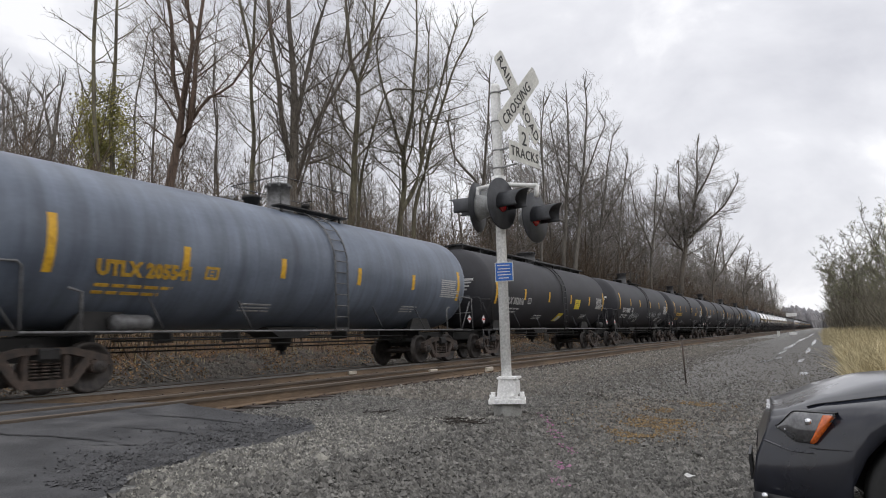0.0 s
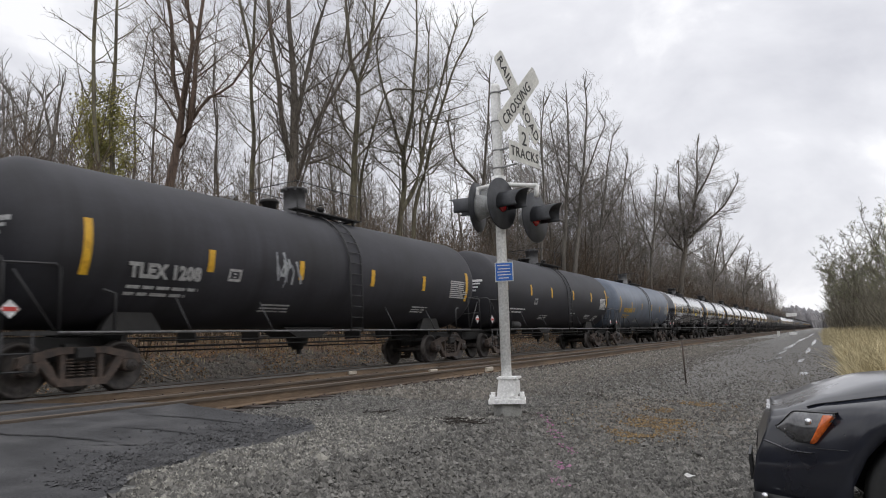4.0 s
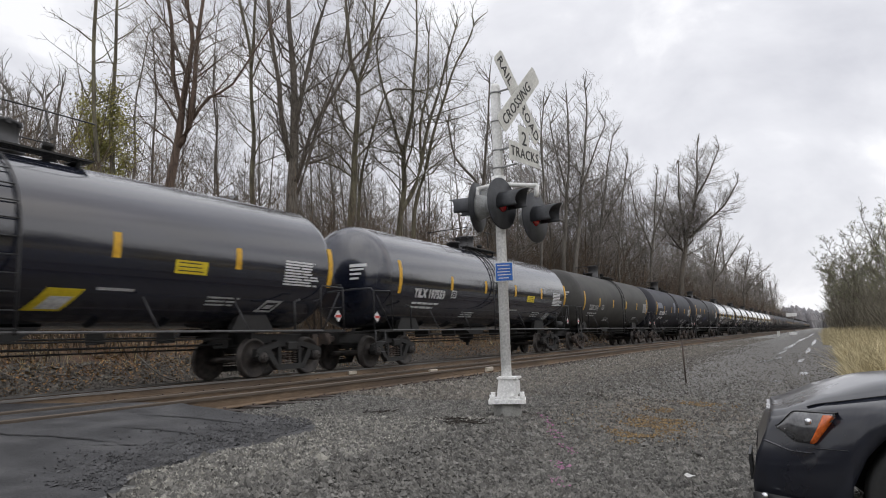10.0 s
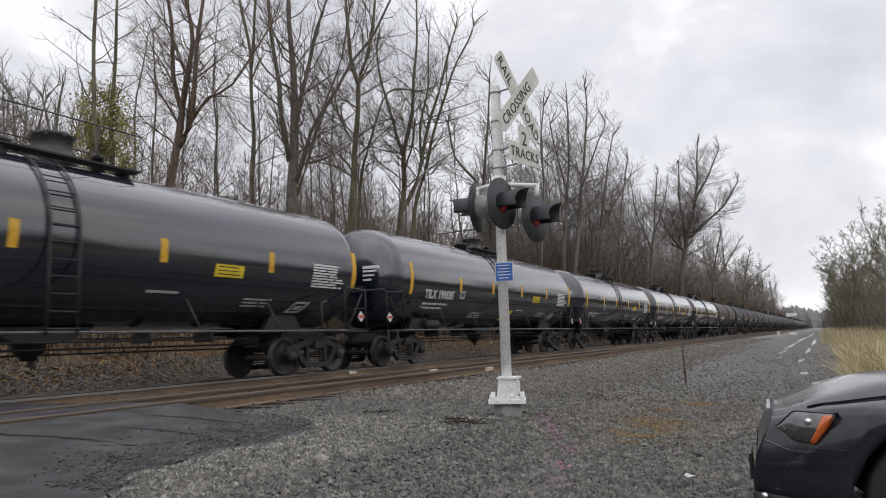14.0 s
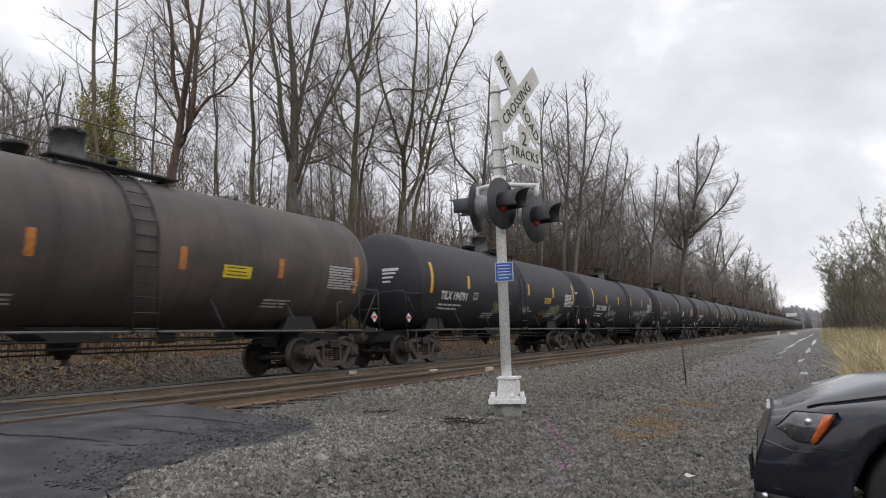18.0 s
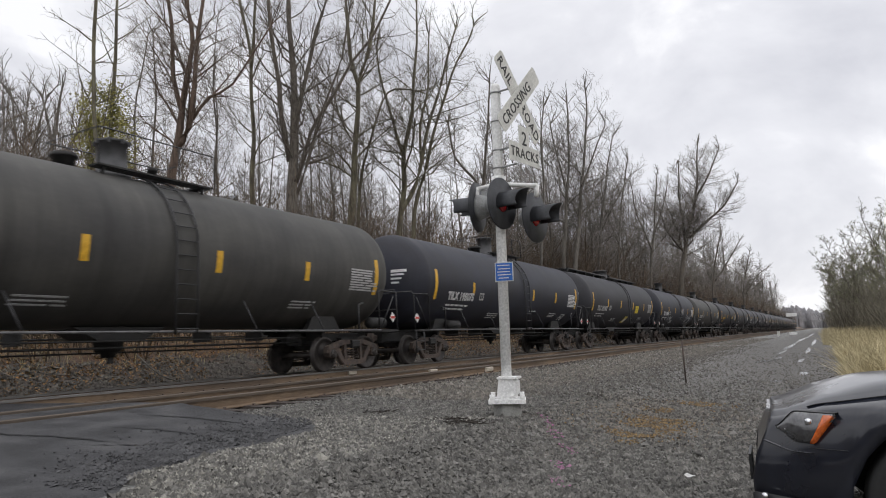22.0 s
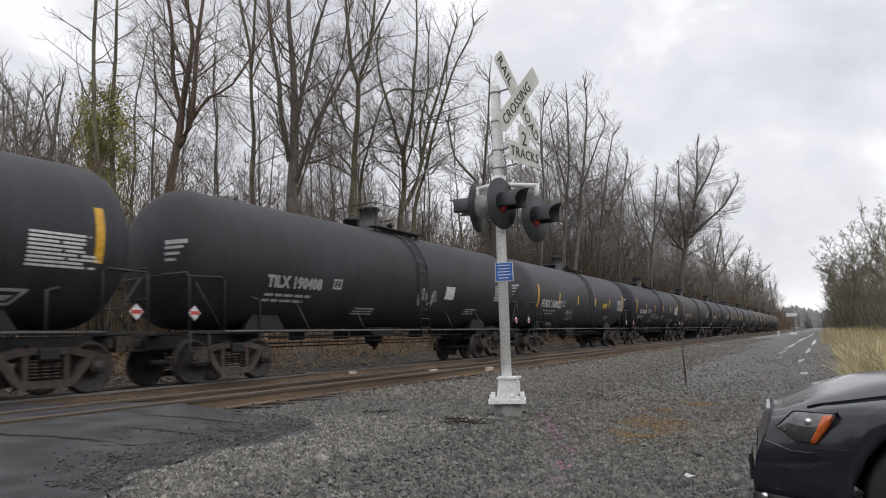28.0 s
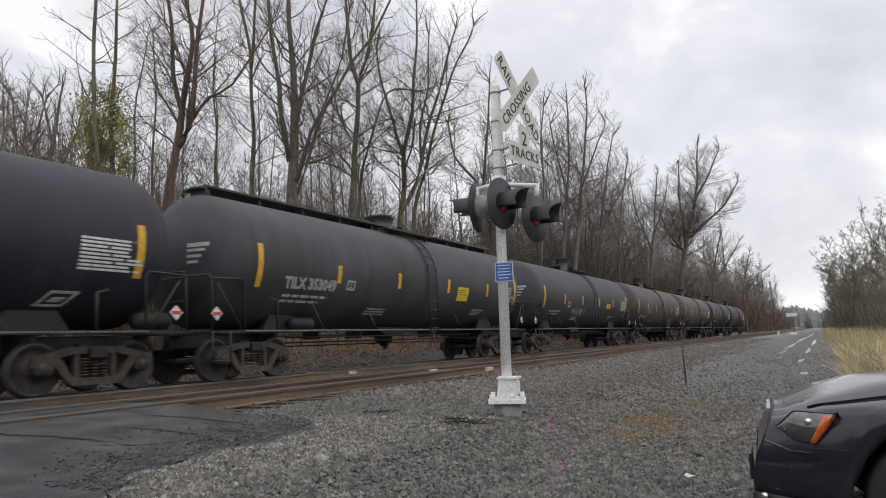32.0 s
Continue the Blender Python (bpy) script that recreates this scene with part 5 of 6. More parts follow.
# ---- the parked car: local x forward, y to its left, origin under the front axle ----
CARPAINT = material("dark_blue_car_paint", (0.010, 0.012, 0.020), (0.008, 0.009, 0.015), rough=0.30, scale=2, fine=8, coat=0.6, spec=0.4)
CARBLACK = material("black_car_plastic", (0.014, 0.014, 0.015), rough=0.5, scale=8)
CARGLASS = material("dark_car_glass", (0.012, 0.014, 0.016), rough=0.04, scale=2)
CHROME = material("chrome_trim", (0.62, 0.63, 0.65), (0.5, 0.5, 0.52), rough=0.12, metal=1.0)
HEADLAMP = material("smoky_headlamp", (0.115, 0.115, 0.118), (0.055, 0.055, 0.058), rough=0.10, scale=7, coat=1.0)
AMBER = material("amber_reflector", (0.62, 0.13, 0.02), (0.45, 0.09, 0.015), rough=0.2, scale=40, coat=0.6)
TYRE = material("tyre_rubber", (0.018, 0.018, 0.018), rough=0.85, scale=20)

sedan = thing("sedan", "dark blue parked sedan with smoky headlamps on the gravel", "car", pose(0.50, 4.70, -0.665, 0, 0, 184))


def smoothstep(a, b, x):
    t = min(1, max(0, (x - a) / (b - a)))
    return t * t * (3 - 2 * t)


def half_width(x):
    nose = smoothstep(0.98, 0.30, x)
    return 0.60 + 0.345 * nose ** 0.55 - 0.10 * smoothstep(-3.2, -4.05, x)


def deck(x):
    """Height of the upper edge of the wings: bonnet, waistline, boot."""
    return 0.755 - 0.05 * smoothstep(0.72, 0.97, x) + 0.065 * smoothstep(1.0, 0.15, x) + 0.06 * smoothstep(0.2, -0.9, x)


def rake(x, z):
    """The nose leans back above the bumper."""
    return -0.48 * max(0.0, z - 0.46) * smoothstep(0.15, 0.97, x)


def arch(x):
    z = 0.24
    for c in (0.15, -3.0):
        d = abs(x - c)
        if d < 0.39:
            z = max(z, 0.335 + math.sqrt(0.39 ** 2 - d * d) * 0.98)
    return z


def body():
    b = Build()
    xs = [0.97, 0.95, 0.90, 0.82, 0.72, 0.62, 0.555] + [round(0.535 - 0.055 * i, 3) for i in range(19)] + [-0.6, -0.9, -1.3, -1.7, -2.1, -2.4, -2.6] + [round(-2.65 - 0.06 * i, 3) for i in range(14)] + [-3.6, -3.8, -3.95, -4.05]
    rings = []
    for x in xs:
        w, top, low = half_width(x), deck(x), arch(x)
        crown = 0.062 * smoothstep(0.92, 0.35, x) + 0.010
        nose = smoothstep(0.72, 0.97, x)
        low = low + 0.05 * nose
        side = [(w * 0.90, low), (w * 0.985, low + 0.02), (w, low + (top - low) * 0.25), (w * 1.0, low + (top - low) * 0.55), (w * 0.985, low + (top - low) * 0.80), (w * 0.95, top - 0.02), (w * 0.90, top + 0.004), (w * 0.78, top - 0.006), (w * 0.74, top + 0.018 + crown * 0.3), (w * 0.4, top + crown * 0.85), (0, top + crown)]
        rings.append([(x + rake(x, z), y, z) for y, z in side] + [(x + rake(x, z), -y, z) for y, z in reversed(side[:-1])])
    n = len(rings[0])
    vs = [p for r in rings for p in r]
    fs = [(j * n + i, j * n + i + 1, (j + 1) * n + i + 1, (j + 1) * n + i) for j in range(len(xs) - 1) for i in range(n - 1)]
    fs += [tuple(range(n)), tuple(range((len(xs) - 1) * n, len(xs) * n))]
    return b.add(vs, fs, True)


part("body", body(), CARPAINT, sedan)
b = Build()
cab = [(-0.75, 0.98, 0.80), (-1.45, 1.42, 0.62), (-2.7, 1.44, 0.60), (-3.5, 1.02, 0.74)]
vs = [(x, s * w, z) for x, z, w in cab for s in (-1, 1)]
b.add(vs, [(0, 1, 3, 2), (2, 3, 5, 4), (4, 5, 7, 6), (0, 2, 4, 6), (1, 7, 5, 3), (0, 6, 7, 1)], False)
part("cabin_glass", b, CARGLASS, sedan, "dark tinted windows")
b = Build()
b.add([(x, s * w, z) for x, z, w in ((-1.40, 1.425, 0.62), (-1.5, 1.475, 0.56), (-2.6, 1.485, 0.55), (-2.78, 1.435, 0.60)) for s in (-1, 1)], [(0, 1, 3, 2), (2, 3, 5, 4), (4, 5, 7, 6), (0, 6, 7, 1), (0, 2, 4, 6), (1, 7, 5, 3)], False)
part("roof", b, CARPAINT, sedan)


def wrap_panel(x_of, z0_of, z1_of, n, lift=0.012, thick=0.05):
    """A curved panel round the front corner; i runs from the grille side to the wing side."""
    vs, fs = [], []
    for i in range(n + 1):
        t = i / n
        x = x_of(t)
        y = half_width(x)
        nx, ny = (half_width(x - 0.01) - half_width(x + 0.01)), 0.02
        ln = math.hypot(nx, ny)
        ox, oy = nx / ln, ny / ln
        for z in (z0_of(t), (z0_of(t) + z1_of(t)) / 2, z1_of(t)):
            bulge = lift * (1.35 if z == (z0_of(t) + z1_of(t)) / 2 else 1.0)
            vs.append((x + ox * bulge + rake(x, z), y + oy * bulge, z))
        for z in (z1_of(t), z0_of(t)):
            vs.append((x - ox * thick + rake(x, z), y - oy * thick, z))
    for i in range(n):
        o = i * 5
        for j in range(5):
            k = (j + 1) % 5
            fs.append((o + j, o + k, o + 5 + k, o + 5 + j))
    fs += [(4, 3, 2, 1, 0), tuple(n * 5 + j for j in range(5))]
    return Build().add(vs, fs, True)


lamp = part("headlamp", wrap_panel(lambda t: 0.925 - 0.253 * t, lambda t: 0.658 - 0.055 * smoothstep(0.0, 0.5, t) + 0.115 * max(0.0, t - 0.78) / 0.22, lambda t: 0.668 + 0.078 * smoothstep(0.0, 0.22, t), 22, 0.008), HEADLAMP, sedan, "smoky clear headlamp")
part("amber_marker", wrap_panel(lambda t: 0.738 - 0.066 * t, lambda t: 0.602 + 0.118 * max(0.0, t - 0.25) / 0.75, lambda t: 0.612 + 0.128 * min(1.0, t / 0.3), 14, 0.013), AMBER, lamp, "orange side reflector")
part("headlamp_rim", wrap_panel(lambda t: 0.932 - 0.265 * t, lambda t: 0.669 + 0.078 * smoothstep(0.0, 0.22, t), lambda t: 0.674 + 0.078 * smoothstep(0.0, 0.22, t), 22, 0.006), CARBLACK, lamp, "black rubber seal over the headlamp")
b = Build()
b.lathe([(0.0, 0.0), (0.0, 0.016), (-0.03, 0.022), (-0.03, 0.0)], "x", 20, (0.700, half_width(0.785) + 0.004, 0.702))
b.lathe([(0.0, 0.0), (0.0, 0.010), (-0.03, 0.014), (-0.03, 0.0)], "x", 14, (0.795, half_width(0.885) + 0.004, 0.655))
part("projector", b, CHROME, lamp, "bright lamp reflector")
part("bumper_crease", wrap_panel(lambda t: 0.962 - 0.24 * t, lambda t: 0.592 - 0.038 * min(1.0, t * 1.7), lambda t: 0.598 - 0.038 * min(1.0, t * 1.7), 14, 0.005), CARPAINT, sedan)
part("bumper_lower", wrap_panel(lambda t: 0.968 - 0.40 * t, lambda t: 0.22, lambda t: 0.33, 12, 0.015), CARBLACK, sedan)
b = Build()
b.box((0.862, 0, 0.61), (0.03, 0.84, 0.19), Matrix.Rotation(radians(-25), 3, "Y"), bevel=0.02)
grille = part("grille", b, CARBLACK, sedan, "black mesh grille")
part("grille_surround", Build().box((0.862, -0.05, 0.712), (0.02, 0.60, 0.014)), CHROME, grille)
part("plate_bracket", Build().box((0.985, 0.12, 0.40), (0.014, 0.34, 0.14)), CARBLACK, sedan, "black number plate bracket")
seam = Build()
seam.tube([(x + rake(x, deck(x)), half_width(x) * 0.765, deck(x) + 0.0035 + 0.1125 * (0.062 * smoothstep(0.92, 0.35, x) + 0.010)) for x in [0.80 - 0.04 * i for i in range(34)]], 0.003, 5)
part("bonnet_gap", seam, CARBLACK, sedan, "dark gap round the bonnet")
side = Build()
side.tube([(x, half_width(x) * 1.002, 0.585) for x in (0.70, 0.62, 0.54)], 0.002, 5)
part("bumper_gap", side, CARBLACK, sedan, "thin gap between bumper and wing")
fog = Build()
fog.lathe([(0.0, 0.0), (0.0, 0.018), (-0.03, 0.024), (-0.03, 0.0)], "x", 16, (0.935, 0.69, 0.325))
part("fog_lamp", fog, CHROME, sedan)
for x, s in ((0.15, 1), (0.15, -1), (-3.0, 1), (-3.0, -1)):
    w = new("wheel")
    w.parent = sedan
    w.matrix_basis = pose(x, s * 0.81, 0.335)
    b = Build()
    b.lathe([(-0.11, 0.24), (-0.115, 0.31), (-0.09, 0.335), (0.09, 0.335), (0.115, 0.31), (0.11, 0.24)], "y", 36)
    part("tyre", b, TYRE, w, "black rubber tyre")
    b = Build()
    b.lathe([(s * 0.105, 0.245), (s * 0.112, 0.235), (s * 0.06, 0.20), (s * 0.05, 0.0)], "y", 36)
    for q in range(5):
        a = q * 2 * math.pi / 5
        b.box((0.13 * math.cos(a), s * 0.09, 0.13 * math.sin(a)), (0.23, 0.03, 0.05), Matrix.Rotation(-a, 3, "Y"))
    part("rim", b, CHROME, w, "bright alloy rim")

# ---- trees ----
BARK = material("grey_brown_bark", (0.160, 0.140, 0.118), (0.078, 0.068, 0.057), rough=0.9, scale=5, stretch=(2.5, 2.5, 0.6), fine=40, bump=0.6)
MOSSBARK = material("mossy_bark", (0.165, 0.150, 0.100), (0.080, 0.071, 0.053), rough=0.9, scale=3, stretch=(2.0, 2.0, 0.5), fine=40, bump=0.6)
BROWNBARK = material("red_brown_bark", (0.150, 0.105, 0.080), (0.070, 0.050, 0.040), rough=0.9, scale=4, stretch=(2.5, 2.5, 0.6), fine=40, bump=0.6)
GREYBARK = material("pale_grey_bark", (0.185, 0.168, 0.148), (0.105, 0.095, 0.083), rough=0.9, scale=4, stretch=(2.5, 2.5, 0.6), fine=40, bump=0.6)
TWIG = material("bare_twigs", (0.185, 0.160, 0.135), (0.120, 0.103, 0.088), rough=0.9, scale=2, rand=0.2)
# twigs of far trees: distance haze is put into this paler colour
HAZETWIG = material("haze_pale_twigs", (0.25, 0.228, 0.21), (0.18, 0.163, 0.15), rough=0.9, scale=2, rand=0.2)
IVY = material("yellow_green_ivy", (0.37, 0.34, 0.10), (0.20, 0.19, 0.055), rough=0.6, scale=2, rand=0.6)
LEAF = material("fading_green_leaves", (0.20, 0.205, 0.10), (0.11, 0.12, 0.06), rough=0.7, scale=1, rand=0.5)


ACROSS = Vector((math.cos(YAW), math.sin(YAW), 0))  # leans of stems are given along this level direction
DEEP = Vector((-math.sin(YAW), math.cos(YAW), 0))


class Tree:
    """Grows a bare broad-leaved tree into three meshes: trunk, branchwork and twigs."""

    def __init__(self, seed, fine=0.006, density=1.0, broad=1.0):
        self.rng, self.fine, self.density, self.broad = random.Random(seed), fine, density, broad
        self.trunk, self.limb, self.twig = Build(), Build(), Build()
        self.sway = self.rng.uniform(0, 6.28), self.rng.uniform(0.02, 0.05)

    def bar(self, into, pts, rs):
        """A cheap three-sided twig that runs out to a point."""
        o = len(into.v)
        for p, r in zip(pts[:-1], rs):
            x, y, z = p
            into.v += [(x + r, y, z + 0.5 * r), (x - 0.5 * r, y + 0.87 * r, z + 0.3 * r), (x - 0.5 * r, y - 0.87 * r, z - 0.8 * r)]
        into.v.append(tuple(pts[-1]))
        k = len(pts) - 2
        for i in range(o, o + 3 * k, 3):
            into.f += [(i, i + 1, i + 4, i + 3), (i + 1, i + 2, i + 5, i + 4), (i + 2, i, i + 3, i + 5)]
        e = o + 3 * k
        into.f += [(e, e + 1, e + 3), (e + 1, e + 2, e + 3), (e + 2, e, e + 3)]
        into.s += [True] * (3 * k + 3)

    def stem(self, marks, r0, r1, bare, main=False):
        """A trunk or main stem through (lean, height) marks; side branches start above the height bare."""
        rng = self.rng
        ph, amp = self.sway
        slope = 0.0 if main else rng.gauss(0, 0.05)
        marks = [Vector((q, slope * (z - marks[0][1]), z)) for q, z in marks]
        pts = []
        for i in range(len(marks) - 1):
            p0, p1, p2, p3 = marks[max(i - 1, 0)], marks[i], marks[i + 1], marks[min(i + 2, len(marks) - 1)]
            n = max(2, int((p2 - p1).length / 0.7))
            for j in range(n):
                t = j / n
                q = 0.5 * (2 * p1 + (p2 - p0) * t + (2 * p0 - 5 * p1 + 4 * p2 - p3) * t * t + (3 * p1 - p0 - 3 * p2 + p3) * t ** 3)
                pts.append(q)
        pts.append(marks[-1])
        pts = [ACROSS * (q.x + amp * math.sin(q.z * 1.3 + ph)) + DEEP * (q.y + amp * math.cos(q.z * 1.1 + ph)) + Vector((0, 0, q.z)) for q in pts]
        total = sum((pts[i + 1] - pts[i]).length for i in range(len(pts) - 1))
        rs, run = [], 0.0
        for i, p in enumerate(pts):
            if i:
                run += (p - pts[i - 1]).length
            t = run / total
            flare = 0.35 * max(0.0, 1 - (p.z - pts[0].z) / 1.2) if main else 0.0
            rs.append((r0 + (r1 - r0) * t ** 0.8) * (1 + flare) * (1 + 0.05 * rng.gauss(0, 1)))
        (self.trunk if main else self.limb).tube(pts, rs, 10 if r0 > 0.1 else 7, True, True)
        run, gap, turn = 0.0, 0.0, rng.uniform(0, 6.28)
        for i in range(1, len(pts)):
            seg = pts[i] - pts[i - 1]
            run += seg.length
            if pts[i].z < bare:
                continue
            gap += seg.length * self.density
            while gap > 0.40:
                gap -= 0.40 * rng.uniform(0.7, 1.4)
                turn += 2.4 + rng.gauss(0, 0.4)
                d = seg.normalized()
                side = d.orthogonal().normalized()
                side.rotate(Matrix.Rotation(turn, 3, d))
                t = run / total
                steep = rng.uniform(0.8, 2.1) * (1.2 - 0.5 * t)
                ln = self.broad * (1.4 + 0.24 * total * (1 - t) ** 0.7) * rng.uniform(0.55, 1.25)
                self.branch(pts[i - 1].lerp(pts[i], rng.random()), (d + side * steep).normalized(), ln, max(self.fine * 2, min(rs[i] * rng.uniform(0.28, 0.5), 0.014 * ln + 0.006)), 1)
        for q in range(3):
            d = (pts[-1] - pts[-2]).normalized()
            self.branch(pts[-1], (d + Vector((rng.gauss(0, 0.3), rng.gauss(0, 0.3), 0.1))).normalized(), rng.uniform(1.0, 2.0), r1, 1)

    def branch(self, p, d, length, r, level):
        rng = self.rng
        steps = (0, 6, 4, 2, 1)[level]
        wander = (0, 0.17, 0.20, 0.24, 0)[level]
        lift = (0, 0.065, 0.08, 0.10, 0)[level]
        end = max(r * 0.22, self.fine * 0.5)
        pts, rs, dirs = [p], [r], [d]
        for i in range(steps):
            d = Vector((d.x + rng.gauss(0, wander), d.y + rng.gauss(0, wander), d.z + rng.gauss(0, wander * 0.8) + lift)).normalized()
            p = p + d * (length / steps)
            pts.append(p)
            rs.append(r + (end - r) * (i + 1) / steps)
            dirs.append(d)
        if level == 1:
            self.limb.tube(pts, rs, 4, False, True)
        else:
            self.bar(self.limb if level == 2 else self.twig, pts, rs)
        if level == 4:
            return
        step = (0, 0.25, 0.185, 0.15)[level] / self.density
        count = max(2, int(length * 0.85 / step))
        sign = rng.choice((-1, 1))
        flat = d.cross(Vector((rng.gauss(0, 0.5), rng.gauss(0, 0.5), 1))).normalized()
        for i in range(count):
            t = 0.15 + 0.85 * (i + rng.random()) / count
            k = min(int(t * steps), steps - 1)
            q = pts[k].lerp(pts[k + 1], min(1.0, t * steps - k))
            sign = -sign
            a = dirs[k + 1]
            nd = (a + flat * sign * rng.uniform(0.6, 1.4) + Vector((rng.gauss(0, 0.32), rng.gauss(0, 0.32), rng.gauss(0.04, 0.28)))).normalized()
            ln = length * rng.uniform(0.32, 0.60) * (1.2 - 0.7 * t)
            if ln > 0.10:
                self.branch(q, nd, ln, max(self.fine, min(rs[k] * rng.uniform(0.4, 0.6), 0.012 * ln + 0.003)), level + 1)

    def things(self, label, at, bark, twig, group="bare trees behind the line"):
        t = thing("tree", label, "tree", at, group)
        if self.trunk.v:
            part("trunk", self.trunk.mesh("trunk", bark), None, t)
        part("branchwork", self.limb.mesh("branchwork", bark), None, t)
        part("twig_crown", self.twig.mesh("twig_crown", twig), None, t)
        return t


def leaves_on(parent, name, mat, label, centre_of, count, size, seed):
    rng = random.Random(seed)
    b = Build()
    for i in range(count):
        c = centre_of(rng)
        a, e = Vector((rng.gauss(0, 1), rng.gauss(0, 1), rng.gauss(0, 1))).normalized(), size * rng.uniform(0.6, 1.3)
        u = a.orthogonal().normalized() * e
        w = a.cross(u).normalized() * e * 0.7
        b.add([tuple(c - u), tuple(c - w * 0.8), tuple(c + u), tuple(c + w * 0.8)], [(0, 1, 2, 3)])
    part(name, b.mesh(name, mat), None, parent, label)


def bank_tree(x, y, stems, seed, label, bark=None, twig=None, density=1.0, fine=0.0062, over=2.5, broad=1.0):
    """stems: for each its (lean, height) marks, the radius at its foot and tip, and the height of its lowest branch. The first stands on the ground."""
    g = Tree(seed, fine, density, broad)
    z0 = ground_z(x, y) - 0.1
    for i, (marks, r0, r1, bare) in enumerate(stems):
        marks = [(q, z - z0) for q, z in marks]
        if i == 0:
            marks = [(marks[0][0] * 0.9, 0.0)] + marks
        (qa, za), (qb, zb) = marks[-2:]
        if over and (i or len(stems) == 1):
            marks.append((qb + over * 0.6 * (qb - qa) / max(zb - za, 1.0), zb + over))
        g.stem(marks, r0, r1, bare - z0, i == 0)
    return g.things(label, pose(x, y, z0), bark or BARK, twig or TWIG)


tall = "tall bare tree with a grey-brown trunk on the bank"
ivy_tree = bank_tree(-21.0, 14.4, ((((0.23, 6.5), (0.19, 9.1), (0.21, 11.2), (0.33, 13.3)), 0.13, 0.05, 8.5), (((0.1, 2.0), (0.0, 6.5), (-0.09, 9.1), (-0.15, 11.2), (0.11, 13.3)), 0.11, 0.04, 9.0)), 3, "bare tree wrapped in yellow-green ivy on the bank", MOSSBARK, density=0.8, fine=0.0065, over=3)
rng = random.Random(8)
IVY_CLUMPS = [(Vector((0.88, 0.48, 0)) * (rng.uniform(-0.85, 0.55) if h < 8.6 else rng.uniform(-0.75, 0.35)) + Vector((rng.uniform(-0.3, 0.3), rng.uniform(-0.3, 0.3), h)), rng.uniform(0.10, 0.26)) for h in (rng.triangular(4.0, 9.4, 6.4) for i in range(64))]


def ivy_place(r):
    c, w = IVY_CLUMPS[r.randrange(len(IVY_CLUMPS))]
    return c + Vector((r.gauss(0, w), r.gauss(0, w), r.gauss(0, w * 1.5)))


leaves_on(ivy_tree, "ivy", IVY, "yellow-green climbing ivy", ivy_place, 12500, 0.043, 4)
bank_tree(-22.0, 17.8, ((((0.0, 6.2), (0.17, 8.2), (0.3, 9.2), (0.57, 10.8), (0.72, 11.5), (0.93, 13.2), (0.7, 14.7)), 0.30, 0.07, 8.4), (((0.3, 8.9), (0.75, 9.7), (1.09, 11.5), (1.16, 13.7), (1.39, 15.1)), 0.13, 0.05, 9.6), (((0.5, 10.4), (0.2, 11.8), (0.05, 13.6), (-0.15, 15.4)), 0.11, 0.05, 11.0), (((0.9, 10.0), (1.6, 10.9), (2.6, 11.4)), 0.07, 0.03, 10.2)), 5, "bare tree with a thick leaning brown trunk on the bank", BROWNBARK, fine=0.0072)
bank_tree(-24.0, 24.4, ((((0.0, 8.6), (0.02, 12.6), (-0.01, 15.0), (-0.25, 16.9), (-0.55, 18.8)), 0.17, 0.06, 10.0), (((-0.01, 15.0), (0.16, 17.2), (0.35, 18.7)), 0.09, 0.05, 15.5)), 8, "tall straight bare tree with a slim trunk on the bank", MOSSBARK)
bank_tree(-22.0, 25.0, ((((0.0, 7.5), (0.05, 9.8), (0.24, 12.7), (0.1, 15.3), (0.01, 18.4), (0.0, 20.5)), 0.42, 0.07, 8.6), (((-0.10, 9.9), (-0.36, 11.8), (-0.42, 13.6), (-0.67, 15.4), (-0.76, 18.4)), 0.15, 0.06, 11.0), (((0.22, 11.5), (0.76, 14.1), (1.26, 16.2), (1.94, 18.3)), 0.13, 0.06, 12.8), (((0.2, 8.8), (0.97, 11.3), (2.15, 13.1), (3.1, 14.9), (4.23, 16.2)), 0.11, 0.045, 9.8), (((0.25, 8.2), (1.25, 11.4), (1.9, 13.2), (2.6, 15.2)), 0.09, 0.04, 10.2)), 9, "large bare tree that parts into several stems on the bank", BARK, density=0.9)
bank_tree(-23.0, 31.1, ((((0.0, 7.6), (0.27, 10.9), (0.55, 14.3), (0.71, 16.2), (1.27, 17.7), (1.6, 19.5), (1.87, 21.3), (2.1, 23.0)), 0.30, 0.06, 10.4), (((0.70, 16.0), (0.26, 17.8), (0.12, 19.6), (0.1, 21.4)), 0.14, 0.06, 16.4)), 10, "tall bare tree with a mossy forked trunk on the bank", MOSSBARK)
bank_tree(-24.0, 33.3, ((((0.0, 9.8), (0.77, 13.0), (1.62, 15.8), (2.49, 16.6), (3.86, 16.4)), 0.14, 0.05, 10.5),), 11, "slim bare tree that bows along the line", MOSSBARK, over=0)
bank_tree(-22.0, 34.7, ((((0.0, 7.6), (0.33, 10.4), (0.46, 12.5), (1.02, 15.1), (1.44, 18.8), (1.7, 22.2)), 0.25, 0.05, 9.5), (((0.44, 12.3), (-0.02, 13.8), (-0.5, 15.9), (-0.86, 17.8)), 0.11, 0.05, 12.8)), 12, "bare tree with a forked mossy trunk on the bank", MOSSBARK, over=1.5, broad=1.1, density=0.85)
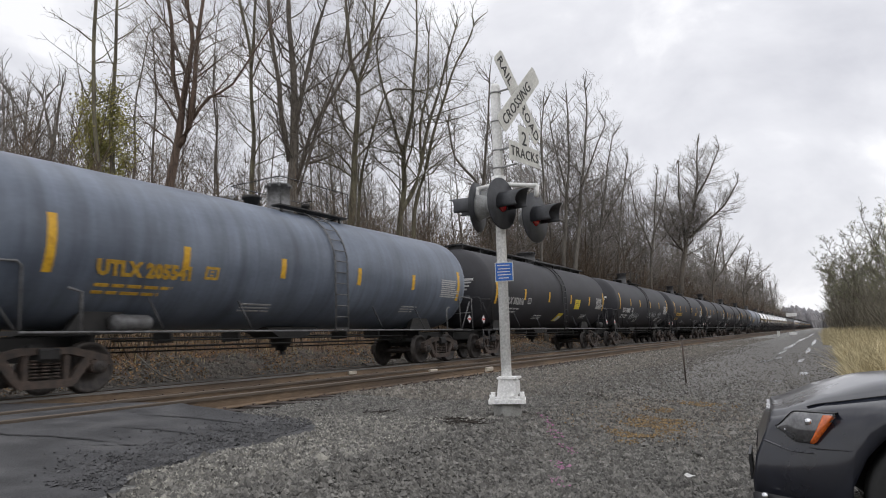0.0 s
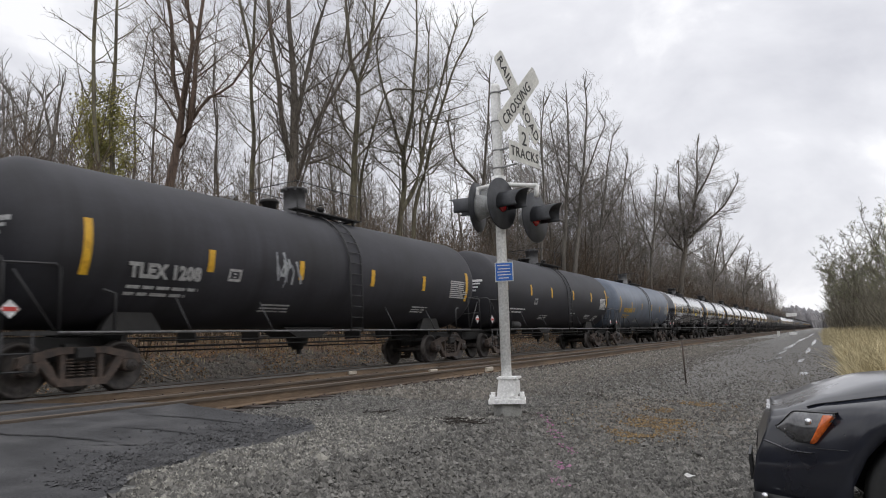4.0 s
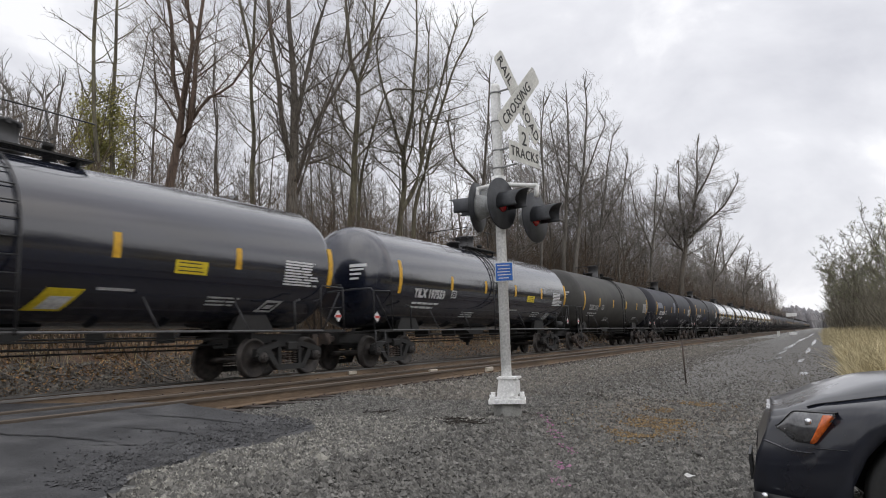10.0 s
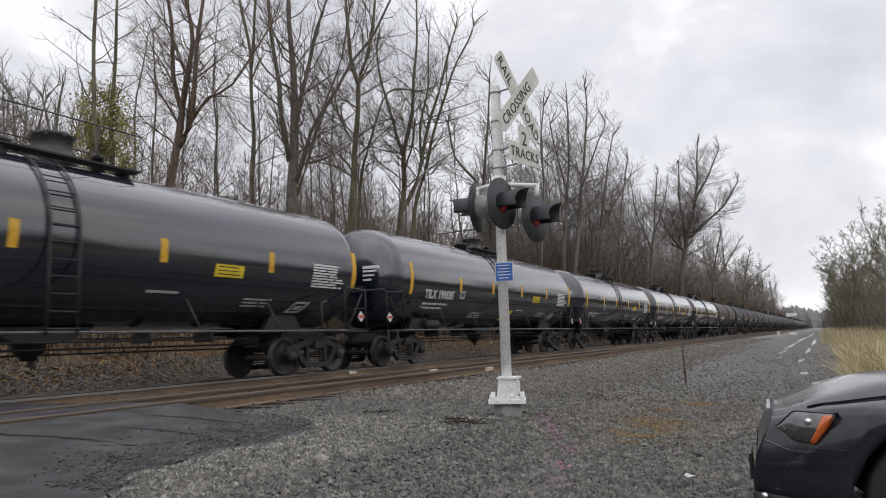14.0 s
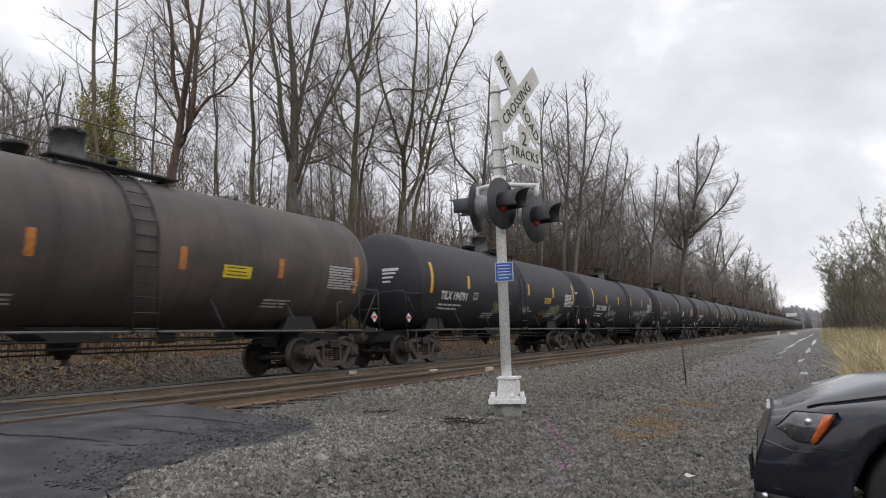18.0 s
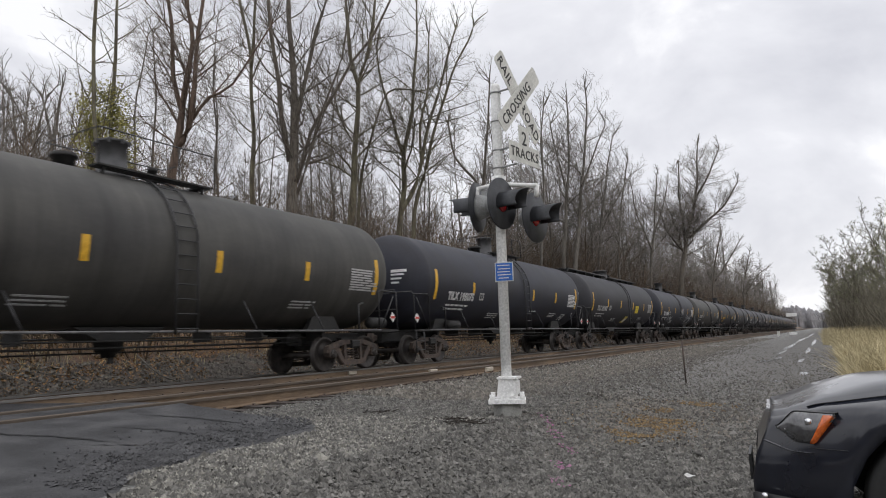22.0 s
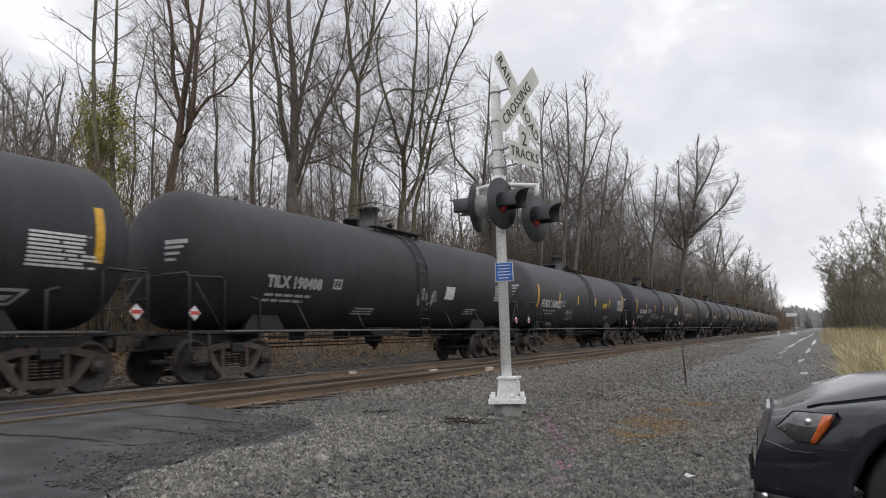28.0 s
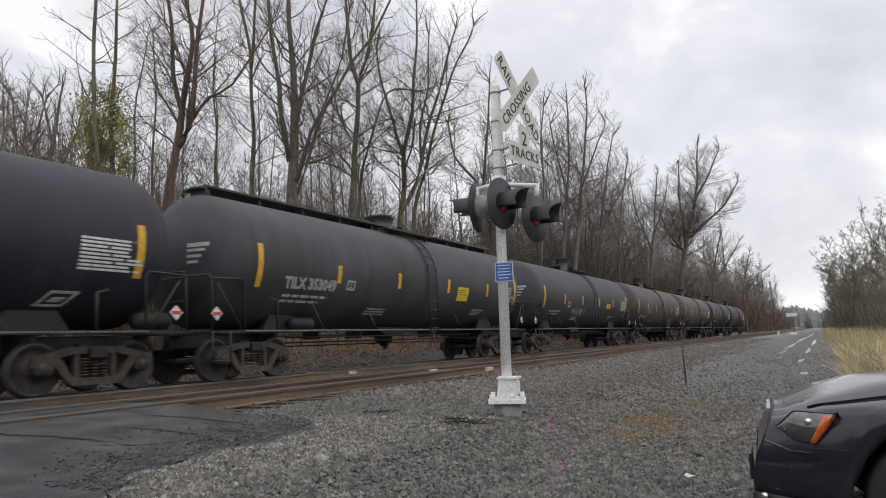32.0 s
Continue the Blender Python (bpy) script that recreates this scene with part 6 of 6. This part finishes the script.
bank_tree(-21.0, 32.9, ((((0.0, 7.2), (1.1, 9.9), (1.83, 12.6), (2.43, 14.6), (3.32, 17.4), (3.98, 19.5)), 0.20, 0.05, 10.5), (((0.3, 2.0), (1.04, 8.5), (1.57, 10.5), (2.64, 14.1), (3.64, 17.0), (4.78, 19.1)), 0.17, 0.05, 10.0), (((1.5, 11.2), (1.6, 13.6), (2.1, 16.0), (2.3, 18.4)), 0.10, 0.04, 12.0)), 13, "bare tree with several mossy stems leaning along the line", MOSSBARK, over=1.0, broad=1.05, density=0.85)
bank_tree(-20.0, 43.8, ((((0.0, 8.0), (-0.51, 10.9), (-1.12, 12.4), (-2.34, 14.0), (-2.78, 16.6)), 0.20, 0.06, 9.0), (((-0.6, 11.0), (-0.2, 13.6), (0.1, 16.4), (0.4, 18.8)), 0.13, 0.05, 11.0)), 14, "bare tree with a crooked trunk on the bank", BARK, over=0.5, fine=0.007)
hazy = "tall bare tree with haze-greyed twigs beside the line"
bank_tree(-17.0, 45.1, ((((0.0, 5.8), (0.57, 11.5), (0.62, 15.0), (1.0, 17.4)), 0.14, 0.05, 8.0),), 15, hazy, GREYBARK, HAZETWIG, fine=0.0105, over=0)
bank_tree(-17.5, 51.3, ((((0.0, 5.9), (1.0, 14.1), (1.26, 17.4), (1.26, 19.6)), 0.24, 0.06, 8.5), (((0.5, 4.0), (1.1, 7.0), (1.97, 12.6), (2.75, 17.4), (2.96, 20.2)), 0.22, 0.06, 8.5), (((0.8, 12.0), (0.3, 14.6), (-0.1, 17.6)), 0.10, 0.05, 12.5), (((2.0, 12.6), (3.2, 15.4), (4.2, 17.4)), 0.10, 0.04, 13.0)), 16, "broad tall bare tree with two mossy stems beside the line", GREYBARK, HAZETWIG, fine=0.0105, broad=1.2, density=0.9, over=0.4)
bank_tree(-17.0, 59.3, ((((0.0, 6.4), (0.73, 11.5), (1.57, 15.7), (2.2, 18.6)), 0.20, 0.05, 8.0), (((0.6, 10.0), (2.0, 12.6), (3.4, 14.8)), 0.10, 0.04, 10.5)), 17, hazy, GREYBARK, HAZETWIG, fine=0.0115, broad=1.2, density=0.9, over=0)
bank_tree(-17.0, 66.1, ((((0.0, 6.9), (0.66, 12.5), (1.4, 16.0), (1.9, 18.0)), 0.17, 0.05, 8.0), (((0.4, 9.0), (-0.6, 12.6), (-1.0, 15.4)), 0.10, 0.05, 10.0)), 18, hazy, GREYBARK, HAZETWIG, fine=0.0125, broad=1.1, density=0.9, over=0)
bank_tree(-16.5, 78.0, ((((0.0, 7.1), (0.93, 12.8), (1.7, 18.6)), 0.24, 0.06, 8.0), (((0.5, 10.0), (-0.9, 14.0), (-1.3, 17.0)), 0.14, 0.05, 10.5), (((0.8, 12.0), (2.2, 15.0), (2.9, 17.6)), 0.13, 0.05, 12.5)), 19, hazy, GREYBARK, HAZETWIG, fine=0.014, broad=1.1, density=0.8, over=0)
bank_tree(-16.0, 93.1, ((((0.0, 6.5), (1.5, 13.2), (3.32, 19.2), (4.1, 25.6)), 0.46, 0.08, 11.0), (((1.7, 13.0), (4.87, 15.6), (7.05, 17.4), (8.8, 20.0)), 0.24, 0.06, 14.0), (((1.27, 12.0), (0.84, 18.6), (1.08, 23.0)), 0.20, 0.06, 13.5), (((3.0, 18.0), (5.2, 21.6), (6.6, 24.4)), 0.16, 0.06, 19.0), (((1.0, 11.0), (-1.2, 14.4), (-2.2, 18.4)), 0.15, 0.05, 12.0)), 20, "broad tall bare tree beside the line", BARK, HAZETWIG, fine=0.012, broad=1.1, density=1.15, over=0.5)
bank_tree(-15.8, 120.9, ((((0.0, 6.9), (1.2, 13.0), (2.4, 17.0)), 0.26, 0.07, 7.5), (((0.6, 9.0), (3.4, 12.6), (5.4, 15.6)), 0.16, 0.06, 9.5)), 21, hazy, BARK, HAZETWIG, fine=0.019, broad=1.1, density=0.8, over=0)
bank_tree(-15.8, 171.3, ((((0.0, 9.0), (1.27, 14.5), (2.6, 18.7)), 0.30, 0.08, 8.0), (((0.6, 9.0), (3.6, 13.0), (6.0, 14.6)), 0.18, 0.07, 9.0)), 22, hazy, BARK, HAZETWIG, fine=0.025, broad=1.1, density=0.8, over=0)
bank_tree(-38.0, 22.6, ((((0.0, 11.8), (-0.2, 14.2), (-0.53, 16.0)), 0.24, 0.05, 9.0), (((-0.1, 12.6), (0.23, 15.0), (0.44, 16.6)), 0.13, 0.05, 12.0), (((-0.1, 11.0), (-1.2, 13.6), (-1.9, 15.6)), 0.11, 0.04, 11.0), (((0.0, 10.4), (1.1, 13.4), (1.7, 15.6)), 0.11, 0.04, 11.0)), 23, "bare tree deep in the wood", GREYBARK, HAZETWIG, fine=0.0075, over=0)
bank_tree(-33.0, 18.0, ((((0.0, 10.2), (-0.12, 11.9), (-0.35, 13.4)), 0.14, 0.04, 8.0), (((0.0, 8.0), (0.9, 11.4), (1.3, 13.4)), 0.10, 0.04, 8.5)), 24, "bare tree deep in the wood", GREYBARK, HAZETWIG, fine=0.007, over=0)
bank_tree(-30.0, 22.1, ((((0.0, 9.4), (0.09, 13.3), (0.36, 15.7), (0.7, 17.6)), 0.10, 0.03, 8.0),), 25, tall, fine=0.006, over=0)
bank_tree(-30.0, 23.2, ((((0.0, 9.3), (0.09, 12.0), (0.16, 15.2), (-0.02, 18.1)), 0.11, 0.03, 8.0),), 26, tall, fine=0.006, over=0)
bank_tree(-32.0, 29.5, ((((0.0, 11.1), (-0.06, 14.0), (-0.22, 18.8), (0.05, 21.9)), 0.13, 0.03, 9.0),), 27, tall, fine=0.007, over=0)
bank_tree(-34.0, 43.6, ((((0.0, 12.1), (-0.11, 16.4), (0.35, 21.2), (0.82, 24.2)), 0.16, 0.04, 10.0),), 28, tall, GREYBARK, HAZETWIG, fine=0.008, over=0)

# plainer trees fill the wood: a few shapes, repeated at other turns
kinds = []
for i in range(6):
    g = Tree(40 + i, 0.0095 if i < 3 else 0.017, 0.68)
    h = 17.0 + i
    g.stem([(0, 0), (0.1 * i, h * 0.4), (0.3 - 0.1 * i, h * 0.75), (0.2, h)], 0.13 + 0.015 * i, 0.03, h * 0.22, True)
    if i % 2:
        g.stem([(0.05 * i, h * 0.28), (0.9, h * 0.55), (1.3, h * 0.82)], 0.09, 0.03, h * 0.4)
    kinds.append(g.things("slim bare tree in the wood behind the line", pose(-33 - 2 * i, 30 + 6 * i, 2.0), GREYBARK, HAZETWIG, group="slim trees of the wood"))
rng = random.Random(77)
for i in range(280):
    inner = i < 76 or i >= 260
    if inner:
        x = -rng.uniform(27, 64)
        y = -x * (rng.uniform(0.48, 1.75) if i < 76 else rng.uniform(0.46, 0.68))
        high = (0.40 if -y / x < 0.68 else rng.uniform(0.34, 0.50)) * -x - 1.5
        s = min(1.05, high * rng.uniform(0.8, 1.0) / 21)
    else:
        y = rng.uniform(44, 95) if i < 116 else rng.uniform(60, 330) if i < 250 else rng.uniform(38, 60)
        x = -rng.uniform(18.5, 34) if y < 95 else -rng.uniform(17.0, 34)
        s = rng.uniform(0.62, 0.92) if y < 150 else rng.uniform(0.8, 1.15)
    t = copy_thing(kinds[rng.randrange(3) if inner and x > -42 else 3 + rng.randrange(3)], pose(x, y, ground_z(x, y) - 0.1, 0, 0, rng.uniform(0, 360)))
    t.scale = (s, s, s)


def thicket(count, area, height, seed, mat, label, stout=1.0):
    """Dense thin stems and side twigs, for brush that nobody could count."""
    rng = random.Random(seed)
    b = Build()
    x0, x1, y0, y1 = area
    for i in range(count):
        x, y = rng.uniform(x0, x1), y0 + (y1 - y0) * rng.random() ** 1.4
        p = Vector((x, y, ground_z(x, y) - 0.05))
        h = height * rng.uniform(0.35, 1.0)
        d = Vector((rng.gauss(0, 0.22), rng.gauss(0, 0.22), 1)).normalized()
        pts = [p]
        for k in range(4):
            d = (d + Vector((rng.gauss(0, 0.13), rng.gauss(0, 0.13), 0))).normalized()
            pts.append(pts[-1] + d * h / 4)
        r = rng.uniform(0.010, 0.028) * stout
        b.tube(pts, [r, r * 0.85, r * 0.65, r * 0.45, r * 0.2], 3, False)
        for k in range(6):
            q = pts[1 + k % 3].lerp(pts[2 + k % 3], rng.random())
            e = (d + Vector((rng.gauss(0, 0.7), rng.gauss(0, 0.7), rng.gauss(0.1, 0.3)))).normalized()
            ln = h * rng.uniform(0.15, 0.4)
            b.tube([q, q + (e + Vector((0, 0, 0.1))).normalized() * ln], [r * 0.5, r * 0.22], 3, False)
    tagged(new("brush", b.mesh("brush", mat)), label, "brush", kind="stuff")


BRUSH = material("brown_brush", (0.17, 0.125, 0.085), (0.095, 0.072, 0.052), rough=0.9, scale=1.2, rand=0.35)
thicket(4600, (-34, -17.2, 9, 70), 6.8, 1, BRUSH, "dense brown brush on the bank under the trees")
thicket(2600, (-55, -26, 16, 100), 9.0, 7, BRUSH, "tall brown saplings deep in the wood", 1.7)
thicket(750, (-27, -17.6, 34, 66), 8.2, 9, BRUSH, "tall brown brush under the trees beside the line", 1.2)
FALLEN = material("fallen_leaves", (0.34, 0.185, 0.070), (0.18, 0.125, 0.065), rough=0.8, scale=3, rand=0.5)


def fallen():
    rng = random.Random(21)
    b = Build()
    for i in range(24000):
        x, y = -rng.triangular(14.9, 22, 16.6), 7 + 50 * rng.random() ** 1.3
        if smooth_noise(x, y, 0.45, 9.0) < -0.3:
            continue
        c = Vector((x, y, ground_z(x, y) + rng.uniform(0.01, 0.05)))
        u = Vector((rng.gauss(0, 1), rng.gauss(0, 1), rng.gauss(0, 0.5))).normalized() * rng.uniform(0.022, 0.05)
        w = Vector((-u.y, u.x, rng.gauss(0, 0.02))) * 0.7
        b.add([tuple(c - u), tuple(c - w), tuple(c + u), tuple(c + w)], [(0, 1, 2, 3)])
    tagged(new("fallen_leaves", b.mesh("fallen_leaves", FALLEN)), "orange and brown fallen leaves on the bank", "leaves", kind="stuff")


fallen()
thicket(4600, (-28, -16.2, 52, 190), 8.5, 2, BRUSH, "dense brown brush along the line", 2.2)
thicket(1300, (-26, -14.6, 170, 420), 9.0, 3, BRUSH, "far brown brush beside the line", 4.0)

# right of the track: straw grass, leafy scrub and a young tree
STRAW = material("straw_grass", (0.50, 0.43, 0.26), (0.32, 0.27, 0.16), rough=0.9, scale=2.5, rand=0.6)


def grass(count, area, height, seed):
    rng = random.Random(seed)
    b = Build()
    x0, x1, y0, y1 = area
    for i in range(count):
        x, y = rng.uniform(x0, x1), y0 + (y1 - y0) * rng.random() ** 1.5
        p = Vector((x, y, ground_z(x, y) - 0.02))
        h = height * rng.uniform(0.45, 1.1) * (0.75 + 0.6 * smooth_noise(x, y, 1.1, 1.0))
        lean = Vector((rng.gauss(-0.05, 0.5), rng.gauss(0, 0.5), 0))
        w = Vector((rng.gauss(0, 1), rng.gauss(0, 1), 0)).normalized() * 0.0042 * (1 + y / 30)
        m, t = p + lean * h * 0.4 + Vector((0, 0, h * 0.6)), p + lean * h + Vector((0, 0, h))
        b.add([tuple(p - w), tuple(p + w), tuple(m + w * 0.7), tuple(m - w * 0.7), tuple(t)], [(0, 1, 2, 3), (3, 2, 4)])
    tagged(new("grass", b.mesh("grass", STRAW)), "tall dry straw-coloured grass beside the gravel track", "grass", kind="stuff")


grass(52000, (0.30, 3.8, 13.0, 60.0), 0.82, 3)
grass(9000, (-0.3, 5.0, 50.0, 160.0), 1.2, 4)
grass(1600, (-20.5, -16.6, 9.0, 45.0), 0.4, 12)
branch = thing("fallen_branch", "pale dead branch lying on the stones of the bank", "branch", pose(-15.4, 12.2, ground_z(-15.4, 12.2) + 0.02))
part("limb", Build().tube([(-0.45, -0.35, 0.75), (-0.2, -0.15, 0.42), (0.05, 0.05, 0.16), (0.5, 0.2, 0.0)], [0.016, 0.024, 0.028, 0.016], 7), GREYBARK, branch)
part("twig", Build().tube([(-0.2, -0.15, 0.42), (-0.1, -0.45, 0.55), (0.0, -0.6, 0.60)], [0.012, 0.009, 0.004], 5), GREYBARK, branch)
rock = Build().lathe([(-0.05, 0.0), (-0.04, 0.09), (0.02, 0.11), (0.07, 0.07), (0.085, 0.0)], "z", 7, (0, 0, 0), False)
solid("rock", rock, PALESTONE, "pale angular stone among the ballast", "stone", at=pose(-14.4, 9.35, ground_z(-14.4, 9.35) + 0.03, 12, 8, 30))
right_brush = material("grey_green_scrub", (0.155, 0.140, 0.105), (0.090, 0.080, 0.062), rough=0.9, scale=1.5, rand=0.4)
thicket(2600, (3.4, 16, 34, 120), 4.6, 5, right_brush, "grey-brown scrub beside the gravel track", 1.8)
thicket(1500, (1.2, 14, 100, 380), 7.0, 6, right_brush, "far grey-brown scrub beside the gravel track", 4.0)


# out of view: scrub added to darken the tanks' sides and ends
thicket(1200, (12, 26, -70, 30), 7.5, 15, right_brush, "unseen tall grey-brown scrub on the near side of the line", 6.0)
thicket(900, (-60, 12, -85, -55), 9.0, 16, right_brush, "unseen scrub added behind the camera to darken the tank ends", 8.0)


def scrub_tree(x, y, h, seed, count, label):
    g = Tree(seed, 0.008 + 0.0001 * y, 0.7)
    for q in range(4):
        foot, lean = g.rng.uniform(-0.4, 0.4), g.rng.gauss(0, 0.2) * h
        top = h * g.rng.uniform(0.75, 0.95)
        g.stem([(foot, 0), (foot + lean * 0.4, top * 0.5), (foot + lean, top)], 0.09, 0.025, h * 0.2, q == 0)
    t = g.things(label, pose(x, y, ground_z(x, y) - 0.05), BARK, TWIG, group="trees beside the gravel track")
    leaves_on(t, "leaves", LEAF, "sparse fading green leaves", lambda r: Vector(r.choice(g.twig.v)) + Vector((r.gauss(0, 0.08), r.gauss(0, 0.08), r.gauss(-0.03, 0.08))), count, 0.028 + 0.0004 * y, seed)
    return t


for i, (x, y, h) in enumerate(((5.9, 38, 13.5), (8.6, 48, 8.5), (6.6, 60, 9.5), (8.2, 68, 12), (6.6, 80, 12.5), (6.4, 95, 13.5), (5.4, 112, 14), (5.0, 130, 15), (4.4, 152, 16), (4.2, 180, 17))):
    scrub_tree(x, y, h, 60 + i, 400 if i == 0 else 6000, "young tree with sparse fading green leaves")
for i, (x, y) in enumerate(((5.5, 210), (4.2, 260), (4.8, 320), (8, 200), (9, 290))):
    t = copy_thing(kinds[3 + i % 3], pose(x, y, 0, 0, 0, 70 * i))
    tagged(t, "far bare tree beside the gravel track", group="trees beside the gravel track")

# far wood across the end of the line, distance haze put into its grey
HAZEWOOD = material("far_wood", (0.27, 0.265, 0.275), (0.21, 0.205, 0.215), rough=1.0, scale=0.25, fine=2.0)


def far_wood():
    rng = random.Random(12)
    b = Build()
    for i in range(900):
        x = rng.uniform(-120, 60)
        y = rng.uniform(640, 760)
        h = 9 + 10 * smooth_noise(x, 0, 0.02, 4) + rng.uniform(0, 7)
        r = rng.uniform(1.6, 3.4)
        base = -1.0
        vs = [(x, y, base + h)]
        for ring, (rr, zz) in enumerate(((0.55, 0.85), (1.0, 0.5), (0.8, 0.0))):
            for j in range(7):
                a = j * 0.8976 + ring * 0.4
                q = r * rr * rng.uniform(0.75, 1.2)
                vs.append((x + q * math.cos(a), y + q * math.sin(a), base + h * zz * rng.uniform(0.92, 1.08)))
        fs = [(0, 1 + j, 1 + (j + 1) % 7) for j in range(7)]
        for ring in range(2):
            o = 1 + 7 * ring
            fs += [(o + j, o + 7 + j, o + 7 + (j + 1) % 7, o + (j + 1) % 7) for j in range(7)]
        b.add(vs, fs)
    tagged(new("far_wood", b.mesh("far_wood", HAZEWOOD)), "hazy grey wood across the end of the line", "wood", kind="stuff")


far_wood()

# a pale house far behind the wood
SIDING = material("pale_siding", (0.46, 0.46, 0.44), (0.38, 0.38, 0.37), rough=0.8, scale=1, fine=20)
ROOFING = material("grey_roofing", (0.22, 0.23, 0.25), (0.16, 0.17, 0.18), rough=0.9, scale=2)
house = thing("house", "pale far house with a grey pitched roof behind the wood", "house", pose(-57.5, 52.0, -1.2, 0, 0, 35))
part("wall", Build().box((0, 0, 10.0), (5.2, 5, 14.5)), SIDING, house)
part("roof", Build().prism([(-2.9, 17.2), (2.9, 17.2), (0, 19.4)], -2.9, 2.9), ROOFING, house)
for x in (-1.5, 0.2, 1.7):
    w = part("window", Build().box((x, -2.52, 15.2), (0.9, 0.08, 1.3)), SIGNWHITE, house)
    part("pane", Build().box((x, -2.57, 15.2), (0.7, 0.04, 1.1)), CARGLASS, w)


# ---- what moves: the train runs past, its wheels roll ----
def motions():
    for k, car in TRAIN.items():
        walk(car, [(0.0, pose(-D, lead(k, 0.0), 0)), (16.0, pose(-D, lead(k, 16.0), 0)), (SECONDS, pose(-D, lead(k, SECONDS), 0))])
    radius = 0.52  # keeps each key under a quarter turn
    step = 1.0 / FPS
    for w, y, k, along in WHEELS:
        rows = []
        t_in = (lead(k, 0.0) + along - 42.0) / SPEED
        t_out = (lead(k, 0.0) + along + 4.0) / SPEED
        i0, i1 = max(0, int(t_in * FPS)), min(int(SECONDS * FPS), int(t_out * FPS) + 1)
        if i1 <= 0 or i0 >= int(SECONDS * FPS):
            continue
        if i0 > 0:
            rows.append((0.0, i0))
        rows += [(i * step, i) for i in range(i0, i1 + 1)]
        if i1 < int(SECONDS * FPS):
            rows.append((SECONDS, i1))
        walk(w, [(t, Matrix.Translation((0, y, 0.456)) @ Matrix.Rotation(SPEED * (i * step) / radius, 4, "X")) for t, i in rows])


motions()
